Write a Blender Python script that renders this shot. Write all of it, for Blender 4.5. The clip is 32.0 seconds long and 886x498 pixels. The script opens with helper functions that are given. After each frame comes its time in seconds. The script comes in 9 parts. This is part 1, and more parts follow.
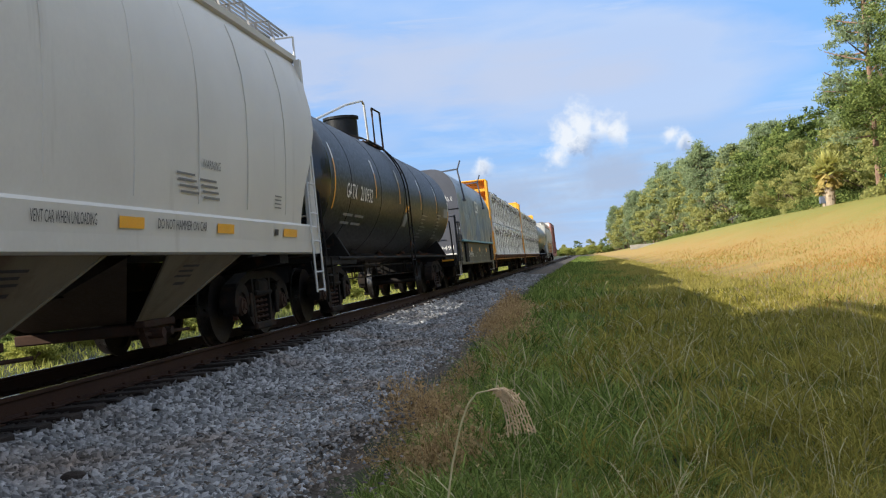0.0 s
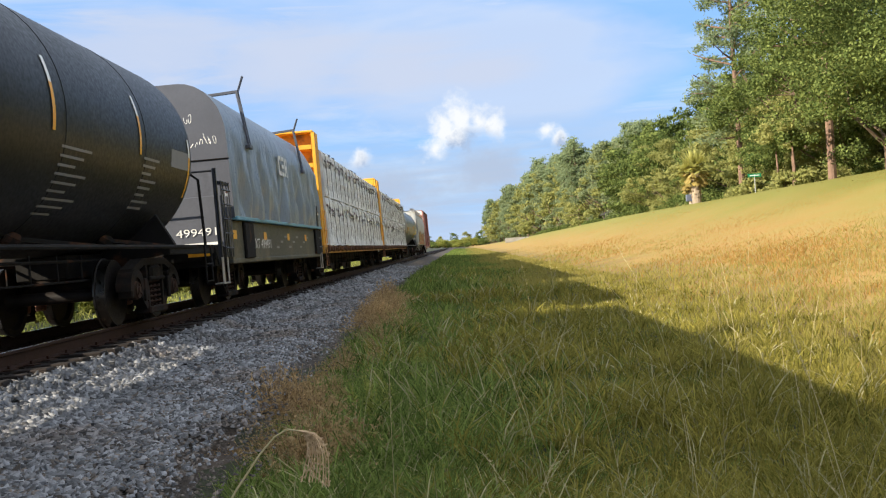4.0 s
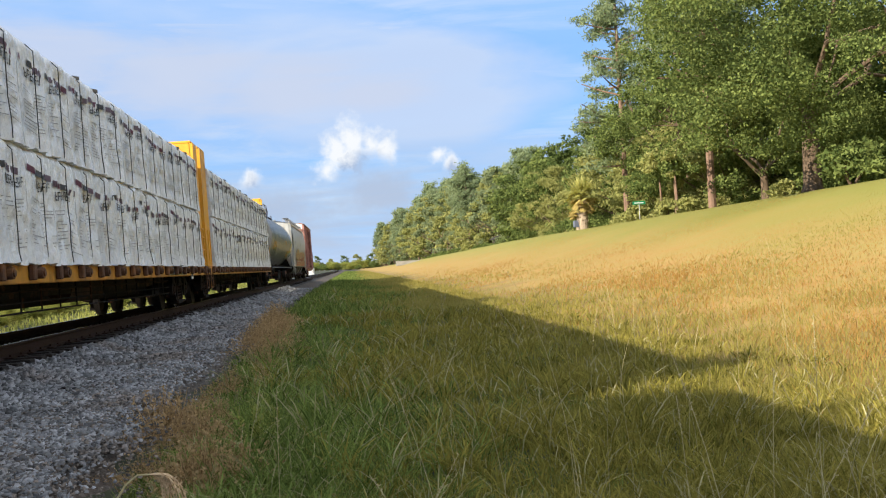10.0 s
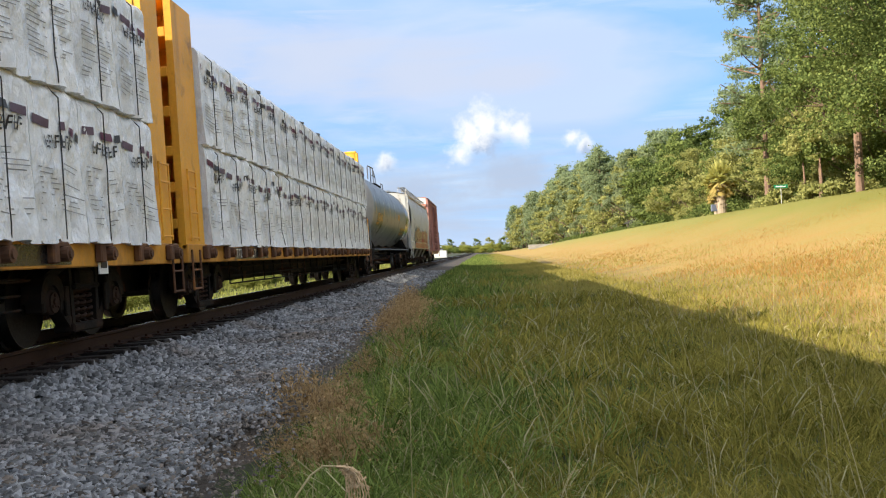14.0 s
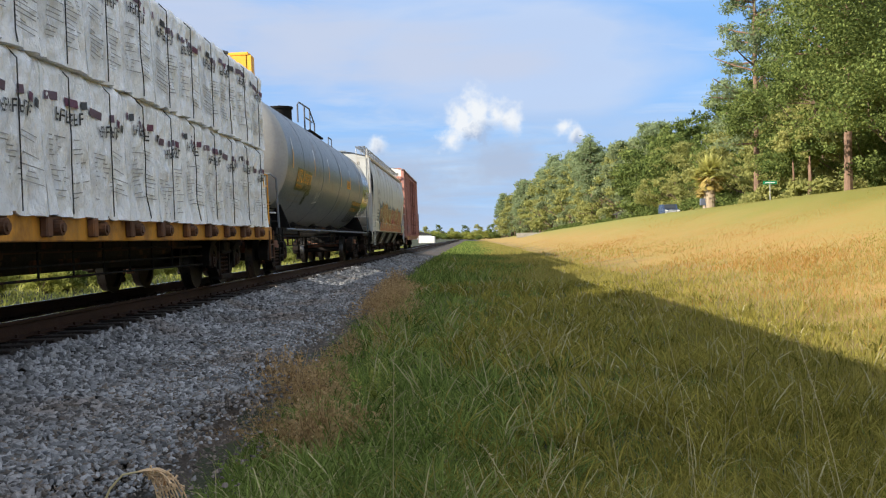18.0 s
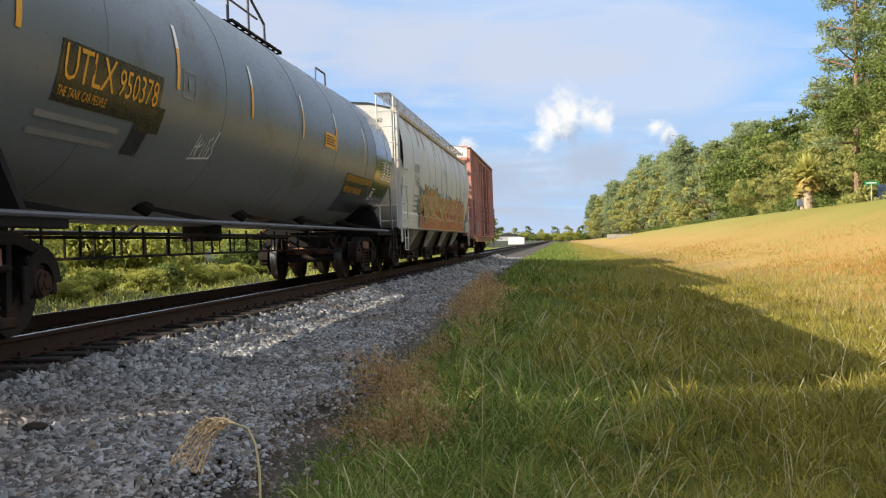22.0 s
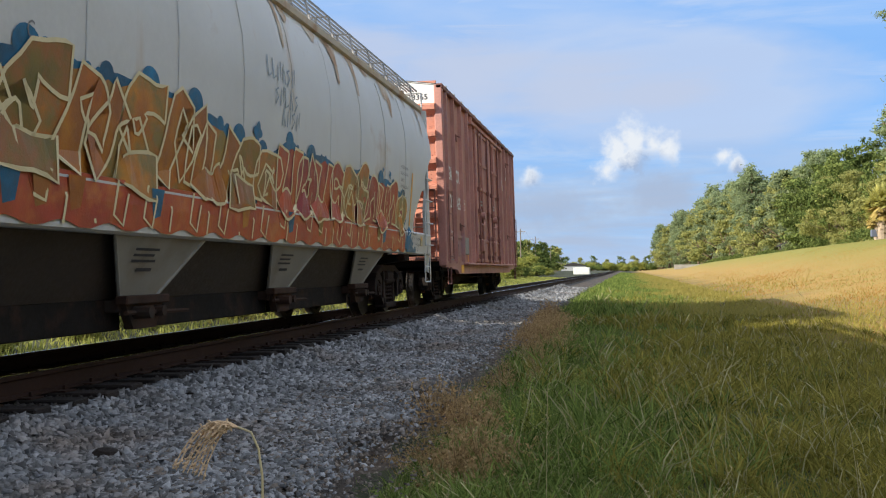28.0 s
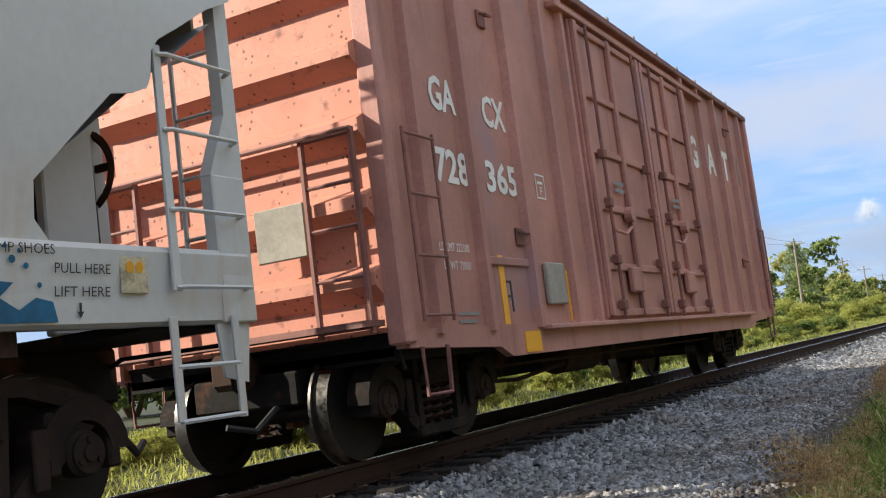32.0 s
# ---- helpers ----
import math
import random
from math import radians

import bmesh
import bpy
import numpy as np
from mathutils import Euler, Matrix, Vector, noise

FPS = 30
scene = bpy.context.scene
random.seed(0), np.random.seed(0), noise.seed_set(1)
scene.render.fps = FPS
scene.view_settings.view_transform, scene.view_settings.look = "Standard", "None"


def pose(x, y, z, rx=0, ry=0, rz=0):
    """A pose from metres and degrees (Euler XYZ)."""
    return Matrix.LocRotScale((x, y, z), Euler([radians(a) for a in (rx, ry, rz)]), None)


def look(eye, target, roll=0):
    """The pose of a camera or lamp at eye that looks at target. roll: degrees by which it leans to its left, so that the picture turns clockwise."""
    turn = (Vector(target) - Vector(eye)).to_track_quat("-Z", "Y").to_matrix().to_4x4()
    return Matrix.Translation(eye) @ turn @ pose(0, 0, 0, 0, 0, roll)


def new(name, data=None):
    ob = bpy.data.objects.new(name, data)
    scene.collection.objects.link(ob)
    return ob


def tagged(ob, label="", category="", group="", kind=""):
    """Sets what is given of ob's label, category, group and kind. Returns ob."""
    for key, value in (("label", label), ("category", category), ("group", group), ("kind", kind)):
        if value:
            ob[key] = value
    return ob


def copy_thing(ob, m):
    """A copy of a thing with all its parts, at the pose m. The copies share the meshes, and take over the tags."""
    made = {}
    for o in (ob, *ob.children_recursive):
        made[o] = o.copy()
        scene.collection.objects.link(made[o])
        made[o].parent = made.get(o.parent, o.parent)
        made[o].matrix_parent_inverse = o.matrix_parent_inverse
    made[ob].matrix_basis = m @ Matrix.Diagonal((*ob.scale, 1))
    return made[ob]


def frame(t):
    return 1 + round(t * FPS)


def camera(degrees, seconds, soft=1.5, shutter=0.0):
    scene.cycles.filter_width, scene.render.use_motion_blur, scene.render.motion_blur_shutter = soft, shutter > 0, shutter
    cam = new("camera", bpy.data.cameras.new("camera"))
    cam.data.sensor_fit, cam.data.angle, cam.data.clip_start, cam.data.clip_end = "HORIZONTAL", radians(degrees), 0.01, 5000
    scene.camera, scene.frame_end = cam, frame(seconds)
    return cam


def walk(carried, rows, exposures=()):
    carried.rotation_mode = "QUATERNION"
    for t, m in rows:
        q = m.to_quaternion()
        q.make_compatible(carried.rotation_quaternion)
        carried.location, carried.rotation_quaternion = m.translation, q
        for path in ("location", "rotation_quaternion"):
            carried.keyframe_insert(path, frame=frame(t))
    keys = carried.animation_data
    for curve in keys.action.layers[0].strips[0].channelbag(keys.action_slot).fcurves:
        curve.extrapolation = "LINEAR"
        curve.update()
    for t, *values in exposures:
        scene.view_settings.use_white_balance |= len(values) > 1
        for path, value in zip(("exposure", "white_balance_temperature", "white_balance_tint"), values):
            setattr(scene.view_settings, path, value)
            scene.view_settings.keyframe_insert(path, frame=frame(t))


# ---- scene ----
cam = camera(46.39, 32.0, soft=1.15)
EYE = (0.0, 0.0, 0.8)


def aim(yaw, pitch, roll):
    """Camera pose from heading (left of the track), tilt and lean in degrees."""
    y, p = radians(yaw), radians(pitch)
    ahead = Vector((-math.sin(y) * math.cos(p), math.cos(y) * math.cos(p), math.sin(p)))
    return look(EYE, Vector(EYE) + ahead, roll)


PATH = [
    (0.0, aim(7.76, 0.87, -4.80)),
    (0.5, aim(8.57, 0.89, -4.90)),
    (1.0, aim(8.33, 0.73, -4.78)),
    (1.5, aim(5.46, 0.47, -4.63)),
    (2.0, aim(-0.43, -0.16, -4.98)),
    (2.5, aim(-4.43, -0.66, -5.23)),
    (3.0, aim(-1.92, -0.44, -4.97)),
    (3.5, aim(-0.12, -0.29, -4.47)),
    (5.5, aim(2.71, 0.21, -2.78)),
    (6.0, aim(2.29, 0.10, -2.58)),
    (6.5, aim(-2.43, -0.05, -0.68)),
    (7.0, aim(-11.64, -0.16, 1.53)),
    (7.5, aim(-23.72, 0.18, -0.26)),
    (8.0, aim(-24.35, 0.19, -0.53)),
    (8.5, aim(-20.86, 0.33, -1.49)),
    (9.0, aim(-13.64, 0.57, -2.53)),
    (9.5, aim(-7.29, 0.84, -2.43)),
    (10.0, aim(-5.12, 0.75, -3.27)),
    (10.5, aim(-2.79, 0.71, -3.27)),
    (11.0, aim(-0.89, 0.70, -3.12)),
    (11.5, aim(-0.59, 0.58, -3.03)),
    (12.0, aim(0.37, 0.55, -3.07)),
    (12.5, aim(1.68, 0.45, -2.87)),
    (13.0, aim(2.36, 0.34, -2.73)),
    (13.5, aim(2.14, 0.29, -2.84)),
    (15.5, aim(2.80, -0.12, -2.38)),
    (16.0, aim(2.31, -0.20, -2.10)),
    (16.5, aim(2.15, -0.28, -1.83)),
    (17.0, aim(2.24, -0.41, -1.66)),
    (17.5, aim(1.82, -0.51, -1.49)),
    (18.0, aim(1.61, -0.60, -0.99)),
    (18.5, aim(1.32, -0.68, -0.79)),
    (19.0, aim(1.03, -0.72, -0.62)),
    (19.5, aim(1.08, -0.80, -0.76)),
    (20.0, aim(1.74, -0.79, -0.77)),
    (20.5, aim(2.58, -0.45, -1.14)),
    (21.0, aim(3.62, -0.37, -1.06)),
    (21.5, aim(4.68, -0.39, -1.06)),
    (22.0, aim(6.56, -0.45, -0.86)),
    (22.5, aim(9.96, -0.47, -0.67)),
    (23.0, aim(13.01, -0.42, -0.99)),
    (23.5, aim(12.83, -0.50, -1.02)),
    (24.0, aim(12.49, -0.59, -0.80)),
    (24.5, aim(12.23, -0.31, -0.57)),
    (25.0, aim(11.95, -0.09, -0.51)),
    (25.5, aim(11.69, 0.05, -0.51)),
    (27.5, aim(10.58, 0.96, -0.85)),
    (28.0, aim(10.11, 1.23, -0.63)),
    (28.5, aim(9.46, 1.79, -0.56)),
    (29.0, aim(9.44, 2.42, -0.64)),
    (29.5, aim(8.97, 3.67, -0.70)),
    (30.0, aim(8.65, 3.63, -1.70)),
    (30.5, aim(10.54, 3.88, -3.27)),
    (31.0, aim(14.50, 4.19, -3.82)),
    (31.5, aim(20.69, 4.91, -5.09)),
    (32.0, aim(27.73, 5.89, -6.09)),
]
walk(cam, PATH, [(0.0, 0.85, 6050, 8), (2.0, 1.10, 6500, 8), (3.0, 0.98, 6400, 8), (6.0, 1.02, 6400, 8), (7.0, 1.05, 6400, 8), (8.0, 0.80, 6250, 8), (9.0, 0.74, 6150, 8), (10.0, 0.95, 6350, 8), (11.0, 1.02, 6400, 8), (12.0, 0.86, 6250, 8), (13.0, 1.08, 6450, 8), (16.0, 1.04, 6350, 8), (19.0, 0.82, 6250, 8), (21.0, 0.82, 6300, 8), (23.0, 1.14, 6950, 8), (25.0, 0.98, 6650, 8), (28.0, 0.79, 6150, 8), (30.0, 0.55, 6000, 8), (31.0, 0.66, 6100, 8), (32.0, 0.98, 6250, 8)])

# ---- light ----
SUN_TO = Vector((8.8, 5.2, -4.9))
world = bpy.data.worlds.new("sky")
scene.world = world
world.use_nodes = True
wt = world.node_tree


def wnode(kind, **kw):
    n = wt.nodes.new(kind)
    for key, value in kw.items():
        n.inputs[key].default_value = value
    return n


def wmath(op, a, b=None):
    n = wt.nodes.new("ShaderNodeMath")
    n.operation = op
    for i, v in enumerate((a, b)):
        if v is None:
            continue
        if isinstance(v, (int, float)):
            n.inputs[i].default_value = v
        else:
            wt.links.new(v, n.inputs[i])
    return n.outputs[0]


sky_tex = wt.nodes.new("ShaderNodeTexSky")
sky_tex.sky_type, sky_tex.sun_disc = "NISHITA", False
sky_tex.sun_elevation, sky_tex.sun_rotation = radians(25.6), radians(239.4)
sky_tex.air_density, sky_tex.dust_density, sky_tex.ozone_density = 1.0, 0.15, 3.5
view = wt.nodes.new("ShaderNodeTexCoord")
# high thin veil of cloud, drawn out sideways
stretch = wt.nodes.new("ShaderNodeMapping")
stretch.inputs["Scale"].default_value = (1.5, 1.5, 4.2)
wt.links.new(view.outputs["Generated"], stretch.inputs["Vector"])
veil = wnode("ShaderNodeTexNoise", Scale=2.0, Detail=7.0, Roughness=0.48, Distortion=0.3)
wt.links.new(stretch.outputs[0], veil.inputs["Vector"])
veil_amount = wt.nodes.new("ShaderNodeMapRange")
veil_amount.inputs["From Min"].default_value, veil_amount.inputs["From Max"].default_value = 0.42, 0.64
veil_amount.inputs["To Min"].default_value, veil_amount.inputs["To Max"].default_value = 0.85, 0.97
wt.links.new(veil.outputs["Fac"], veil_amount.inputs["Value"])
puff = wnode("ShaderNodeTexNoise", Scale=34.0, Detail=6.0, Roughness=0.5)
wt.links.new(view.outputs["Generated"], puff.inputs["Vector"])


def heap(azimuth, elevation, radius, flat=1.0):
    """How deep a direction lies inside a heap of cloud."""
    a, e = radians(azimuth), radians(elevation)
    off = wt.nodes.new("ShaderNodeVectorMath")
    off.operation = "SUBTRACT"
    off.inputs[1].default_value = (math.sin(a) * math.cos(e), math.cos(a) * math.cos(e), math.sin(e))
    wt.links.new(view.outputs["Generated"], off.inputs[0])
    squash = wt.nodes.new("ShaderNodeVectorMath")
    squash.operation = "MULTIPLY"
    squash.inputs[1].default_value = (1, 1, flat)
    wt.links.new(off.outputs[0], squash.inputs[0])
    size = wt.nodes.new("ShaderNodeVectorMath")
    size.operation = "LENGTH"
    wt.links.new(squash.outputs[0], size.inputs[0])
    return wmath("SUBTRACT", 1.0, wmath("DIVIDE", size.outputs["Value"], radius))


HEAPS = [(-0.5, 6.5, 0.023), (0.5, 6.8, 0.026), (1.4, 6.75, 0.024), (2.1, 6.5, 0.017), (-0.9, 5.5, 0.018), (0.3, 6.0, 0.020), (5.2, 6.0, 0.013), (5.8, 5.4, 0.012), (-5.2, 5.0, 0.014)]
fine = wnode("ShaderNodeTexNoise", Scale=95.0, Detail=7.0, Roughness=0.6)
wt.links.new(view.outputs["Generated"], fine.inputs["Vector"])
ragged = wmath("ADD", wmath("MULTIPLY", wmath("SUBTRACT", puff.outputs["Fac"], 0.52), 1.7), wmath("MULTIPLY", wmath("SUBTRACT", fine.outputs["Fac"], 0.5), 1.3))
depth = None
for h in HEAPS:
    d = heap(*h)
    depth = d if depth is None else wmath("MAXIMUM", depth, d)
edge = wmath("ADD", depth, ragged)
white = wt.nodes.new("ShaderNodeMapRange")
white.interpolation_type = "SMOOTHSTEP"
white.inputs["From Min"].default_value, white.inputs["From Max"].default_value = -0.12, 0.85
white.inputs["To Max"].default_value = 0.97
wt.links.new(edge, white.inputs["Value"])
mix1 = wt.nodes.new("ShaderNodeMix")
mix1.data_type = "RGBA"
wt.links.new(veil_amount.outputs[0], mix1.inputs["Factor"])
wt.links.new(sky_tex.outputs[0], mix1.inputs[6])
# thin and blue towards the horizon, whiter and thicker overhead
high = wt.nodes.new("ShaderNodeSeparateXYZ")
wt.links.new(view.outputs["Generated"], high.inputs[0])
rise = wt.nodes.new("ShaderNodeMapRange")
rise.inputs["From Min"].default_value, rise.inputs["From Max"].default_value = 0.20, 0.75
wt.links.new(high.outputs["Z"], rise.inputs["Value"])
veil_colour = wt.nodes.new("ShaderNodeMix")
veil_colour.data_type = "RGBA"
wt.links.new(rise.outputs[0], veil_colour.inputs["Factor"])
veil_colour.inputs[7].default_value = (5.4, 5.5, 5.7, 1)
low_tone = wt.nodes.new("ShaderNodeMix")
low_tone.data_type = "RGBA"
streaks = wt.nodes.new("ShaderNodeMapRange")
streaks.inputs["From Min"].default_value, streaks.inputs["From Max"].default_value = 0.44, 0.60
wt.links.new(veil.outputs["Fac"], streaks.inputs["Value"])
# fine drawn-out ice cloud, slanting
slant = wt.nodes.new("ShaderNodeMapping")
slant.inputs["Rotation"].default_value = (0, radians(9), radians(12))
slant.inputs["Scale"].default_value = (2.2, 2.2, 15.0)
wt.links.new(view.outputs["Generated"], slant.inputs["Vector"])
wisp = wnode("ShaderNodeTexNoise", Scale=2.6, Detail=9.0, Roughness=0.62, Distortion=0.7)
wt.links.new(slant.outputs[0], wisp.inputs["Vector"])
wisps = wt.nodes.new("ShaderNodeMapRange")
wisps.inputs["From Min"].default_value, wisps.inputs["From Max"].default_value = 0.42, 0.72
wisps.inputs["To Max"].default_value = 0.75
wt.links.new(wisp.outputs["Fac"], wisps.inputs["Value"])
wt.links.new(wmath("MAXIMUM", wmath("MULTIPLY", streaks.outputs[0], 0.8), wisps.outputs[0]), low_tone.inputs["Factor"])
low_tone.inputs[6].default_value, low_tone.inputs[7].default_value = (1.22, 2.25, 4.15, 1), (2.75, 3.1, 3.9, 1)
wt.links.new(low_tone.outputs[2], veil_colour.inputs[6])
wt.links.new(veil_colour.outputs[2], mix1.inputs[7])
# a broad flat lavender-grey sheet over the line
sheet_depth = None
for h in [(-9.0, 10.6, 0.13, 2.6), (-3.0, 9.9, 0.12, 3.0), (1.5, 9.6, 0.08, 3.2), (-16.0, 11.5, 0.14, 2.6)]:
    d = heap(*h)
    sheet_depth = d if sheet_depth is None else wmath("MAXIMUM", sheet_depth, d)
sheet_amount = wt.nodes.new("ShaderNodeMapRange")
sheet_amount.interpolation_type = "SMOOTHSTEP"
sheet_amount.inputs["From Min"].default_value, sheet_amount.inputs["From Max"].default_value = -0.05, 0.75
sheet_amount.inputs["To Max"].default_value = 0.72
wt.links.new(wmath("ADD", sheet_depth, wmath("MULTIPLY", wmath("SUBTRACT", wisp.outputs["Fac"], 0.5), 1.5)), sheet_amount.inputs["Value"])
mix_sheet = wt.nodes.new("ShaderNodeMix")
mix_sheet.data_type = "RGBA"
wt.links.new(sheet_amount.outputs[0], mix_sheet.inputs["Factor"])
wt.links.new(mix1.outputs[2], mix_sheet.inputs[6])
mix_sheet.inputs[7].default_value = (2.75, 2.95, 3.6, 1)
low_depth = None
for h in [(1.8, 4.0, 0.060, 2.2), (6.0, 3.6, 0.07, 2.4), (-4.0, 3.3, 0.07, 2.6), (13.0, 4.2, 0.08, 2.6), (-12.0, 4.0, 0.09, 2.6)]:
    d = heap(*h)
    low_depth = d if low_depth is None else wmath("MAXIMUM", low_depth, d)
low_amount = wt.nodes.new("ShaderNodeMapRange")
low_amount.interpolation_type = "SMOOTHSTEP"
low_amount.inputs["From Min"].default_value, low_amount.inputs["From Max"].default_value = 0.0, 0.8
low_amount.inputs["To Max"].default_value = 0.8
wt.links.new(wmath("ADD", low_depth, wmath("MULTIPLY", ragged, 0.5)), low_amount.inputs["Value"])
mix_low = wt.nodes.new("ShaderNodeMix")
mix_low.data_type = "RGBA"
wt.links.new(low_amount.outputs[0], mix_low.inputs["Factor"])
wt.links.new(mix_sheet.outputs[2], mix_low.inputs[6])
mix_low.inputs[7].default_value = (2.0, 2.35, 3.05, 1)
# heaps: white where they face the sun, grey-blue on their undersides
shade = None
for h in [(1.2, 5.5, 0.022), (0.2, 4.9, 0.018), (5.9, 4.7, 0.016), (-4.9, 4.3, 0.018)]:
    d = heap(*h)
    shade = d if shade is None else wmath("MAXIMUM", shade, d)
under = wt.nodes.new("ShaderNodeMapRange")
under.inputs["From Min"].default_value, under.inputs["From Max"].default_value = 0.0, 0.55
wt.links.new(wmath("ADD", shade, ragged), under.inputs["Value"])
heap_tone = wt.nodes.new("ShaderNodeMix")
heap_tone.data_type = "RGBA"
wt.links.new(under.outputs[0], heap_tone.inputs["Factor"])
heap_tone.inputs[6].default_value, heap_tone.inputs[7].default_value = (4.2, 4.2, 4.25, 1), (1.95, 2.35, 3.15, 1)
mix3 = wt.nodes.new("ShaderNodeMix")
mix3.data_type = "RGBA"
wt.links.new(white.outputs[0], mix3.inputs["Factor"])
wt.links.new(mix_low.outputs[2], mix3.inputs[6])
wt.links.new(heap_tone.outputs[2], mix3.inputs[7])
# pale layered cloud low over the horizon
bank = wt.nodes.new("ShaderNodeMapRange")
bank.inputs["From Min"].default_value, bank.inputs["From Max"].default_value = 0.135, 0.06
bank.inputs["To Max"].default_value = 0.85
wt.links.new(high.outputs["Z"], bank.inputs["Value"])
layers = wnode("ShaderNodeTexNoise", Scale=7.0, Detail=8.0, Roughness=0.6, Distortion=0.4)
flatten = wt.nodes.new("ShaderNodeMapping")
flatten.inputs["Scale"].default_value = (1.0, 1.0, 9.0)
wt.links.new(view.outputs["Generated"], flatten.inputs["Vector"])
wt.links.new(flatten.outputs[0], layers.inputs["Vector"])
layer_amount = wt.nodes.new("ShaderNodeMapRange")
layer_amount.inputs["From Min"].default_value, layer_amount.inputs["From Max"].default_value = 0.35, 0.65
layer_amount.inputs["To Min"].default_value = 0.15
wt.links.new(layers.outputs["Fac"], layer_amount.inputs["Value"])
mix4 = wt.nodes.new("ShaderNodeMix")
mix4.data_type = "RGBA"
wt.links.new(wmath("MULTIPLY", wmath("MULTIPLY", bank.outputs[0], layer_amount.outputs[0]), wmath("SUBTRACT", 1.0, white.outputs[0])), mix4.inputs["Factor"])
wt.links.new(mix3.outputs[2], mix4.inputs[6])
mix4.inputs[7].default_value = (2.2, 2.5, 3.15, 1)
wt.links.new(mix4.outputs[2], wt.nodes["Background"].inputs[0])
wt.nodes["Background"].inputs[1].default_value = 0.12

sun = new("sun", bpy.data.lights.new("sun", "SUN"))
sun.data.energy, sun.data.angle, sun.data.color = 5.0, radians(0.5), (1.0, 0.88, 0.70)
sun.matrix_world = look(-6 * SUN_TO, (0, 0, 0))


# ---- materials ----
def surface(name, base, rough=0.7, metal=0.0, var=0.18, s1=1.2, s2=25.0, bump=0.15, bs=60.0, dirt=None, dirt_amount=0.4, dirt_scale=0.7,
            streak=None, streak_amount=0.4, rnd=0.0, isl=0.0, other=None, spec=0.4, stretch=(1, 1, 1), deep=0.02):
    """A painted, worn or natural surface: two scales of variation, optional dirt blotches and vertical streaks."""
    m = bpy.data.materials.new(name)
    m.use_nodes = True
    t = m.node_tree
    b = t.nodes["Principled BSDF"]
    b.inputs["Roughness"].default_value, b.inputs["Metallic"].default_value = rough, metal
    b.inputs["Specular IOR Level"].default_value = spec
    co = t.nodes.new("ShaderNodeTexCoord").outputs["Object"]
    if stretch != (1, 1, 1):
        mp = t.nodes.new("ShaderNodeMapping")
        mp.inputs["Scale"].default_value = stretch
        t.links.new(co, mp.inputs["Vector"])
        co = mp.outputs[0]

    def noise_out(scale, detail=4.0, squeeze=None):
        n = t.nodes.new("ShaderNodeTexNoise")
        n.inputs["Scale"].default_value, n.inputs["Detail"].default_value, n.inputs["Roughness"].default_value = scale, detail, 0.6
        src = co
        if squeeze:
            mp = t.nodes.new("ShaderNodeMapping")
            mp.inputs["Scale"].default_value = squeeze
            t.links.new(co, mp.inputs["Vector"])
            src = mp.outputs[0]
        t.links.new(src, n.inputs["Vector"])
        return n.outputs["Fac"]

    def ranged(v, a, b_, lo, hi):
        n = t.nodes.new("ShaderNodeMapRange")
        for k, val in (("From Min", a), ("From Max", b_), ("To Min", lo), ("To Max", hi)):
            n.inputs[k].default_value = val
        t.links.new(v, n.inputs["Value"])
        return n.outputs[0]

    def mixed(fac, a, b_):
        n = t.nodes.new("ShaderNodeMix")
        n.data_type = "RGBA"
        t.links.new(fac, n.inputs["Factor"])
        for i, v in ((6, a), (7, b_)):
            if isinstance(v, tuple):
                n.inputs[i].default_value = (*v[:3], 1)
            else:
                t.links.new(v, n.inputs[i])
        return n.outputs[2]

    hi = tuple(min(1, c * (1 + var)) for c in base) if other is None else other
    lo = tuple(c * (1 - var) for c in base)
    big, small = noise_out(s1), noise_out(s2, 6.0)
    col = mixed(ranged(big, 0.3, 0.7, 0, 1), lo, hi)
    grain = ranged(small, 0.2, 0.8, 1 - var, 1 + var)
    scaled = t.nodes.new("ShaderNodeVectorMath")
    scaled.operation = "SCALE"
    t.links.new(col, scaled.inputs[0])
    t.links.new(grain, scaled.inputs["Scale"])
    col = scaled.outputs[0]
    if dirt:
        col = mixed(ranged(noise_out(dirt_scale, 8.0), 0.62 - 0.25 * dirt_amount, 0.75 - 0.2 * dirt_amount, 0, 0.85), col, dirt)
    if streak:
        col = mixed(ranged(noise_out(1.0, 6.0, (2.2, 2.2, 0.22)), 0.66 - 0.22 * streak_amount, 0.8, 0, 0.8), col, streak)
    if rnd or isl:
        src = t.nodes.new("ShaderNodeObjectInfo").outputs["Random"] if rnd else t.nodes.new("ShaderNodeNewGeometry").outputs["Random Per Island"]
        k = rnd or isl
        n = t.nodes.new("ShaderNodeVectorMath")
        n.operation = "SCALE"
        t.links.new(col, n.inputs[0])
        t.links.new(ranged(src, 0, 1, 1 - k, 1 + k), n.inputs["Scale"])
        col = n.outputs[0]
    t.links.new(col, b.inputs["Base Color"])
    if bump:
        bp = t.nodes.new("ShaderNodeBump")
        bp.inputs["Strength"].default_value, bp.inputs["Distance"].default_value = bump, deep
        t.links.new(noise_out(bs, 5.0), bp.inputs["Height"])
        t.links.new(bp.outputs[0], b.inputs["Normal"])
        t.links.new(ranged(small, 0.3, 0.7, max(0, rough - 0.12), min(1, rough + 0.12)), b.inputs["Roughness"])
    return m


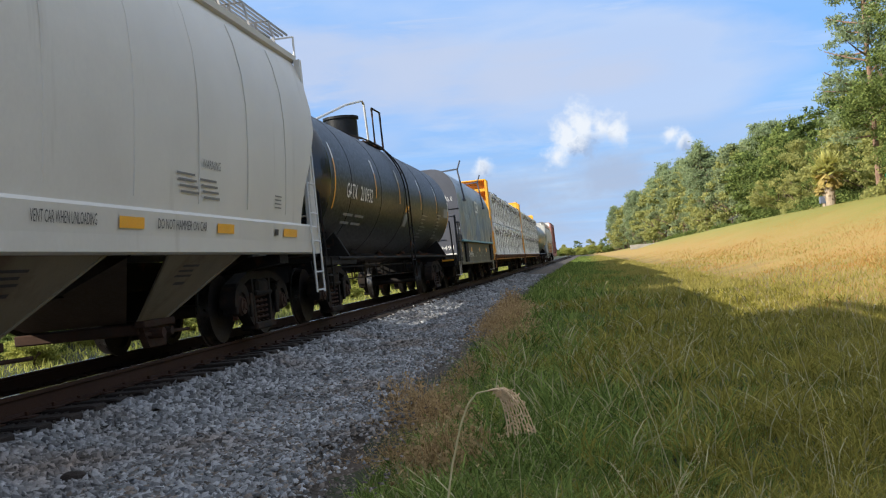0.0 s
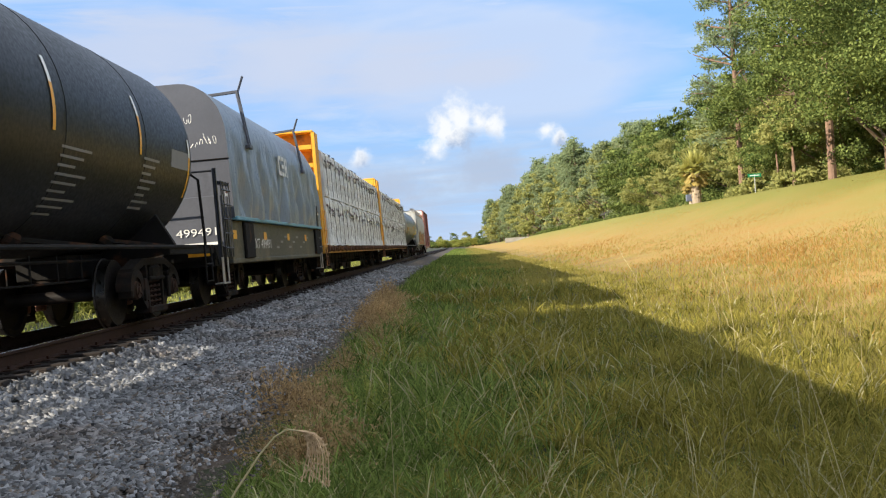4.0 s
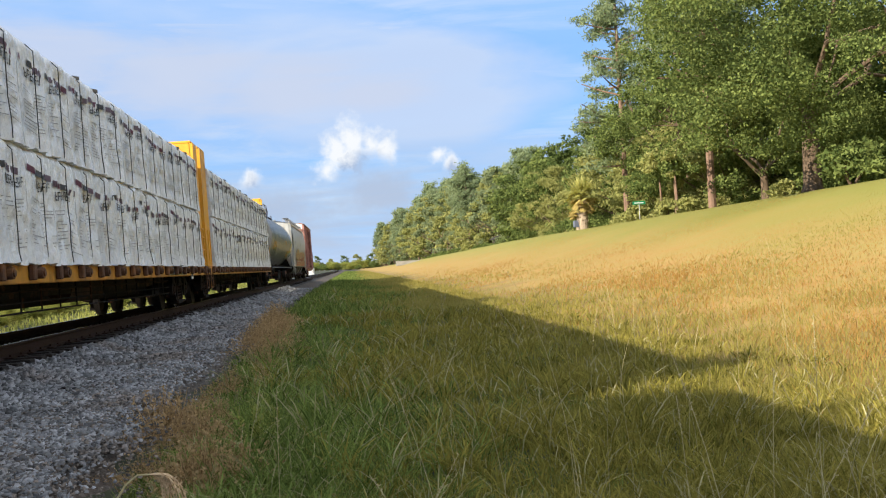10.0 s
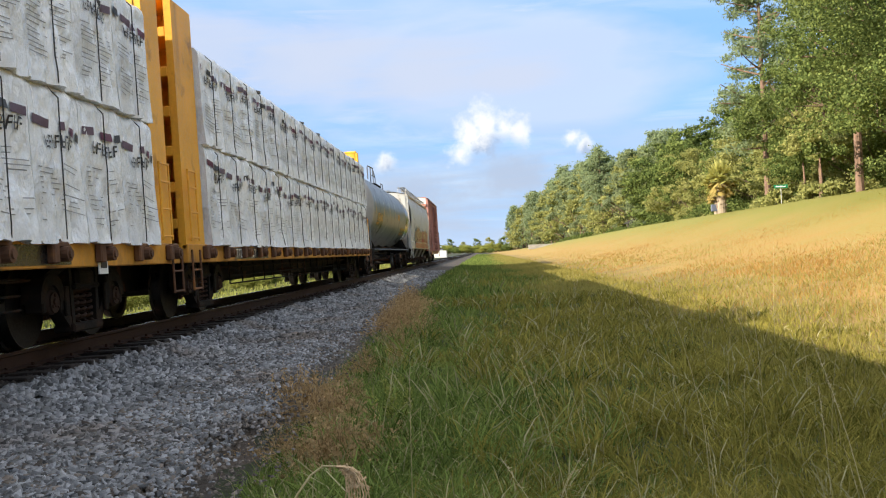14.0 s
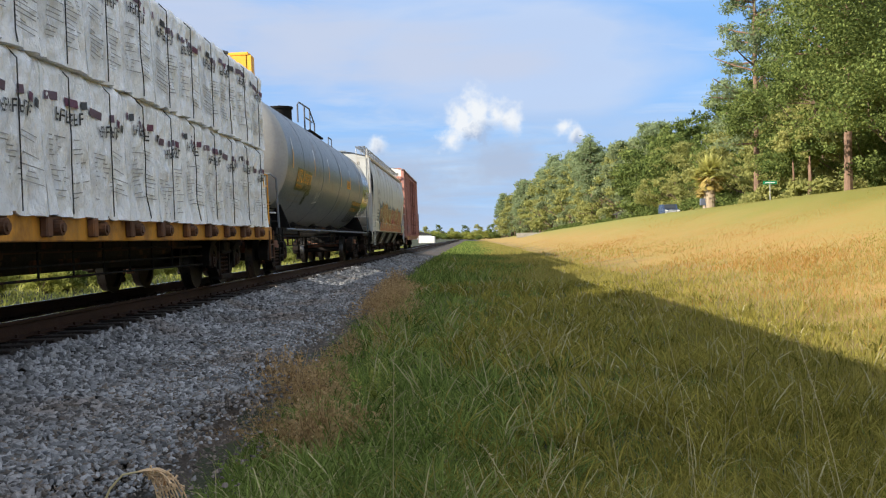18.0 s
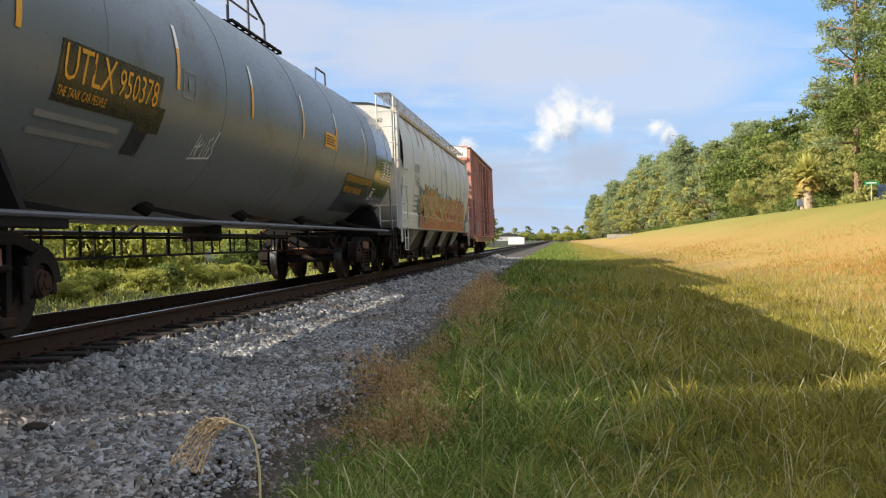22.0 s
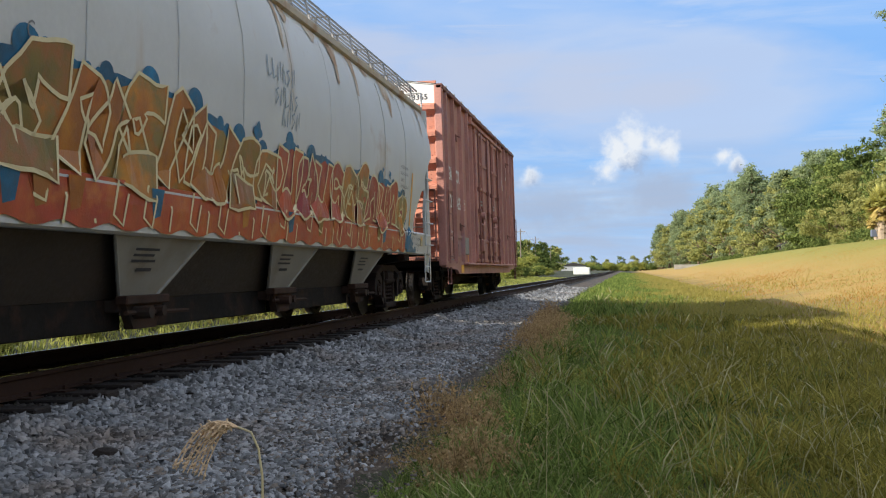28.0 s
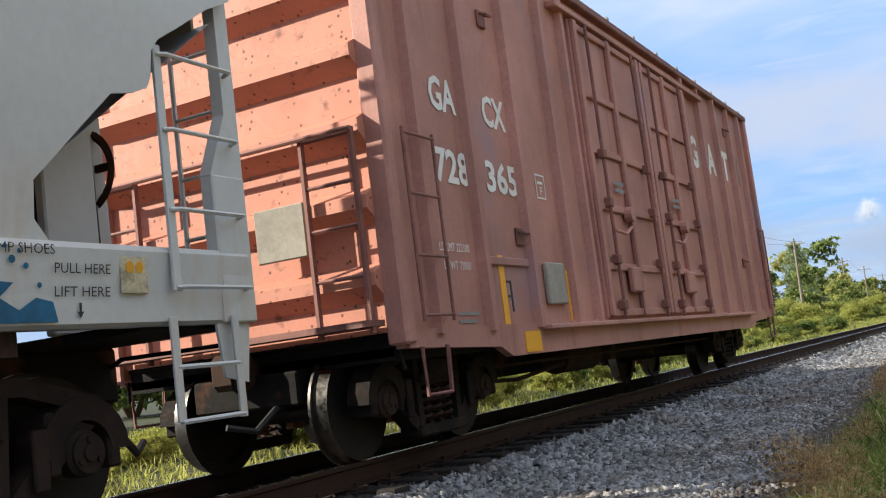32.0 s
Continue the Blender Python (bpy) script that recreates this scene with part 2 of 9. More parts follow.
def leafy(name, base, tip, through_light=0.35, s1=0.15, own=0.6):
    """Leaves or blades: colour differs from leaf to leaf and over metres, light shines through."""
    m = bpy.data.materials.new(name)
    m.use_nodes = True
    t = m.node_tree
    t.nodes.remove(t.nodes["Principled BSDF"])
    out = t.nodes["Material Output"]
    isl = t.nodes.new("ShaderNodeNewGeometry").outputs["Random Per Island"]
    n = t.nodes.new("ShaderNodeTexNoise")
    n.inputs["Scale"].default_value, n.inputs["Detail"].default_value = s1, 4.0
    t.links.new(t.nodes.new("ShaderNodeTexCoord").outputs["Object"], n.inputs["Vector"])
    add = t.nodes.new("ShaderNodeMath")
    add.operation = "MULTIPLY_ADD"
    t.links.new(isl, add.inputs[0])
    add.inputs[1].default_value = own
    t.links.new(n.outputs["Fac"], add.inputs[2])
    mr = t.nodes.new("ShaderNodeMapRange")
    mr.inputs["From Min"].default_value, mr.inputs["From Max"].default_value = 0.5 - 0.17 * own, 0.5 + 1.17 * own
    t.links.new(add.outputs[0], mr.inputs["Value"])
    mx = t.nodes.new("ShaderNodeMix")
    mx.data_type = "RGBA"
    mx.inputs[6].default_value, mx.inputs[7].default_value = (*base, 1), (*tip, 1)
    t.links.new(mr.outputs[0], mx.inputs["Factor"])
    d, tr, ms = t.nodes.new("ShaderNodeBsdfDiffuse"), t.nodes.new("ShaderNodeBsdfTranslucent"), t.nodes.new("ShaderNodeMixShader")
    for s in (d, tr):
        t.links.new(mx.outputs[2], s.inputs["Color"])
    ms.inputs[0].default_value = through_light
    t.links.new(d.outputs[0], ms.inputs[1])
    t.links.new(tr.outputs[0], ms.inputs[2])
    t.links.new(ms.outputs[0], out.inputs["Surface"])
    return m


def plain(name, base, rough=0.6, metal=0.0):
    return surface(name, base, rough, metal, var=0.1, s1=3.0, s2=40.0, bump=0.05)


RUST, GRIME = (0.11, 0.045, 0.02), (0.03, 0.025, 0.02)
rail_steel = surface("rusty_rail_steel", (0.030, 0.014, 0.009), 0.8, 0.0, s1=3, s2=50, spec=0.2)
rail_shine = surface("polished_rail_head", (0.42, 0.40, 0.38), 0.22, 1.0, var=0.1, bump=0.02)
tie_wood = surface("creosoted_wood", (0.013, 0.008, 0.006), 0.85, var=0.35, s1=3, s2=40, bump=0.5, bs=30, rnd=0.35, stretch=(0.4, 3, 3))
stone_grey = surface("grey_granite_stones", (0.185, 0.188, 0.197), 0.85, var=0.3, s1=0.8, s2=60, bump=0.3, isl=0.72, dirt=(0.15, 0.12, 0.10), dirt_amount=0.42, dirt_scale=0.5)
stone_tan = surface("dusty_trodden_stones", (0.135, 0.112, 0.095), 0.9, var=0.3, s1=0.8, s2=60, bump=0.3, isl=0.6)
bed_grey = surface("gravel_bed", (0.060, 0.050, 0.042), 0.9, var=0.5, s1=1.4, s2=34, bump=1.0, bs=26, dirt=(0.085, 0.060, 0.042), dirt_amount=0.7, dirt_scale=0.5)
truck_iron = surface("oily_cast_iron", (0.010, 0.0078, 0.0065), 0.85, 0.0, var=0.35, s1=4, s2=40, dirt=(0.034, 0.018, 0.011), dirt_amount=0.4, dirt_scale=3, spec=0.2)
truck_brown = surface("brown_rusted_casting", (0.026, 0.015, 0.011), 0.85, var=0.4, s1=4, s2=40, dirt=(0.012, 0.009, 0.008), dirt_amount=0.5, dirt_scale=3, spec=0.25)
truck_rust = surface("rust_brown_iron", (0.040, 0.021, 0.014), 0.85, 0.0, spec=0.2, var=0.35, s1=4, s2=40, dirt=GRIME, dirt_amount=0.45, dirt_scale=3)
# rust lightened in colour to stand for sun reaching under the cars
brake_rust = surface("sunlit_pink_rust", (0.27, 0.14, 0.10), 0.85, var=0.3, s1=4, s2=40, dirt=GRIME, dirt_amount=0.35, dirt_scale=3, spec=0.2)
wheel_steel = surface("worn_wheel_steel", (0.011, 0.008, 0.007), 0.65, 0.0, var=0.3, s1=5, s2=40, spec=0.25)
tread_steel = surface("bright_wheel_tread", (0.11, 0.105, 0.10), 0.34, 1.0, var=0.1, bump=0.02)
under_black = surface("black_underframe", (0.009, 0.008, 0.0075), 0.85, spec=0.2, var=0.3, dirt=RUST, dirt_amount=0.25, dirt_scale=2)
card_tan = surface("worn_tan_card", (0.46, 0.40, 0.26), 0.7, var=0.3, s1=9, s2=60, dirt=GRIME, dirt_amount=0.5, dirt_scale=6)
reflector = surface("yellow_reflective_tape", (0.75, 0.36, 0.03), 0.4, var=0.08)
white_tape = plain("white_reflective_tape", (0.75, 0.75, 0.72), 0.4)
ink_plum = plain("plum_grey_print", (0.10, 0.06, 0.09))
ink_dark, ink_grey, ink_white = plain("dark_lettering", (0.03, 0.03, 0.035)), plain("faded_lettering", (0.16, 0.16, 0.16)), plain("white_lettering", (0.72, 0.72, 0.70))
ink_yellow, ink_purple, ink_dim = plain("yellow_lettering", (0.72, 0.34, 0.03)), plain("purple_print", (0.10, 0.02, 0.05)), plain("dim_lettering", (0.22, 0.22, 0.22))
hopper_grey = surface("light_grey_car_paint", (0.52, 0.51, 0.48), 0.45, var=0.06, s1=0.6, s2=18, bump=0.04, bs=4, streak=(0.33, 0.31, 0.28), streak_amount=0.25)
hopper_white = surface("weathered_white_car_paint", (0.51, 0.515, 0.505), 0.45, var=0.07, s1=0.6, s2=18, bump=0.04, bs=4, streak=(0.42, 0.30, 0.19), streak_amount=0.30, dirt=(0.30, 0.17, 0.08), dirt_amount=0.05, dirt_scale=0.6)
# slope sheets: dirty brown and tan, darkened to stand for the shade underneath
slope_brown = surface("shaded_brown_slope_sheet", (0.050, 0.036, 0.025), 0.65, var=0.25, dirt=(0.04, 0.028, 0.02), dirt_amount=0.4, dirt_scale=1.1)
slope_shade = surface("shaded_dusty_tan_sheet", (0.034, 0.025, 0.018), 0.65, var=0.2, dirt=(0.04, 0.028, 0.02), dirt_amount=0.4, dirt_scale=0.9)
chute_grey = surface("dusty_grey_chute_paint", (0.25, 0.235, 0.20), 0.6, var=0.12, dirt=(0.2, 0.17, 0.13), dirt_amount=0.3, dirt_scale=1.1)
# darker tan than the car body, with brown patches
chute_tan = surface("tan_chute_paint", (0.17, 0.145, 0.10), 0.6, var=0.15, dirt=(0.10, 0.06, 0.035), dirt_amount=0.4, dirt_scale=1.1)
bright_grey = surface("pale_galvanised_metal", (0.50, 0.50, 0.49), 0.4, 0.2, var=0.1)
tank_gloss = surface("shiny_black_paint", (0.012, 0.013, 0.016), 0.16, var=0.2, s1=0.8, s2=20, bump=0.02, bs=3, spec=0.6)
tank_black = surface("gloss_black_tank_paint", (0.013, 0.014, 0.016), 0.42, var=0.3, s1=0.8, s2=20, bump=0.05, bs=3, dirt=(0.03, 0.027, 0.025), dirt_amount=0.15, spec=0.2)
tank_grey = surface("grey_tank_paint", (0.125, 0.144, 0.164), 0.38, var=0.12, s1=0.7, s2=18, bump=0.05, bs=3, dirt=(0.09, 0.075, 0.06), dirt_amount=0.25, dirt_scale=0.8)
tank_end_grey = surface("pale_tank_end_paint", (0.34, 0.34, 0.33), 0.45, var=0.12, s1=0.7, s2=18, bump=0.05, bs=3)
panel_black = plain("black_stencil_panel", (0.012, 0.012, 0.013), 0.3)
coil_navy = surface("dark_navy_steel", (0.018, 0.020, 0.026), 0.5, var=0.25, dirt=GRIME, dirt_amount=0.3, dirt_scale=3)
cover_blue = surface("slate_blue_tarpaulin", (0.160, 0.195, 0.235), 0.36, var=0.10, s1=0.8, s2=20, bump=0.45, bs=1.6, deep=0.10, spec=0.6, stretch=(1, 1.6, 0.5))
coil_grey = surface("slate_car_paint", (0.075, 0.08, 0.10), 0.5, var=0.12, s1=1, s2=20, dirt=GRIME, dirt_amount=0.2)
coil_olive = surface("dusty_olive_car_side", (0.062, 0.062, 0.046), 0.6, var=0.18, s1=1, s2=20, dirt=(0.16, 0.13, 0.08), dirt_amount=0.4)
rail_blue = plain("pale_blue_strip", (0.13, 0.30, 0.38), 0.5)
yellow_paint = surface("weathered_yellow_car_paint", (0.74, 0.36, 0.03), 0.5, var=0.12, s1=1.2, s2=20, streak=(0.25, 0.10, 0.03), streak_amount=0.25, dirt=(0.22, 0.09, 0.03), dirt_amount=0.15, dirt_scale=1.6)
sill_yellow = surface("rusty_yellow_sill_paint", (0.52, 0.24, 0.03), 0.6, var=0.2, s1=1.6, s2=20, streak=(0.12, 0.05, 0.02), streak_amount=0.5, dirt=(0.13, 0.05, 0.02), dirt_amount=0.45, dirt_scale=1.3)
deck_rust = surface("rusted_deck_steel", (0.10, 0.045, 0.022), 0.8, var=0.3, s1=2, s2=30, dirt=(0.30, 0.12, 0.03), dirt_amount=0.25, dirt_scale=1.4)
wrap_white = surface("white_plastic_wrap", (0.80, 0.81, 0.82), 0.24, var=0.03, s1=1.5, s2=5, bump=1.0, bs=4.2, deep=0.09, spec=0.4, stretch=(1, 1, 0.6), dirt=(0.60, 0.61, 0.62), dirt_amount=0.3, dirt_scale=1.0, rnd=0.06)
strap_black = plain("black_strap", (0.02, 0.02, 0.02))
box_red = surface("faded_oxide_red_paint", (0.41, 0.198, 0.162), 0.6, var=0.2, s1=0.9, s2=22, bump=0.08, dirt=(0.29, 0.20, 0.23), dirt_amount=0.22, dirt_scale=0.6, streak=(0.16, 0.06, 0.045), streak_amount=0.45)
box_red_dark = surface("grimy_oxide_red_steel", (0.20, 0.085, 0.07), 0.65, var=0.25, s1=2, s2=30, bump=0.08, dirt=(0.08, 0.04, 0.03), dirt_amount=0.3, dirt_scale=3)
box_red_end = surface("chalky_oxide_red_end", (0.50, 0.21, 0.145), 0.65, var=0.10, s1=1.2, s2=22, bump=0.08, dirt=(0.16, 0.06, 0.04), dirt_amount=0.10, dirt_scale=7.0)


def spotted(m, colour, scale, size):
    """Small round rust spots that have broken through the paint."""
    t = m.node_tree
    b = t.nodes["Principled BSDF"]
    old = b.inputs["Base Color"].links[0].from_socket
    cells = t.nodes.new("ShaderNodeTexVoronoi")
    cells.inputs["Scale"].default_value = scale
    t.links.new(t.nodes.new("ShaderNodeTexCoord").outputs["Object"], cells.inputs["Vector"])
    spot = t.nodes.new("ShaderNodeMapRange")
    spot.inputs["From Min"].default_value, spot.inputs["From Max"].default_value = size * 1.15, size * 0.7
    t.links.new(cells.outputs["Distance"], spot.inputs["Value"])
    mx = t.nodes.new("ShaderNodeMix")
    mx.data_type = "RGBA"
    t.links.new(spot.outputs[0], mx.inputs["Factor"])
    t.links.new(old, mx.inputs[6])
    mx.inputs[7].default_value = (*colour, 1)
    t.links.new(mx.outputs[2], b.inputs["Base Color"])


spotted(box_red_end, (0.15, 0.055, 0.035), 11.0, 0.16)
bed_dark = surface("dark_crib_gravel", (0.020, 0.016, 0.013), 0.8, var=0.4, s1=2, s2=40, bump=1.0, bs=30)
stone_dark = surface("dark_track_stones", (0.030, 0.024, 0.020), 0.75, var=0.3, s1=1.5, s2=60, bump=0.3, isl=0.6)
bark_palm = surface("grey_tan_palm_bark", (0.33, 0.26, 0.19), 0.9, var=0.3, s1=3, s2=25, bump=0.6, bs=14)
roof_metal = surface("galvanised_roof", (0.30, 0.29, 0.28), 0.5, 0.4, var=0.15)
plank_wood = surface("grey_weathered_board", (0.30, 0.28, 0.24), 0.85, var=0.2, s1=4, s2=40)
graf_blue = surface("blue_spray_paint", (0.010, 0.075, 0.16), 0.45, var=0.4, s1=1.5, s2=10, other=(0.012, 0.15, 0.30))
graf_amber = surface("amber_spray_paint", (0.48, 0.22, 0.03), 0.45, var=0.25, s1=1.8, s2=7, other=(0.34, 0.09, 0.015), dirt=(0.24, 0.085, 0.03), dirt_amount=0.75, dirt_scale=2.6)
graf_olive = surface("olive_spray_paint", (0.15, 0.15, 0.045), 0.45, var=0.3, s1=1.6, s2=7, other=(0.25, 0.13, 0.025), dirt=(0.30, 0.10, 0.03), dirt_amount=0.75, dirt_scale=2.6)
graf_maroon = surface("maroon_spray_paint", (0.27, 0.04, 0.055), 0.45, var=0.3, s1=1.6, s2=7, other=(0.30, 0.04, 0.03), dirt=(0.40, 0.09, 0.05), dirt_amount=0.5, dirt_scale=2.6)
graf_orange = surface("orange_spray_paint", (0.42, 0.10, 0.025), 0.45, var=0.3, s1=1.6, s2=6, other=(0.46, 0.20, 0.025), dirt=(0.17, 0.15, 0.055), dirt_amount=0.75, dirt_scale=2.6)
graf_red = surface("red_spray_paint", (0.42, 0.06, 0.045), 0.45, var=0.3, s1=1.1, s2=6, other=(0.42, 0.09, 0.03), dirt=(0.45, 0.15, 0.04), dirt_amount=0.35, dirt_scale=2.6)
graf_cream = plain("cream_spray_outline", (0.60, 0.52, 0.31), 0.5)
rust_stain = surface("rust_stain", (0.36, 0.20, 0.09), 0.7, var=0.2, s1=3, s2=14, other=(0.52, 0.47, 0.39))
eave_rust = surface("rust_stained_white_paint", (0.47, 0.42, 0.34), 0.55, var=0.15, s1=1.2, s2=18, dirt=(0.30, 0.16, 0.06), dirt_amount=0.55, dirt_scale=1.2)


# ---- mesh tools ----
class Form:
    """Collects corners and faces of one mesh."""

    def __init__(self):
        self.v, self.f = [], []

    def add(self, vs, fs):
        k = len(self.v)
        self.v += [tuple(p) for p in vs]
        self.f += [tuple(i + k for i in q) for q in fs]
        return self

    def box(self, x0, x1, y0, y1, z0, z1, c=0.0):
        """A block, its edges cut back by c."""
        if c <= 0:
            vs = [(x, y, z) for x in (x0, x1) for y in (y0, y1) for z in (z0, z1)]
            return self.add(vs, [(0, 1, 3, 2), (4, 6, 7, 5), (0, 4, 5, 1), (2, 3, 7, 6), (0, 2, 6, 4), (1, 5, 7, 3)])
        lo, hi = (x0, y0, z0), (x1, y1, z1)
        vs, at = [], {}
        for corner in range(8):
            s = [(corner >> a) & 1 for a in range(3)]
            for a in range(3):
                p = [(hi[b] if s[b] else lo[b]) if b == a else (hi[b] - c if s[b] else lo[b] + c) for b in range(3)]
                at[corner, a] = len(vs)
                vs.append(p)
        fs = []
        for a in range(3):
            b, d = (a + 1) % 3, (a + 2) % 3
            for side in (0, 1):
                ring = [(0, 0), (1, 0), (1, 1), (0, 1)]
                q = [at[(side << a) | (i << b) | (j << d), a] for i, j in ring]
                fs.append(q if side else q[::-1])
            for i in (0, 1):
                for j in (0, 1):
                    k0, k1 = (i << b) | (j << d), (i << b) | (j << d) | (1 << a)
                    fs.append((at[k0, b], at[k1, b], at[k1, d], at[k0, d]))
        for corner in range(8):
            fs.append([at[corner, a] for a in range(3)])
        return self.add(vs, fs)

    def beam(self, p, q, w, h, up=(0, 0, 1)):
        p, q, up = Vector(p), Vector(q), Vector(up)
        d = (q - p).normalized()
        s = d.cross(up)
        s = s.normalized() if s.length > 1e-4 else Vector((1, 0, 0))
        u = s.cross(d).normalized()
        vs = [e + s * a * w / 2 + u * b * h / 2 for e in (p, q) for a, b in ((-1, -1), (1, -1), (1, 1), (-1, 1))]
        return self.add(vs, [(0, 1, 2, 3), (7, 6, 5, 4), (0, 4, 5, 1), (1, 5, 6, 2), (2, 6, 7, 3), (3, 7, 4, 0)])

    def tube(self, pts, r, n=8, taper=None):
        pts = [Vector(p) for p in pts]
        rings = []
        side = None
        for i, p in enumerate(pts):
            d = (pts[min(i + 1, len(pts) - 1)] - pts[max(i - 1, 0)]).normalized()
            ref = Vector((0, 0, 1)) if abs(d.z) < 0.9 else Vector((1, 0, 0))
            s = d.cross(ref).normalized()
            if side is not None and s.dot(side) < 0:
                s = -s
            side = s
            u = d.cross(s)
            rr = r if taper is None else r + (taper - r) * i / (len(pts) - 1)
            rings.append([p + (s * math.cos(2 * math.pi * j / n) + u * math.sin(2 * math.pi * j / n)) * rr for j in range(n)])
        vs = [p for ring in rings for p in ring]
        fs = [(i * n + j, i * n + (j + 1) % n, (i + 1) * n + (j + 1) % n, (i + 1) * n + j) for i in range(len(pts) - 1) for j in range(n)]
        fs += [tuple(range(n))[::-1], tuple(range((len(pts) - 1) * n, len(pts) * n))]
        return self.add(vs, fs)

    def cyl(self, p, q, r, n=16, r2=None):
        return self.tube([p, q], r, n, r2)

    def lathe(self, prof, origin, axis, n=24):
        """prof: (distance along the axis, radius)."""
        o, a = Vector(origin), Vector(axis).normalized()
        s = a.orthogonal().normalized()
        u = a.cross(s)
        vs = [o + a * d + (s * math.cos(2 * math.pi * j / n) + u * math.sin(2 * math.pi * j / n)) * r for d, r in prof for j in range(n)]
        fs = [(i * n + j, i * n + (j + 1) % n, (i + 1) * n + (j + 1) % n, (i + 1) * n + j) for i in range(len(prof) - 1) for j in range(n)]
        return self.add(vs, fs)

    def grid(self, rows):
        n = len(rows[0])
        vs = [p for row in rows for p in row]
        fs = [(i * n + j, i * n + j + 1, (i + 1) * n + j + 1, (i + 1) * n + j) for i in range(len(rows) - 1) for j in range(n - 1)]
        return self.add(vs, fs)

    def prism(self, poly, a0, a1, axis="y"):
        """A flat outline drawn out along an axis; y: outline in x, z; x: outline in y, z; z: outline in x, y."""
        place = {"y": lambda p, a: (p[0], a, p[1]), "x": lambda p, a: (a, p[0], p[1]), "z": lambda p, a: (p[0], p[1], a)}[axis]
        n = len(poly)
        vs = [place(p, a) for a in (a0, a1) for p in poly]
        fs = [tuple(range(n)), tuple(range(2 * n - 1, n - 1, -1))] + [(i, n + i, n + (i + 1) % n, (i + 1) % n) for i in range(n)]
        return self.add(vs, fs)


def mesh_of(name, form, material, smooth=False, weld=False):
    me = bpy.data.meshes.new(name)
    me.from_pydata(form.v, [], form.f)
    bm = bmesh.new()
    bm.from_mesh(me)
    if weld:
        bmesh.ops.remove_doubles(bm, verts=bm.verts, dist=1e-4)
    bmesh.ops.recalc_face_normals(bm, faces=bm.faces)
    bm.to_mesh(me)
    bm.free()
    me.materials.append(material)
    if smooth:
        me.shade_smooth()
        me.set_sharp_from_angle(angle=radians(38))
    return me


def part(name, form, material, parent, label="", smooth=False, at=None):
    ob = new(name, form if isinstance(form, bpy.types.Mesh) else mesh_of(name, form, material, smooth))
    ob.parent = parent
    if at is not None:
        ob.matrix_basis = at
    if label:
        tagged(ob, label)
    return ob


def thing(name, label, category, group="", at=None):
    ob = new(name)
    ob.empty_display_size = 0.3
    if at is not None:
        ob.matrix_basis = at
    return tagged(ob, label, category, group)


def raw_mesh(name, verts, faces, material):
    """Verts (n, 3) and faces (m, k) as arrays, for dense growth."""
    me = bpy.data.meshes.new(name)
    k = faces.shape[1]
    me.vertices.add(len(verts))
    me.vertices.foreach_set("co", np.ascontiguousarray(verts, dtype=np.float32).ravel())
    me.loops.add(faces.size)
    me.loops.foreach_set("vertex_index", np.ascontiguousarray(faces, dtype=np.int32).ravel())
    me.polygons.add(len(faces))
    me.polygons.foreach_set("loop_start", np.arange(0, faces.size, k, dtype=np.int32))
    me.update(calc_edges=True)
    me.materials.append(material)
    return me


def words(name, text, height, width, place, material, parent, bold=0.0):
    """Flat lettering; place maps (along, up) in metres to a point of the surface."""
    cu = bpy.data.curves.new(name, "FONT")
    cu.body, cu.size, cu.resolution_u, cu.offset = text, 1.0, 2, bold
    ob = bpy.data.objects.new(name, cu)
    me = bpy.data.meshes.new_from_object(ob)
    bpy.data.objects.remove(ob)
    xs = [v.co.x for v in me.vertices]
    ys = [v.co.y for v in me.vertices]
    if not xs:
        return None
    x0, x1, y0, y1 = min(xs), max(xs), min(ys), max(ys)
    bm = bmesh.new()
    bm.from_mesh(me)
    for v in bm.verts:
        v.co = place((v.co.x - x0) / (x1 - x0) * width, (v.co.y - y0) / (y1 - y0) * height)
    bm.to_mesh(me)
    bm.free()
    me.materials.clear()
    me.materials.append(material)
    ob = new(name, me)
    ob.parent = parent
    return ob


def bars(name, rows, place, material, parent):
    """Illegible print as bars: rows of (along, up, width, height)."""
    if name == "lettering" and 1 < len(rows) <= 12:
        for one in rows:
            bars(name, [one], place, material, parent)
        return None
    g = Form()
    for a, u, w, h in rows:
        n = max(1, int(w / 0.25))
        low = [place(a + w * i / n, u) for i in range(n + 1)]
        top = [place(a + w * i / n, u + h) for i in range(n + 1)]
        g.grid([low, top])
    return part(name, g, material, parent)


# ---- the train ----
TRACK_X, CANT, SPEED = -5.55, -1.2, 4.0
rolling = []   # (thing, place along the train, local offset)
turning = []   # (wheelset, pose in its car)
WHEEL_R = 0.457


def car(name, label, s0, category="railway car"):
    ob = thing(name, label, category, "cars of the passing freight train")
    rolling.append((ob, s0))
    return ob


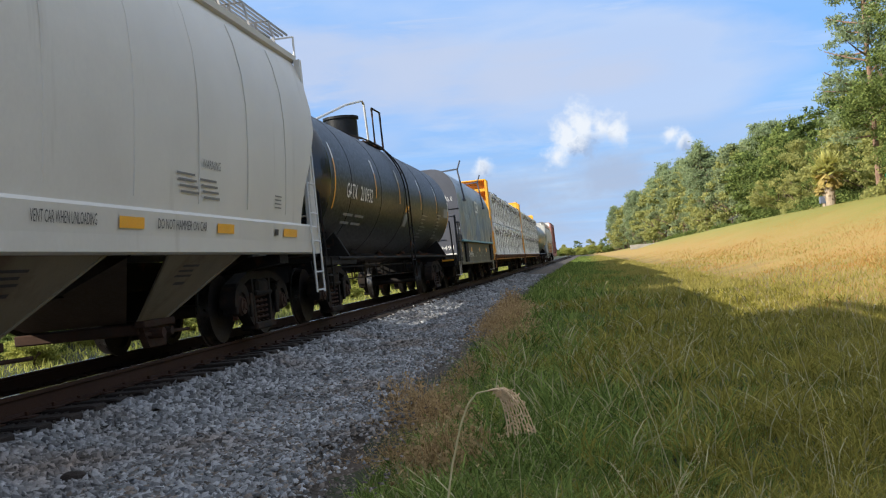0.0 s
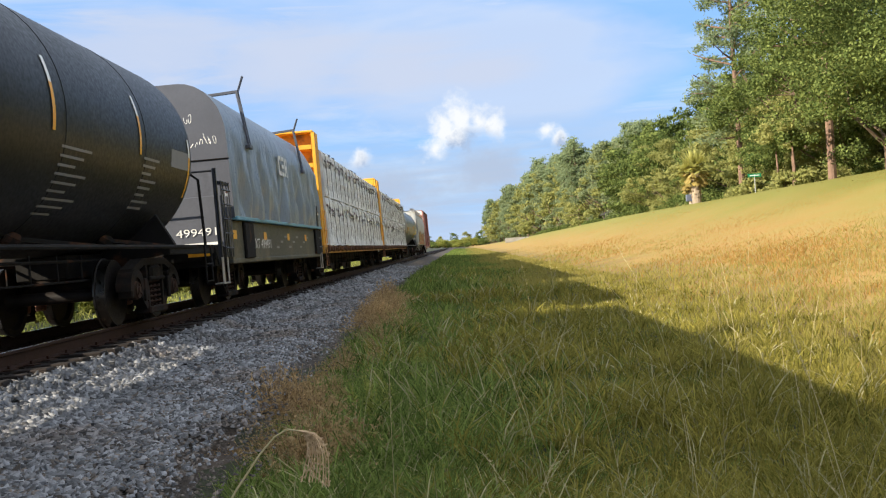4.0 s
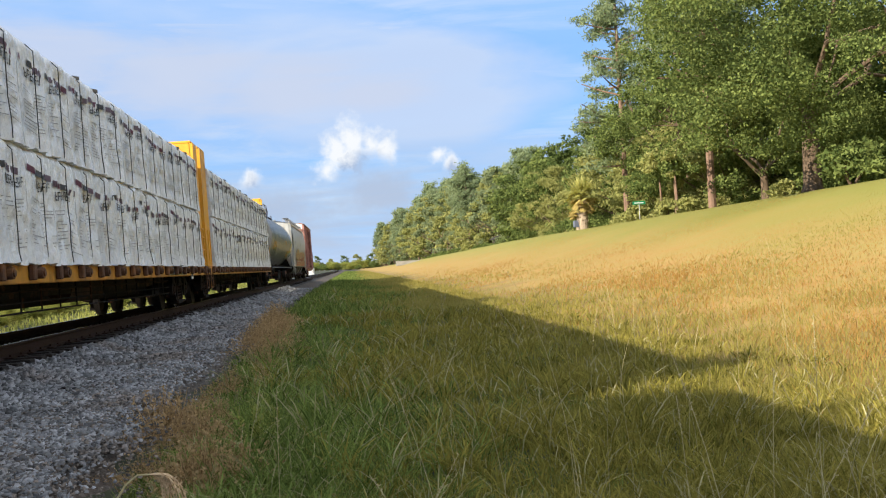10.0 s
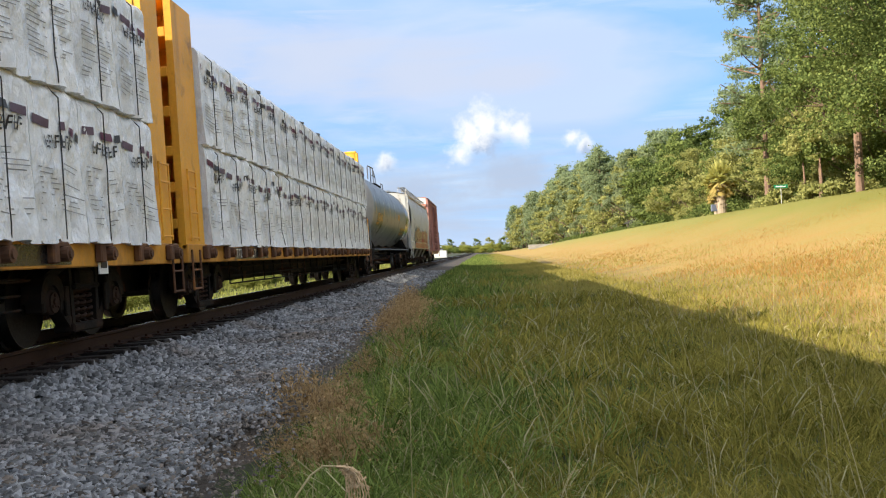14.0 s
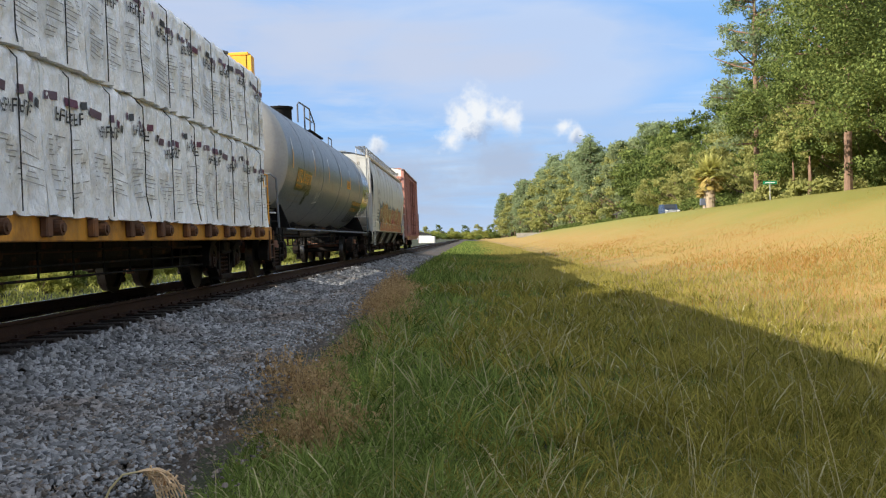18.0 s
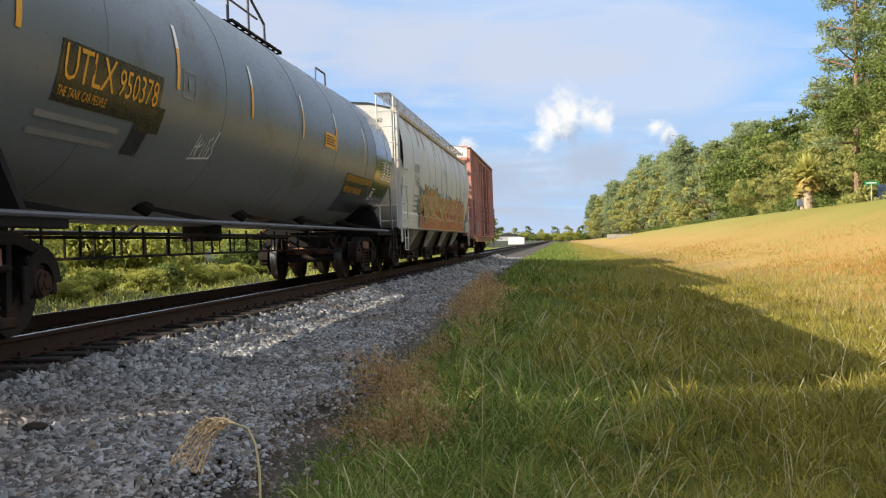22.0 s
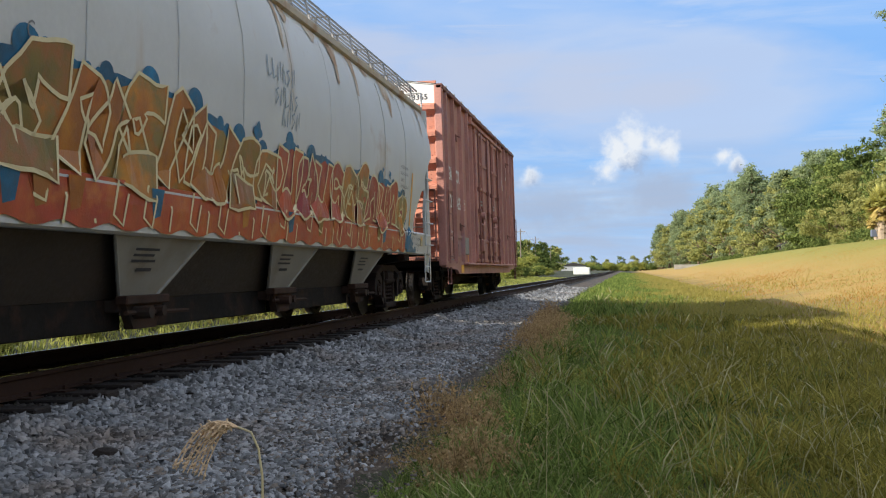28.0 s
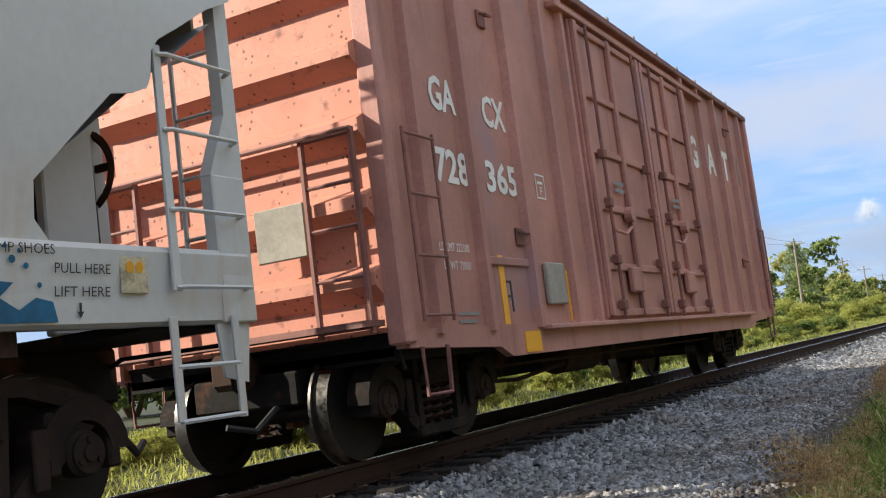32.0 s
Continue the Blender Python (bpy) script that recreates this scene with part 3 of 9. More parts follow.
def bogie_meshes(iron, rust, beam):
    wheel = [(-0.80, 0.06), (-0.80, 0.12), (-0.79, 0.12), (-0.785, 0.30), (-0.80, 0.39), (-0.80, 0.45), (-0.675, 0.462), (-0.665, 0.487), (-0.64, 0.487), (-0.64, 0.40), (-0.70, 0.37), (-0.70, 0.14), (-0.64, 0.11), (-0.6, 0.085)]
    g = Form().lathe(wheel + [(0.6, 0.085)] + [(-d, r) for d, r in wheel[::-1][1:]], (0, 0, 0), (1, 0, 0), 40)
    axle = mesh_of("wheelset", g, wheel_steel, True)
    axle.materials.append(tread_steel)
    for p in axle.polygons:
        c = p.center
        if math.hypot(c.y, c.z) > 0.452 and abs(p.normal.x) < 0.5:
            p.material_index = 1
    g = Form()
    # top chord, two legs, spring seat and pedestals, each a cast bar
    g.prism([(-1.15, 0.52), (-1.0, 0.66), (-0.5, 0.80), (0.5, 0.80), (1.0, 0.66), (1.15, 0.52), (1.15, 0.62), (1.02, 0.76), (0.52, 0.90), (-0.52, 0.90), (-1.02, 0.76), (-1.15, 0.62)], -0.09, 0.09, "x")
    for k in (-1, 1):
        g.prism([(k * 0.98, 0.60), (k * 0.80, 0.66), (k * 0.30, 0.20), (k * 0.36, 0.12)], -0.075, 0.075, "x")
        g.prism([(k * 0.42, 0.85), (k * 0.34, 0.85), (k * 0.30, 0.20), (k * 0.38, 0.20)], -0.085, 0.085, "x")
        g.box(-0.10, 0.10, min(k * 1.14, k * 1.05), max(k * 1.14, k * 1.05), 0.36, 0.66, 0.015)
        g.box(-0.10, 0.10, min(k * 0.72, k * 0.63), max(k * 0.72, k * 0.63), 0.36, 0.70, 0.015)
    g.box(-0.12, 0.12, -0.42, 0.42, 0.11, 0.21, 0.02)
    for k in (-1, 1):
        # round pedestal arch over each bearing
        ring = [(k * 0.89 + 0.31 * math.cos(a), 0.46 + 0.31 * math.sin(a)) for a in [math.pi * q / 10 for q in range(11)]]
        ring += [(k * 0.89 + 0.18 * math.cos(a), 0.46 + 0.18 * math.sin(a)) for a in [math.pi * (10 - q) / 10 for q in range(11)]]
        g.prism(ring, -0.105, 0.105, "x")
        g.box(0.09, 0.125, min(k * 0.52, k * 0.62), max(k * 0.52, k * 0.62), 0.30, 0.62, 0.01)
    g.box(-0.13, 0.13, -0.36, 0.36, 0.575, 0.64, 0.02)
    frame_m = mesh_of("side_frame", g, iron)
    g = Form()
    for dy in (-0.19, 0.0, 0.19):
        turns = [(0.075 * math.cos(a), dy + 0.075 * math.sin(a), 0.21 + 0.36 * a / (2 * math.pi * 5)) for a in [i * 2 * math.pi / 10 for i in range(51)]]
        g.tube(turns, 0.017, 6)
    spring = mesh_of("spring_nest", g, rust, True)
    cap = mesh_of("bearing_cap", Form().lathe([(0.0, 0.13), (0.10, 0.13), (0.12, 0.11), (0.14, 0.11), (0.14, 0.05), (0.16, 0.045), (0.16, 0.0)], (0, 0, 0), (1, 0, 0), 18).cyl((0.1, 0.0, 0.075), (0.155, 0.0, 0.075), 0.02, 6).cyl((0.1, 0.065, -0.04), (0.155, 0.065, -0.04), 0.02, 6).cyl((0.1, -0.065, -0.04), (0.155, -0.065, -0.04), 0.02, 6), rust, True)
    g = Form().box(-1.12, 1.12, -0.24, 0.24, 0.56, 0.80, 0.04)
    g.cyl((0, 0, 0.78), (0, 0, 0.92), 0.2, 16)
    for k in (-1, 1):
        # blocks added to close the open middle, where only shade shows
        g.box(-0.62, 0.62, min(k * 0.36, k * 0.66), max(k * 0.36, k * 0.66), 0.40, 0.64, 0.02)
        g.tube([(0.3, k * 0.5, 0.62), (0.34, k * 0.3, 0.86), (0.2, k * 0.1, 0.9)], 0.03, 6)
    bolster = mesh_of("bogie", g, beam)
    g = Form().box(-0.75, 0.75, -0.05, 0.05, -0.06, 0.06, 0.01)
    for k in (-1, 1):
        g.box(k * 0.74 - 0.06, k * 0.74 + 0.06, -0.16, 0.0, -0.16, 0.14, 0.02)
    return axle, frame_m, spring, cap, bolster, mesh_of("brake_beam", g, brake_rust)


BLACK_BOGIE = bogie_meshes(truck_iron, truck_rust, truck_iron)
BROWN_BOGIE = bogie_meshes(truck_brown, truck_brown, truck_brown)
# bolster in the same rust with sunlight put into its colour
PINK_BOGIE = bogie_meshes(truck_iron, truck_rust, brake_rust)


def bogie(owner, y, kind=BLACK_BOGIE):
    axle, side, spring, cap, bolster, brake = kind
    b = part("bogie", bolster, None, owner, at=pose(0, y, 0))
    for k in (-1, 1):
        part("side_frame", side, None, b, at=pose(k * 1.0, 0, 0))
        part("spring_nest", spring, None, b, at=pose(k * 1.0, 0, 0))
        part("brake_beam", brake, None, b, at=pose(0, k * 0.36, 0.42, 0, 0, 0 if k > 0 else 180))
        for j in (-1, 1):
            part("bearing_cap", cap, None, b, at=pose(k * 0.98, j * 0.89, 0.46, 0, 0, 0 if k > 0 else 180))
    for j in (-1, 1):
        turning.append((part("wheelset", axle, None, owner), y + j * 0.89))


def coupler(owner, y, way):
    g = Form().box(-0.07, 0.07, min(y, y - way * 0.7), max(y, y - way * 0.7), 0.76, 0.94, 0.02)
    g.box(-0.17, 0.13, min(y, y + way * 0.28), max(y, y + way * 0.28), 0.70, 1.0, 0.05)
    part("coupler", g, truck_rust, owner)
    part("draft_box", Form().box(-0.28, 0.28, min(y - way * 0.15, y - way * 1.1), max(y - way * 0.15, y - way * 1.1), 0.62, 1.04, 0.02), truck_iron, owner)
    for k in (-1, 1):
        lever = [(k * 1.46, y - way * 0.12, 0.70), (k * 1.42, y - way * 0.10, 0.98), (k * 0.5, y - way * 0.06, 0.99), (k * 0.16, y + way * 0.04, 0.90)]
        part("uncoupling_lever", Form().tube(lever, 0.016, 6), under_black, owner)
    g = Form().tube([(0.3, y - way * 0.2, 0.8), (0.32, y, 0.55), (0.25, y + way * 0.25, 0.36), (0.12, y + way * 0.45, 0.42)], 0.028, 6)
    part("air_hose", g, strap_black, owner)


def rungs(g, x0, x1, y0, y1, zs, r=0.014):
    for z in zs:
        g.tube([(x0, y0, z), (x1, y1, z)], r, 6)


def flat_place(x, s, z):
    return lambda a, u: (x, s + a, z + u)


# ---- covered hoppers ----
SIDE = [(1.12, 1.50), (1.25, 1.53), (1.50, 1.56), (1.54, 1.52), (1.9, 1.57), (2.4, 1.62), (2.9, 1.645), (3.3, 1.63), (3.7, 1.56), (3.95, 1.48), (4.1, 1.40)]


def side_x(z):
    return float(np.interp(z, [p[0] for p in SIDE], [p[1] for p in SIDE]))


def hopper(s0, length, label, paint, ends, bays, bogies, bay_half, chute, toe, toe_z):
    """ends: how far the side sheets stop short of each end, low down."""
    ob = car("covered_hopper_car", label, s0)
    L = length
    zs = [1.54, 1.64, 1.74, 1.83, 1.95, 2.06, 2.16, 2.26, 2.34, 2.37, 2.42, 2.48, 2.56, 2.64, 2.72, 2.82, 2.92, 3.01, 3.12, 3.3, 3.5, 3.7, 3.95, 4.1]

    def reach(z, cut):
        if cut == 1.0:
            # the sheet is cut away in steps above the end platform
            return float(np.interp(z, [1.54, 1.64, 1.83, 2.16, 2.34, 2.37, 2.42, 2.48, 2.64, 2.72, 2.82, 3.01, 3.12], [1.52, 1.61, 1.62, 1.30, 1.12, 0.96, 0.85, 0.82, 0.80, 0.74, 0.58, 0.29, 0.06]))
        if z > 3.0:
            return 0.06
        if z > 2.55:
            return 0.06 + (3.0 - z) / 0.45 * 0.55 * cut
        k = (2.55 - z) / 1.0
        return (0.61 + 0.9 * math.sin(min(1, k) * 1.5)) * cut

    for k in (1, -1):
        g = Form()
        rows = []
        for z in zs:
            a, b = reach(z, ends[0]), L - reach(z, ends[1])
            n = 26
            rows.append([(k * (side_x(z) + 0.006 * math.sin(3.1 * (a + (b - a) * i / n) + z)), a + (b - a) * i / n, z) for i in range(n + 1)])
        g.grid(rows)
        inner = [[(x - k * 0.012, y, z) for x, y, z in row] for row in rows]
        g.grid(inner)
        for i in (0, -1):
            g.grid([[r[i] for r in rows], [r[i] for r in inner]])
        g.grid([rows[0], inner[0]])
        part("side_sheet", g, paint, ob, smooth=True)
        g = Form().prism([(k * 1.50, 1.10), (k * 1.535, 1.12), (k * 1.545, 1.27), (k * 1.575, 1.50), (k * 1.545, 1.535), (k * 1.40, 1.53), (k * 1.42, 1.10)], 0.05, L - 0.05)
        part("side_sill", g, paint, ob)
        g = Form().prism([(k * 1.38, 4.06), (k * 1.47, 4.09), (k * 1.48, 4.17), (k * 1.40, 4.22), (k * 1.34, 4.20)], 0.06, L - 0.06)
        part("eave", g, eave_rust if paint is hopper_white else paint, ob, "rounded steel eave with rust stains" if paint is hopper_white else "")
        # weld seams down the side
        y = 1.9
        while y < L - 1.5:
            part("weld_seam", Form().tube([(k * (side_x(z) + 0.004), y, z) for z in zs[1:-1]], 0.006, 4), paint, ob)
            y += 1.62
    g = Form()
    prof = [(-1.42, 4.19), (-0.75, 4.36), (0, 4.42), (0.75, 4.36), (1.42, 4.19)]
    g.grid([[(x, y, z) for x, z in prof] for y in (0.1, L / 2, L - 0.1)])
    g.grid([[(x, y, z - 0.02) for x, z in prof] for y in (0.1, L / 2, L - 0.1)])
    part("roof", g, paint, ob)
    # running boards on brackets, with side rails
    for k in (1, -1):
        g = Form()
        for j in range(6):
            x = k * (0.98 + 0.07 * j)
            g.beam((x, -0.15, 4.56), (x, L + 0.15, 4.56), 0.02, 0.03)
        y = 0.0
        while y < L + 0.1:
            g.beam((k * 0.96, y, 4.545), (k * 1.36, y, 4.545), 0.03, 0.02)
            g.beam((k * 1.15, y, 4.54), (k * 1.2, y, 4.24), 0.03, 0.03)
            g.beam((k * 1.35, y, 4.55), (k * 1.42, y, 4.2), 0.025, 0.025)
            y += 1.15
        part("running_board", g, roof_metal, ob)
    for i in range(int(L / 2.0)):
        y = 1.4 + 2.0 * i
        g = Form().cyl((0, y, 4.36), (0, y, 4.52), 0.42, 20)
        g.box(-0.05, 0.05, y - 0.5, y + 0.5, 4.51, 4.56)
        part("hatch", g, paint, ob)
    # end walls: upright above, sloping floor sheet below
    for y0, way in ((0, 1), (L, -1)):
        g = Form()
        g.grid([[(-1.55, y0 + way * 0.16, 2.98), (1.55, y0 + way * 0.16, 2.98)], [(-1.45, y0 + way * 2.5, 1.15), (1.45, y0 + way * 2.5, 1.15)]])
        part("end_slope_sheet", g, paint, ob)
        g = Form().box(-1.42, 1.42, min(y0 + way * 0.165, y0 + way * 0.19), max(y0 + way * 0.165, y0 + way * 0.19), 2.95, 4.12)
        part("end_backing", g, paint, ob)
        g = Form()
        g.add([(-1.42, y0 + way * 0.16, 4.1)] + [(x, y0 + way * 0.16, z - 0.01) for x, z in prof] + [(1.42, y0 + way * 0.16, 4.1)], [tuple(range(7))])
        part("end_sheet", g, paint, ob)
        g = Form().box(-1.45, 1.45, min(y0, y0 + way * 0.9), max(y0, y0 + way * 0.9), 1.08, 1.13)
        g.box(-0.35, 0.35, min(y0, y0 + way * 2.4), max(y0, y0 + way * 2.4), 0.72, 1.08, 0.02)
        part("end_platform", g, under_black, ob)
        for k in (1, -1):
            g = Form()
            g.box(min(k * 1.46, k * 1.56), max(k * 1.46, k * 1.56), min(y0, y0 + way * 0.30), max(y0, y0 + way * 0.30), 1.1, 2.0, 0.01)
            g.prism([(y0, 2.0), (y0 + way * 0.3, 2.0), (y0 + way * 0.12, 2.4), (y0 + way * 0.12, 4.1), (y0, 4.1)], k * 1.46, k * 1.55, "x")
            part("corner_post", g, paint, ob)
            if paint is hopper_white:
                # one flat stile with bars run across to the corner post, and a stirrup below the sill
                ladder = part("side_ladder", Form().box(min(k * 1.585, k * 1.61), max(k * 1.585, k * 1.61), min(y0 + way * 0.70, y0 + way * 0.76), max(y0 + way * 0.70, y0 + way * 0.76), 1.28, 2.70, 0.004), paint, ob)
                for z in (2.64, 2.20, 1.74, 1.30):
                    part("rung", Form().tube([(k * 1.61, y0 + way * 0.74, z), (k * 1.64, y0 + way * 0.70, z), (k * 1.64, y0 + way * 0.14, z), (k * 1.56, y0 + way * 0.10, z)], 0.014, 6), bright_grey, ladder)
                g = Form().box(min(k * 1.57, k * 1.59), max(k * 1.57, k * 1.59), min(y0 + way * 0.74, y0 + way * 0.80), max(y0 + way * 0.74, y0 + way * 0.80), 0.56, 1.14, 0.004)
                g.box(min(k * 1.57, k * 1.59), max(k * 1.57, k * 1.59), min(y0 + way * 0.22, y0 + way * 0.28), max(y0 + way * 0.22, y0 + way * 0.28), 0.54, 1.14, 0.004)
                for z in (0.56, 0.86):
                    g.tube([(k * 1.58, y0 + way * 0.77, z), (k * 1.58, y0 + way * 0.25, z)], 0.016, 6)
                part("stirrup_step", g, bright_grey, ob)
                part("post_foot", Form().prism([(y0 + way * 0.04, 1.1), (y0 + way * 0.34, 1.1), (y0 + way * 0.30, 0.78), (y0 + way * 0.10, 0.74)], k * 1.50, k * 1.52, "x"), paint, ob)
            else:
                g = Form()
                for yy in (y0 + way * 0.16, y0 + way * 0.60):
                    g.tube([(k * 1.60, yy, 0.52), (k * 1.60, yy, 1.02), (k * 1.60, yy, 2.95)], 0.017, 6)
                ladder = part("side_ladder", g, bright_grey, ob)
                for z in (0.55, 0.82, 1.28, 1.70, 2.15, 2.6, 2.92):
                    part("rung", Form().tube([(k * 1.60, y0 + way * 0.16, z), (k * 1.60, y0 + way * 0.60, z)], 0.014, 6), bright_grey, ladder)
            g = Form()
            for xx in (1.44, 1.0):
                g.tube([(k * xx, y0 - way * 0.06, 1.15), (k * xx, y0 - way * 0.06, 4.5)], 0.017, 6)
            rungs(g, k * 1.44, k * 1.0, y0 - way * 0.06, y0 - way * 0.06, [1.3 + 0.4 * i for i in range(9)])
            part("end_ladder", g, bright_grey, ob)
            g = Form().beam((k * 0.62, y0 + way * 0.3, 1.12), (k * 0.62, y0 + way * 0.34, 2.9), 0.09, 0.09)
            part("end_brace", g, paint, ob)
        coupler(ob, y0 + way * 0.05, -way)
    g = Form().lathe([(-0.02, 0.25), (0.0, 0.28), (0.02, 0.25), (0.0, 0.22), (-0.02, 0.25)], (0.55, L - 0.35, 2.20), (0, 1, 0), 28)
    for i in range(5):
        a = i * 2 * math.pi / 5
        g.beam((0.55, L - 0.35, 2.20), (0.55 + 0.25 * math.cos(a), L - 0.35, 2.20 + 0.25 * math.sin(a)), 0.05, 0.02, (0, 1, 0))
    part("brake_wheel", g, truck_rust, ob)
    g = Form().box(0.36, 0.74, L - 0.66, L - 0.42, 1.72, 2.42, 0.03)
    g.cyl((0.55, L - 0.44, 2.20), (0.55, L - 0.33, 2.20), 0.07, 12)
    part("brake_housing", g, under_black, ob)
    part("housing_bracket", Form().box(0.78, 0.86, L - 0.95, L - 0.55, 1.13, 2.45, 0.012), paint, ob)
    # discharge bays
    for c in bays:
        y = c - s0
        g = Form()
        top = [(1.46, y + bay_half, 1.12), (1.46, y - bay_half, 1.12), (-1.46, y - bay_half, 1.12), (-1.46, y + bay_half, 1.12)]
        mid = [(toe, y + 0.34, toe_z), (toe, y - 0.34, toe_z), (-toe, y - 0.34, toe_z), (-toe, y + 0.34, toe_z)]
        both = top + mid
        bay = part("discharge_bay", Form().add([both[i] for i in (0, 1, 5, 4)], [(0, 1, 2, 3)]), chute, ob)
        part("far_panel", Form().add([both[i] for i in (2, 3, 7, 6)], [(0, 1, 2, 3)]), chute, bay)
        for way in (1, -1):
            crown = y + way * 1.85
            part("slope_sheet", Form().add([(-1.36, crown, 1.12), (1.36, crown, 1.12), (0.58, y + way * 0.34, 0.44), (-0.58, y + way * 0.34, 0.44)], [(0, 1, 2, 3)]), slope_brown, bay, "dirty brown slope sheet, darkened for shade")
        # rolled rim along the edges of the chute
        g = Form().tube([both[1], both[5]], 0.02, 6)
        g.tube([both[5], both[4]], 0.025, 6)
        g.tube([both[4], both[0]], 0.02, 6)
        part("edge_rim", g, chute, bay)
        e = toe + 0.02
        g = Form().box(-e, e, y - 0.38, y + 0.38, toe_z - 0.12, toe_z, 0.015)
        g.cyl((e, y - 0.2, toe_z - 0.12), (e + 0.22, y - 0.2, toe_z - 0.12), 0.06, 10)
        g.cyl((e, y + 0.2, toe_z - 0.12), (e + 0.15, y + 0.2, toe_z - 0.12), 0.05, 10)
        g.box(e - 0.02, e + 0.10, y - 0.42, y + 0.42, toe_z - 0.05, toe_z + 0.03, 0.01)
        g.prism([(y - 0.36, toe_z - 0.05), (y + 0.36, toe_z - 0.05), (y + 0.22, toe_z - 0.27), (y - 0.22, toe_z - 0.27)], e - 0.03, e + 0.05, "x")
        g.tube([(e + 0.08, y - 0.42, toe_z - 0.12), (e + 0.08, y + 0.85, toe_z - 0.14)], 0.022, 6)
        part("outlet_gate", g, truck_rust, bay)
        rows = [(y - 0.45, 0.98 - 0.05 * i, 0.46 - 0.06 * (i % 2), 0.022) for i in range(3)] + [(y - 0.3, 0.80, 0.30, 0.03)]
        bars("lettering", rows, lambda a, u: (toe + (1.46 - toe) * (u - toe_z) / (1.12 - toe_z) + 0.012, a, u), ink_dark, bay)
    g = Form().box(-0.3, 0.3, 1.5, L - 1.5, 0.78, 1.12)
    part("centre_sill", g, under_black, ob)
    for c in bogies:
        g = Form().prism([(-1.45, 1.10), (-1.45, 0.98), (-0.4, 0.86), (0.4, 0.86), (1.45, 0.98), (1.45, 1.10)], c - s0 - 0.2, c - s0 + 0.2)
        part("body_bolster", g, under_black, ob)
        bogie(ob, c - s0, BROWN_BOGIE if paint is hopper_white else BLACK_BOGIE)
    return ob


def on_side(s0, s, z):
    """Maps (along, up) onto the curved side of a hopper, a little proud."""
    return lambda a, u: ((side_x(z + u) if z + u > 1.54 else float(np.interp(z + u, [1.10, 1.27, 1.5, 1.54], [1.535, 1.547, 1.577, 1.56]))) + 0.012, s - s0 + a, z + u)


H1 = -2.6
hop1 = hopper(H1, 18.15, "light grey covered hopper car with curved sides and orange reflectors", hopper_grey, (0.8, 0.55), (0.35, 3.9, 7.45, 11.0), (-0.6, 13.9), 1.10, chute_tan, 0.70, 0.42)
words("lettering", "WARNING", 0.10, 0.56, on_side(H1, 10.72, 2.03), ink_grey, hop1)
words("lettering", "VENT CAR WHEN UNLOADING", 0.10, 1.06, on_side(H1, 7.12, 1.34), ink_dark, hop1)
words("lettering", "DO NOT HAMMER ON CAR", 0.10, 1.30, on_side(H1, 9.43, 1.34), ink_dark, hop1)
bars("lettering", [(0.62 * (i % 2) + 0.02 * i, -0.062 * (i // 2) - 0.03 * (i % 2), 0.5, 0.024) for i in range(8)], on_side(H1, 10.0, 1.92), ink_grey, hop1)
bars("lettering", [(0.0, -0.05 * i, 0.3, 0.018) for i in range(4)], on_side(H1, 13.35, 1.86), ink_grey, hop1)
for a, b in ((8.6, 9.12), (11.05, 11.6), (13.6, 14.25)):
    bars("reflector", [(0, 0, b - a, 0.105)], on_side(H1, a, 1.33), reflector, hop1)
for a in (4.2, 1.4, -1.0):
    bars("reflector", [(0, 0, 0.5, 0.105)], on_side(H1, a, 1.33), reflector, hop1)
bars("lettering", [(0, 0, 0.16, 0.08)], on_side(H1, 13.2, 1.34), ink_dark, hop1)

H2 = 114.0
hop2 = hopper(H2, 19.1, "weathered white covered hopper car with orange and red graffiti", hopper_white, (0.0, 1.0), (116.9, 120.75, 124.55, 128.35), (115.7, 131.2), 0.92, chute_grey, 1.18, 0.56)
for ca, cb in ((116.9, 120.75), (120.75, 124.55), (124.55, 128.35)):
    for k in (1, -1):
        part("slope_panel", Form().add([(k * 1.36, ca + 0.1 - H2, 1.12), (k * 1.36, cb - 0.1 - H2, 1.12), (k * 1.06, cb - 0.1 - H2, 0.56), (k * 1.06, ca + 0.1 - H2, 0.56)], [(0, 1, 2, 3) if k > 0 else (3, 2, 1, 0)]), slope_shade, hop2, "dusty tan sloping hopper sheet, darkened for shade")
        # near-black iron colour stands in for the deep shade low down
        part("lower_panel", Form().box(min(k * 0.98, k * 1.06), max(k * 0.98, k * 1.06), ca + 0.1 - H2, cb - 0.1 - H2, 0.28, 0.565, 0.012), truck_iron, hop2, "lower hopper panel, near-black colour for shade")
words("lettering", "XOMX", 0.26, 0.98, on_side(H2, 116.0, 2.66), ink_grey, hop2)
words("lettering", "710462", 0.30, 1.1, on_side(H2, 116.0, 2.28), ink_grey, hop2)
bars("lettering", [(0, -0.14 * i, 0.9 - 0.1 * (i % 2), 0.055) for i in range(4)], on_side(H2, 116.0, 2.0), ink_dim, hop2)
words("lettering", "C", 0.13, 0.09, on_side(H2, 118.35, 2.38), ink_grey, hop2)
words("lettering", "XOMX 710462", 0.10, 0.8, lambda a, u: (0.3 + a, 0.15, 3.85 + u), ink_dark, hop2)
for i, line in enumerate(("EXTERIOR PAINT", "RCB #163-0137A", "05-01", "INTERIOR LINING", "3548/3548", "2009")):
    words("lettering", line, 0.062, 0.045 * len(line), on_side(H2, 130.05, 2.62 - 0.115 * i), ink_grey, hop2)
for i, line in enumerate(("PULL HERE", "LIFT HERE")):
    words("lettering", line, 0.05, 0.36, on_side(H2, 131.55, 1.37 - 0.115 * i), ink_dark, hop2)
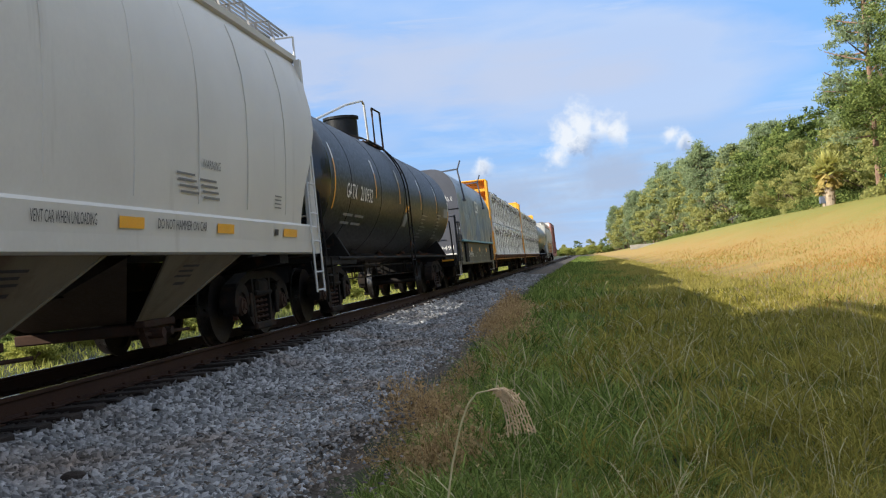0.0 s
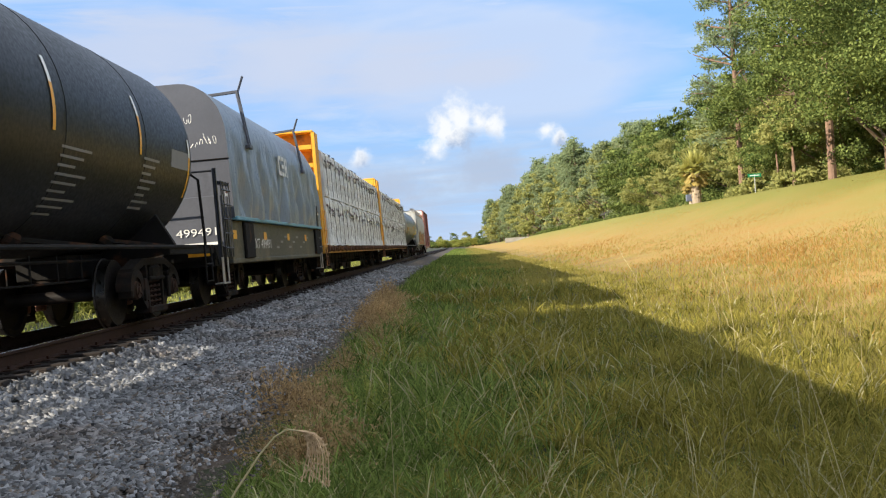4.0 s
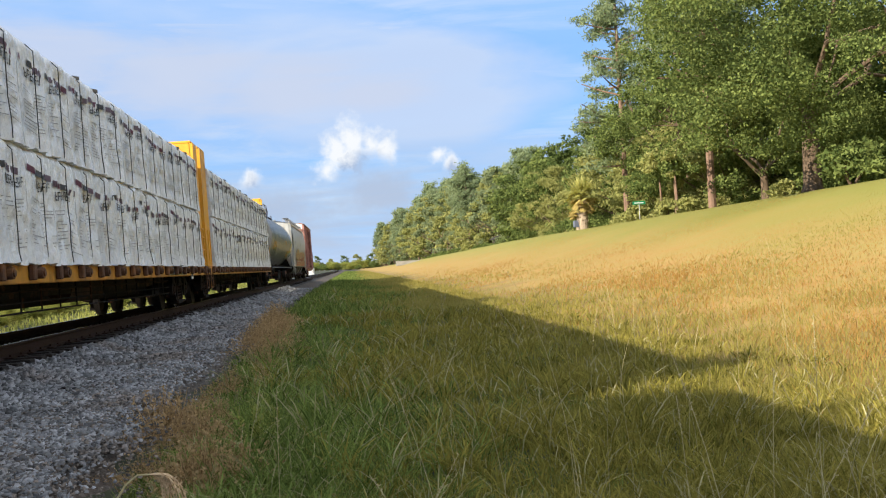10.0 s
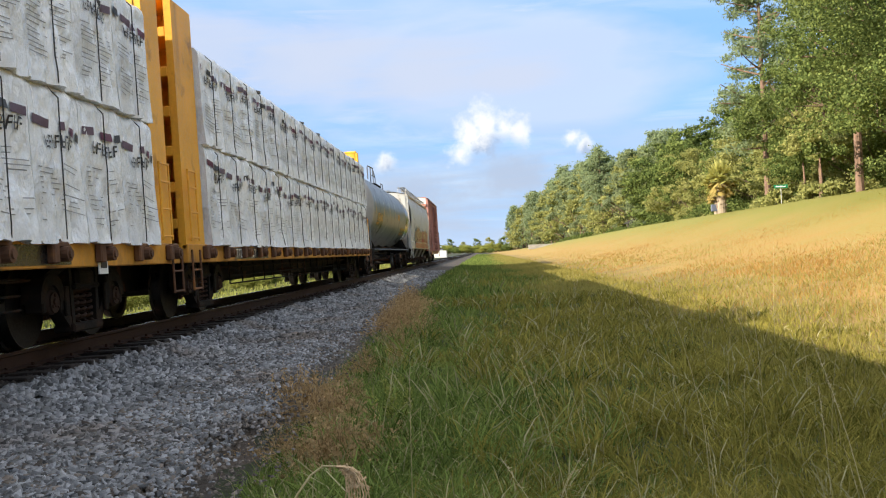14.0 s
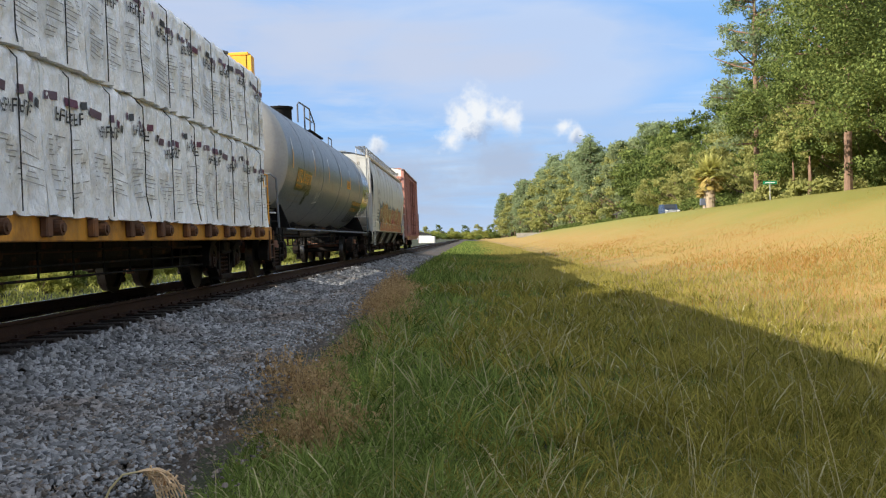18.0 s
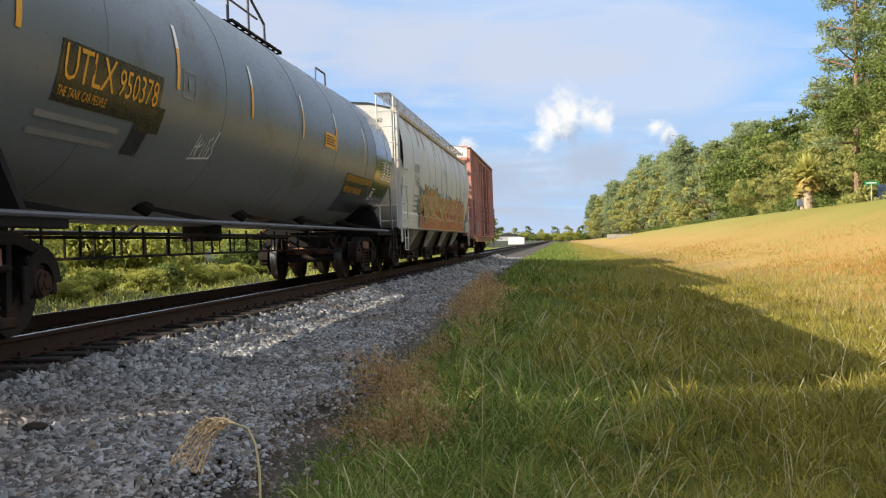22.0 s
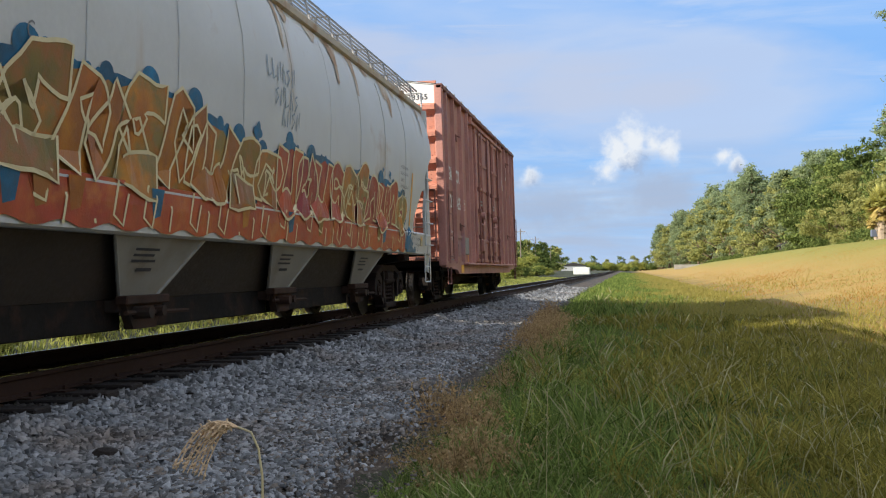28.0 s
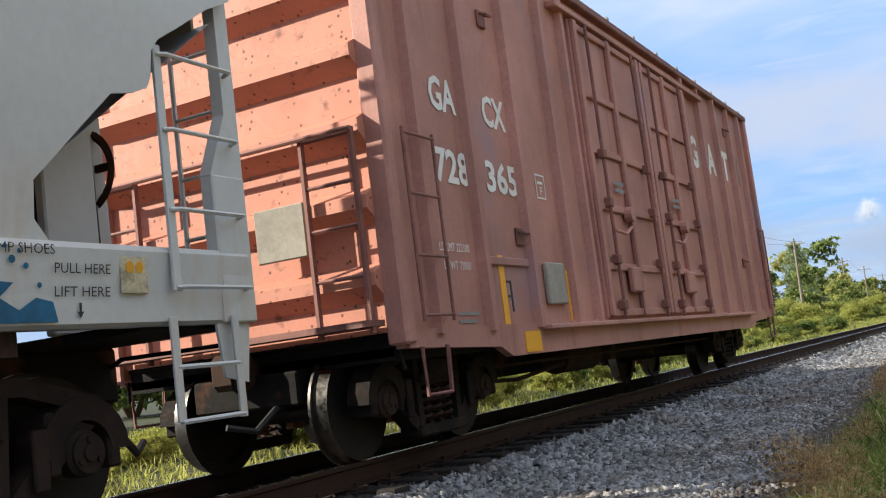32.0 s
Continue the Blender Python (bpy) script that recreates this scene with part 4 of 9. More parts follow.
words("lettering", "HF COMP SHOES", 0.05, 0.55, on_side(H2, 131.0, 1.46), ink_dark, hop2)
bars("reflector", [(0, 0, 0.09, 1.0)], on_side(H2, 131.02, 1.62), reflector, hop2)
part("defect_card", Form().box(1.556, 1.572, 131.985 - H2, 132.175 - H2, 1.27, 1.47, 0.004), card_tan, hop2, "worn tan card holder with four yellow patches")


BUBBLE = [
    [(-0.30, 0.0), (-0.38, 0.5), (-0.15, 0.95), (0.12, 1.0), (0.30, 0.55), (0.34, 0.0)],
    [(0.34, 0.9), (-0.10, 1.0), (-0.36, 0.7), (-0.05, 0.52), (0.33, 0.36), (0.10, 0.05), (-0.36, 0.12)],
    [(-0.36, 0.95), (-0.36, 0.15), (0.0, 0.0), (0.34, 0.15), (0.36, 1.0)],
    [(-0.34, 0.0), (-0.32, 1.0), (0.30, 0.85), (0.22, 0.52), (-0.2, 0.5), (0.36, 0.0)],
    [(0.05, 0.98), (0.34, 0.75), (0.30, 0.2), (0.0, 0.02), (-0.32, 0.25), (-0.30, 0.75), (0.0, 0.95)]]
ANGULAR = [
    [(-0.40, 0.0), (-0.20, 0.95), (-0.05, 1.0), (0.02, 0.3), (0.30, 0.98), (0.36, 0.0)],
    [(-0.36, 0.0), (-0.28, 1.0), (0.05, 0.35), (0.24, 1.0), (0.20, 0.4), (0.40, 0.0)],
    [(0.34, 0.95), (-0.20, 0.98), (-0.34, 0.5), (-0.10, 0.42), (-0.36, 0.06), (0.38, 0.0)],
    [(-0.32, 1.0), (-0.36, 0.1), (0.02, 0.02), (0.28, 0.2), (0.36, 1.0)],
    [(-0.40, 0.0), (-0.30, 1.0), (0.0, 0.62), (0.05, 0.1), (0.20, 0.6), (0.36, 0.9)]]


def ribbon(path, width, place):
    """A flat sprayed line of even width along a path on the side."""
    left, right = [], []
    for j, (u, v) in enumerate(path):
        p, q = path[max(j - 1, 0)], path[min(j + 1, len(path) - 1)]
        du, dv = q[0] - p[0], q[1] - p[1]
        m = math.hypot(du, dv) or 1
        left.append(place(u - dv / m * width, v + du / m * width))
        right.append(place(u + dv / m * width, v - du / m * width))
    return Form().grid([left, right])


def graffiti(owner, s0, a, b, fills, seed, tall, shapes, count):
    """Sprayed letters on the lower side: blue cloud behind, filled bodies, cream outlines, drips on the sill."""
    rng = random.Random(seed)
    w = (b - a) / count
    heights = [tall * (0.84 + 0.22 * rng.random()) * (0.8 if i in (0, count - 1) else 1) for i in range(count)]
    n = 240

    def crest(t):
        return float(np.interp(t, [(i + 0.5) / count for i in range(count)], heights))

    def at(lift):
        def place(u, v):
            p = on_side(s0, u, 1.545)(0, max(-0.42, v))
            return (p[0] + lift, p[1], p[2])
        return place

    def sheet(name, extra, material, lift, label):
        rows = []
        for k in np.linspace(0, 1, 7):
            rows.append([at(lift)(a - extra + (b - a + 2 * extra) * i / n, k * (crest(i / n) + extra * (0.5 + 2.2 * abs(noise.noise((i * 0.07, seed, 0.3))))) * (0.35 + 0.65 * min(1, min(i, n - i) / 14))) for i in range(n + 1)])
        part(name, Form().grid(rows), material, owner, label)

    sheet("graffiti_cloud", 0.03, graf_blue, 0.0, "blue sprayed cloud behind the letters")
    u = a + 0.1
    while u < b:
        size, top = rng.choice((0.04, 0.06, 0.09, 0.13)) * rng.uniform(0.8, 1.2), crest((u - a) / (b - a))
        ring = [(u + size * math.cos(2 * math.pi * i / 18) * 1.25, top + size * (0.25 + math.sin(2 * math.pi * i / 18))) for i in range(18)]
        part("graffiti_puff", Form().add([at(-0.002)(*p) for p in ring], [tuple(range(18))]), graf_blue, owner)
        u += rng.uniform(0.10, 1.0)
    sheet("graffiti_fill", -0.06, fills[0], 0.003, "sprayed colour between the letters")
    for i in range(count):
        c, h = a + w * (i + 0.5), heights[i]
        strokes = shapes[(i * 3 + seed + rng.randrange(2)) % len(shapes)]
        tilt = 0.30 if shapes is ANGULAR else 0.12
        lift = 0.005 + 0.0015 * (i % 3)
        fine = []
        for j in range(len(strokes) - 1):
            p0, p1 = strokes[max(j - 1, 0)], strokes[j]
            p2, p3 = strokes[j + 1], strokes[min(j + 2, len(strokes) - 1)]
            for t in (0, 0.25, 0.5, 0.75):
                if shapes is ANGULAR:
                    fine.append((p1[0] + (p2[0] - p1[0]) * t, p1[1] + (p2[1] - p1[1]) * t))
                else:
                    fine.append(tuple(0.5 * ((2 * p1[k]) + (p2[k] - p0[k]) * t + (2 * p0[k] - 5 * p1[k] + 4 * p2[k] - p3[k]) * t * t + (3 * p1[k] - p0[k] - 3 * p2[k] + p3[k]) * t ** 3) for k in (0, 1)))
        fine.append(strokes[-1])
        pts = [(c + u * w * 1.12 + tilt * (v - 0.5) * 0.6, 0.05 + v * (h - 0.12)) for u, v in fine]
        body_l, body_r = [], []
        for j, (u, v) in enumerate(pts):
            p, q = pts[max(j - 1, 0)], pts[min(j + 1, len(pts) - 1)]
            du, dv = q[0] - p[0], q[1] - p[1]
            m = math.hypot(du, dv) or 1
            r = (0.165 if shapes is ANGULAR else 0.15) + 0.04 * math.sin(j * 0.9 + i)
            body_l.append((u - dv / m * r, v + du / m * r))
            body_r.append((u + dv / m * r, v - du / m * r))
        part("graffiti_letter", Form().grid([[at(lift)(*p) for p in body_l], [at(lift)(*p) for p in body_r]]), fills[1 + (i + rng.randrange(2)) % (len(fills) - 1)], owner)
        loop = body_l + body_r[::-1] + [body_l[0]]
        part("graffiti_outline", ribbon(loop, 0.017, at(lift + 0.003)), graf_cream, owner)
    # paint and lines running over the sill
    edge = [a + (b - a) * i / 60 for i in range(61)]
    part("graffiti_sill_paint", Form().grid([[at(0.0)(u, -0.40 + 0.03 * math.sin(u * 9)) for u in edge], [at(0.0)(u, -0.2) for u in edge], [at(0.0)(u, -0.01) for u in edge]]), graf_red, owner, "red and orange sprayed paint on the sill")
    u = a + 0.15
    while u < b - 0.2:
        shape = rng.choice(([(0, 0), (0.05, -0.2), (0.02, -0.4)], [(0, 0), (0.10, -0.22), (0.24, -0.25), (0.30, -0.02)], [(0, -0.02), (-0.06, -0.3), (0.10, -0.38), (0.16, -0.12)], [(0, 0), (0.02, -0.38)]))
        if rng.random() < 0.45:
            part("graffiti_sill_patch", Form().grid([[at(0.003)(u + 0.05, -0.04), at(0.003)(u + 0.12, -0.30)], [at(0.003)(u + 0.30, -0.04), at(0.003)(u + 0.26, -0.27)]]), rng.choice((graf_blue, graf_olive, fills[1])), owner)
        part("graffiti_line", ribbon([(u + p, q) for p, q in shape], 0.016, at(0.006)), graf_cream, owner)
        u += rng.uniform(0.28, 0.52)


graffiti(hop2, H2, 117.35, 122.9, (graf_orange, graf_amber, graf_orange, graf_olive, graf_amber, graf_orange), 3, 0.84, ANGULAR, 7)
graffiti(hop2, H2, 122.88, 130.55, (graf_maroon, graf_red, graf_orange, graf_red, graf_maroon, graf_red), 8, 0.76, BUBBLE, 11)
def blob(s, z, size, seed):
    """An uneven round splash of paint with lobes."""
    rng = random.Random(seed)
    lobes = [(rng.randrange(3, 8), rng.uniform(0.08, 0.2), rng.random() * 6.28) for _ in range(3)]
    ring = []
    for i in range(40):
        t = 2 * math.pi * i / 40
        r = size * (1 + sum(k * math.sin(n * t + p) for n, k, p in lobes))
        ring.append(on_side(H2, s, 1.13)(r * math.cos(t) * 1.2, max(0.0, z - 1.13 + r * math.sin(t))))
    part("graffiti_splash", Form().add([on_side(H2, s, z)(0, 0)] + ring, [(0, 1 + i, 1 + (i + 1) % 40) for i in range(40)]), graf_blue, hop2, "blue splash of spray paint")


for i, (u, z, r) in enumerate(((130.85, 1.34, 0.22), (130.56, 1.76, 0.13), (130.5, 1.98, 0.15), (130.22, 2.1, 0.14), (117.1, 1.35, 0.2), (117.05, 1.8, 0.22), (117.3, 2.2, 0.16), (122.85, 2.0, 0.2), (122.8, 2.32, 0.1), (129.2, 2.42, 0.06), (128.7, 2.46, 0.04))):
    blob(u, z, r, i)
splash = [(130.74, 1.13), (130.72, 1.46), (130.85, 1.45), (130.96, 1.33), (131.03, 1.44), (131.10, 1.36), (131.20, 1.45), (131.17, 1.33), (131.31, 1.32), (131.23, 1.25), (131.34, 1.19), (131.44, 1.25), (131.54, 1.23), (131.57, 1.13)]
part("graffiti_splash", Form().add([on_side(H2, u, v)(0, 0) for u, v in splash], [tuple(range(len(splash)))]), graf_blue, hop2, "pointed blue splash of spray paint on the sill")
for u, v, r in ((131.30, 1.43, 0.02), (131.34, 1.47, 0.012), (131.38, 1.40, 0.016), (131.46, 1.31, 0.014), (131.26, 1.49, 0.012)):
    part("graffiti_drop", Form().add([on_side(H2, u + r * math.cos(q), v + r * math.sin(q))(0, 0) for q in [i * 0.7854 for i in range(8)]], [tuple(range(8))]), graf_blue, hop2)
for u, v in ((132.045, 1.33), (132.115, 1.33), (132.045, 1.41), (132.115, 1.41)):
    part("card_patch", Form().add([on_side(H2, u + 0.03 * math.cos(q), v + 0.034 * math.sin(q))(0.0, 0.0) for q in [i * 0.7854 for i in range(8)]], [tuple(range(8))]), reflector, hop2)
part("arrow_mark", Form().add([on_side(H2, 131.71 + a, 1.15 + u)(0, 0) for a, u in ((-0.008, 0.02), (0.008, 0.02), (0.008, 0.075), (-0.008, 0.075))], [(0, 1, 2, 3)]).add([on_side(H2, 131.71 + a, 1.15 + u)(0, 0) for a, u in ((-0.022, 0.03), (0.0, -0.005), (0.022, 0.03))], [(0, 1, 2)]), ink_dark, hop2)
stain_rng = random.Random(12)
for i in range(22):
    y0, deep, wide = 115.2 + 17.2 * (i + stain_rng.random()) / 22, stain_rng.choice((0.12, 0.2, 0.35, 0.6)), stain_rng.uniform(0.08, 0.26)
    left, right = [], []
    for j in range(8):
        t = j / 7
        half = wide * (1 - 0.75 * t) * (1 + 0.3 * math.sin(5 * t + i))
        left.append(on_side(H2, y0, 4.06)(-half, -deep * t))
        right.append(on_side(H2, y0, 4.06)(half, -deep * t))
    part("rust_streak", Form().grid([left, right]), rust_stain, hop2, "rust streak running down from the eave")
tag_grey = surface("grey_blue_spray", (0.20, 0.25, 0.29), 0.5)
tag_rng = random.Random(5)
for row, z0 in enumerate((3.0, 2.72, 2.5)):
    for i in range(6 - row):
        u = 123.1 + 0.17 * i + 0.25 * row
        shape = tag_rng.choice(([(0, 0), (0.03, 0.2), (0.10, 0.05), (0.12, 0.24)], [(0.1, 0.2), (0, 0.16), (0.1, 0.1), (0, 0.0)], [(0, 0.24), (0.02, 0), (0.12, 0.05)], [(0, 0), (0.05, 0.26), (0.10, 0)]))
        part("tag_stroke", ribbon([(u + p, q) for p, q in shape], 0.014, lambda a, v, z0=z0: on_side(H2, a, z0)(0, v)), tag_grey, hop2)


# ---- tank cars ----
def tank(s0, s1, heads, R, zc, shell, end_paint, label, seams, ladder_s, dome_s, bogies, hoop_label, far_paint=None):
    """s0, s1: the striker faces; heads: where the round ends reach."""
    ob = car("tank_car", label, s0)
    L = s1 - s0
    a, b = heads[0] - s0, heads[1] - s0
    hd = 0.52
    body = [(a + hd, R), (a + hd + 0.02, R)] + [(c - s0, R) for c in seams] + [(b - hd - 0.02, R), (b - hd, R)]
    rows = Form().lathe([(d, R) for d, _ in body], (0, 0, zc), (0, 1, 0), 64)
    part("tank_shell", rows, shell, ob, smooth=True)
    for y, way in ((a + hd, -1), (b - hd, 1)):
        prof = [(way * hd * math.sin(t), R * math.cos(t)) for t in np.linspace(0, math.pi / 2, 12)]
        part("tank_head", Form().lathe(prof, (0, y, zc), (0, 1, 0), 64), far_paint if far_paint and way > 0 else end_paint, ob, smooth=True)
    for c in seams:
        y = c - s0
        g = Form().lathe([(y - 0.02, R - 0.004), (y - 0.012, R + 0.006), (y + 0.012, R + 0.006), (y + 0.02, R - 0.004)], (0, 0, zc), (0, 1, 0), 64)
        part("weld_band", g, shell, ob, smooth=True)
    # outlet, stub sills, end platforms
    g = Form().cyl((0, (a + b) / 2, zc - R - 0.22), (0, (a + b) / 2, zc - R + 0.1), 0.3, 20)
    part("bottom_outlet", g, under_black, ob)
    for y0, way in ((0, 1), (L, -1)):
        g = Form().box(-0.35, 0.35, min(y0, y0 + way * 3.6), max(y0, y0 + way * 3.6), 0.70, 1.02, 0.02)
        g.box(-1.45, 1.45, min(y0, y0 + way * 1.15), max(y0, y0 + way * 1.15), 1.00, 1.06)
        for x in (-1.40, 1.40):
            g.box(x - 0.05, x + 0.05, min(y0, y0 + way * 2.6), max(y0, y0 + way * 2.6), 0.92, 1.06, 0.01)
        part("end_platform", g, under_black, ob)
        yb = y0 + way * (abs(bogies[0] - s0))
        for k in (1, -1):
            g = Form()
            g.prism([(k * 0.35, 0.75), (k * 1.42, 0.98), (k * 1.42, 1.08), (k * 1.18, zc - 0.98), (k * 0.7, zc - R + 0.12), (k * 0.35, zc - R + 0.1)], yb - 0.05, yb + 0.05)
            part("saddle", g, under_black, ob)
        for k in (1, -1):
            yh = y0 + way * 0.45
            g = Form().tube([(k * 0.55, yh, 1.06), (k * 0.55, yh, 2.20), (k * 1.28, yh, 2.22), (k * 1.40, yh, 2.12), (k * 1.43, yh, 1.06)], 0.024, 8)
            part("end_handrail", g, under_black if shell is tank_black else tank_grey, ob)
            g = Form()
            for yy in (y0 + way * 0.25, y0 + way * 0.65):
                g.tube([(k * 1.46, yy, 0.45), (k * 1.46, yy, 1.05)], 0.016, 6)
            rungs(g, k * 1.46, k * 1.46, y0 + way * 0.25, y0 + way * 0.65, (0.47, 0.75))
            part("sill_step", g, under_black, ob)
        coupler(ob, y0 + way * 0.05, -way)
    for k in (1, -1):
        g = Form().tube([(k * 1.45, 1.2, 1.03), (k * 1.45, L - 1.2, 1.03)], 0.028, 8)
        part("side_rail", g, under_black if shell is tank_black else coil_grey, ob)
        n = 5
        for i in range(n):
            g = Form()
            y = a + 2.2 + (b - a - 4.4) * i / (n - 1)
            g.beam((k * 1.43, y + 0.5, 1.03), (k * 0.74, y - 0.5, zc - math.sqrt(R * R - 0.74 ** 2) - 0.02), 0.05, 0.05)
            g.cyl((k * 0.80, y - 0.42, zc - math.sqrt(R * R - 0.74 ** 2) - 0.06), (k * 0.70, y - 0.56, zc - math.sqrt(R * R - 0.74 ** 2) + 0.02), 0.09, 8)
            part("rail_strut", g, under_black, ob)
    # brake gear on the platform at the head of the car
    g = Form().box(0.55, 1.2, 0.35, 0.8, 1.06, 1.30, 0.03)
    for i in range(6):
        g.lathe([(0, 0.09), (0.03, 0.13), (0.06, 0.09)], (1.1, 0.62, 1.28 + 0.06 * i), (0, 0, 1), 12)
    g.tube([(0.2, 0.3, 1.3), (0.9, 0.5, 1.5), (1.35, 0.9, 1.48)], 0.02, 6)
    g.tube([(0.2, 0.5, 1.2), (0.7, 0.9, 1.25), (1.35, 1.1, 1.2)], 0.02, 6)
    part("brake_gear", g, under_black, ob)
    for z, w in ((1.34, 1.3), (1.42, 1.2), (1.52, 1.05)):
        part("brake_pipe", Form().tube([(-0.9, 0.30, z), (w - 0.5, 0.34, z), (w - 0.25, 0.5, z + 0.06), (w, 0.8, z + 0.05)], 0.022, 6), bright_grey if shell is tank_grey else under_black, ob)
    # piping and grating below the belly
    g = Form()
    for x in (-0.45, 0.55):
        g.tube([(x, 3.0, 0.92), (x, L - 3.0, 0.92)], 0.022, 6)
        g.tube([(x, 3.0, 0.66), (x, L - 3.0, 0.66)], 0.016, 6)
        y = 3.0
        while y < L - 3:
            g.tube([(x, y, 0.66), (x, y, 1.0)], 0.016, 5)
            y += 0.82
    part("under_piping", g, under_black, ob)
    # dome, platform and its rails
    y, top = dome_s - s0, zc + R
    dark = shell is tank_black
    rd, hd_ = (0.40, 0.62) if dark else (0.36, 0.52)
    g = Form().lathe([(-0.2, rd), (hd_ - 0.06, rd), (hd_ - 0.06, rd + 0.04), (hd_, rd + 0.04), (hd_, rd - 0.02), (hd_ + 0.06, 0.0)], (0, y, top), (0, 0, 1), 28)
    part("dome", g, shell if dark else under_black, ob, smooth=True)
    y0, y1 = (y - 1.1, y + 0.8) if dark else (y + 0.2, y + 2.9)
    g = Form()
    for x in (-0.72, -0.6, 0.6, 0.72, 0.84, -0.84):
        g.beam((x, y0, top - 0.16), (x, y1, top - 0.16), 0.05, 0.03)
    for i in range(9):
        yy = y0 + (y1 - y0) * i / 8
        g.beam((-0.86, yy, top - 0.18), (0.86, yy, top - 0.18), 0.04, 0.03)
    part("dome_platform", g, under_black, ob)
    for k in (1, -1):
        x = k * 0.86
        if dark:
            g = Form().tube([(x, y - 6.0, top - 0.30), (x, y - 3.2, top + 0.38), (x, y - 1.45, top + 0.72), (x, y - 1.25, top + 0.66), (x, y - 1.12, top - 0.15)], 0.026, 8)
            part("platform_rail", g, bright_grey if k > 0 else under_black, ob)
            part("platform_rail", Form().tube([(x, y - 0.36, top - 0.15), (x, y - 0.36, top + 0.70), (x, y + 0.62, top + 0.72), (x, y + 0.66, top - 0.2)], 0.026, 8), under_black, ob)
        else:
            x = k * 0.62
            g = Form().tube([(x, y - 0.5, top + 0.0), (x, y - 0.5, top + 0.52), (x, y - 0.2, top + 0.62), (x, y + 1.7, top + 0.66), (x, y + 2.7, top + 0.30), (x, y + 2.75, top - 0.15)], 0.024, 8)
            for d, h in ((0.75, 0.64), (1.8, 0.62)):
                g.tube([(x, y + d, top - 0.15), (x, y + d, top + h)], 0.024, 8)
            g.tube([(x, y + 0.75, top + 0.3), (x, y + 2.3, top + 0.3)], 0.018, 6)
            part("platform_rail", g, coil_grey, ob)
    g = Form()
    yl = ladder_s - s0
    for d in (-0.22, 0.22):
        pts = [((R + 0.09) * math.sin(t), yl + d, zc + (R + 0.09) * math.cos(t)) for t in np.linspace(0.25, 1.57, 9)] + [(R + 0.09, yl + d, 0.55)]
        g.tube(pts, 0.018, 6)
    for t in np.linspace(0.45, 1.5, 5):
        g.tube([((R + 0.09) * math.sin(t), yl + d, zc + (R + 0.09) * math.cos(t)) for d in (-0.22, 0.22)], 0.014, 6)
    rungs(g, R + 0.09, R + 0.09, yl - 0.22, yl + 0.22, (0.6, 0.95, 1.3, 1.7, 2.1))
    if hoop_label != "none":
        part("side_ladder", g, under_black, ob)
    for c in bogies:
        bogie(ob, c - s0, PINK_BOGIE if shell is tank_grey else BLACK_BOGIE)
    return ob


def on_tank(s0, R, zc, s, z):
    """Maps (along, up along the curve) onto the near flank of a tank."""
    t0 = math.asin((z - zc) / R)
    return lambda a, u: ((R + 0.008) * math.cos(t0 + u / R), s - s0 + a, zc + (R + 0.008) * math.sin(t0 + u / R))


def flank(name, owner, s0, R, zc, sa, sb, z0, z1, material, lift=0.006, lean=0.0, label=""):
    """A painted or stuck-on panel that follows the curve of the flank."""
    rows = []
    for i in range(9):
        t0 = math.asin((z0 + (z1 - z0) * i / 8 - zc) / R)
        rows.append([((R + lift) * math.cos(t0), sa - s0 + lean * i / 8 + (sb - sa) * j / 4, zc + (R + lift) * math.sin(t0)) for j in range(5)])
    return part(name, Form().grid(rows), material, owner, label, smooth=True)


T1, R1, Z1 = 15.9, 1.49, 2.50
tank1 = tank(T1, 33.2, (16.5, 32.6), R1, Z1, tank_black, tank_gloss, "gloss black tank car with white stencils and yellow reflector strips", (18.6, 21.4, 24.2, 27.0, 29.8), 24.1, 24.83, (18.1, 31.0), "side")
words("lettering", "GATX", 0.27, 0.84, on_tank(T1, R1, Z1, 18.2, 2.13), ink_white, tank1)
words("lettering", "210932", 0.27, 1.12, on_tank(T1, R1, Z1, 19.35, 2.13), ink_white, tank1)
bars("lettering", [(0, 0, 0.75, 0.05), (0.95, 0, 0.75, 0.05), (0, -0.16, 0.65, 0.05), (0.85, -0.16, 0.8, 0.05)], on_tank(T1, R1, Z1, 18.25, 1.82), ink_dim, tank1)
bars("lettering", [(0, -0.1 * i, 0.9 - 0.2 * (i % 3), 0.03) for i in range(9)], on_tank(T1, R1, Z1, 26.9, 2.1), ink_dim, tank1)
bars("lettering", [(0, -0.1 * i, 0.7 - 0.15 * (i % 3), 0.035) for i in range(8)], on_tank(T1, R1, Z1, 29.7, 2.2), ink_dim, tank1)
bars("lettering", [(0, 0, 0.9, 0.26)], on_tank(T1, R1, Z1, 31.0, 2.2), ink_dim, tank1)
for c, top, low in ((17.25, 2.75, 0.85), (20.75, 2.75, 0.5), (23.5, 2.75, 0.5), (26.6, 2.75, 0.5), (29.5, 2.75, 0.5), (31.9, 2.4, 0.6)):
    flank("reflector", tank1, T1, R1, Z1, c, c + 0.08, top - low, top, reflector, 0.009)
    flank("white_tape", tank1, T1, R1, Z1, c, c + 0.08, top, top + 0.28, white_tape, 0.009)
flank("placard", tank1, T1, R1, Z1, 24.35, 24.8, 2.1, 2.26, ink_yellow, 0.009)
flank("placard", tank1, T1, R1, Z1, 24.35, 24.8, 1.78, 2.06, ink_dim, 0.009)
# round head by the platform carries a strip too
T2, R2, Z2 = 93.7, 1.59, 2.66
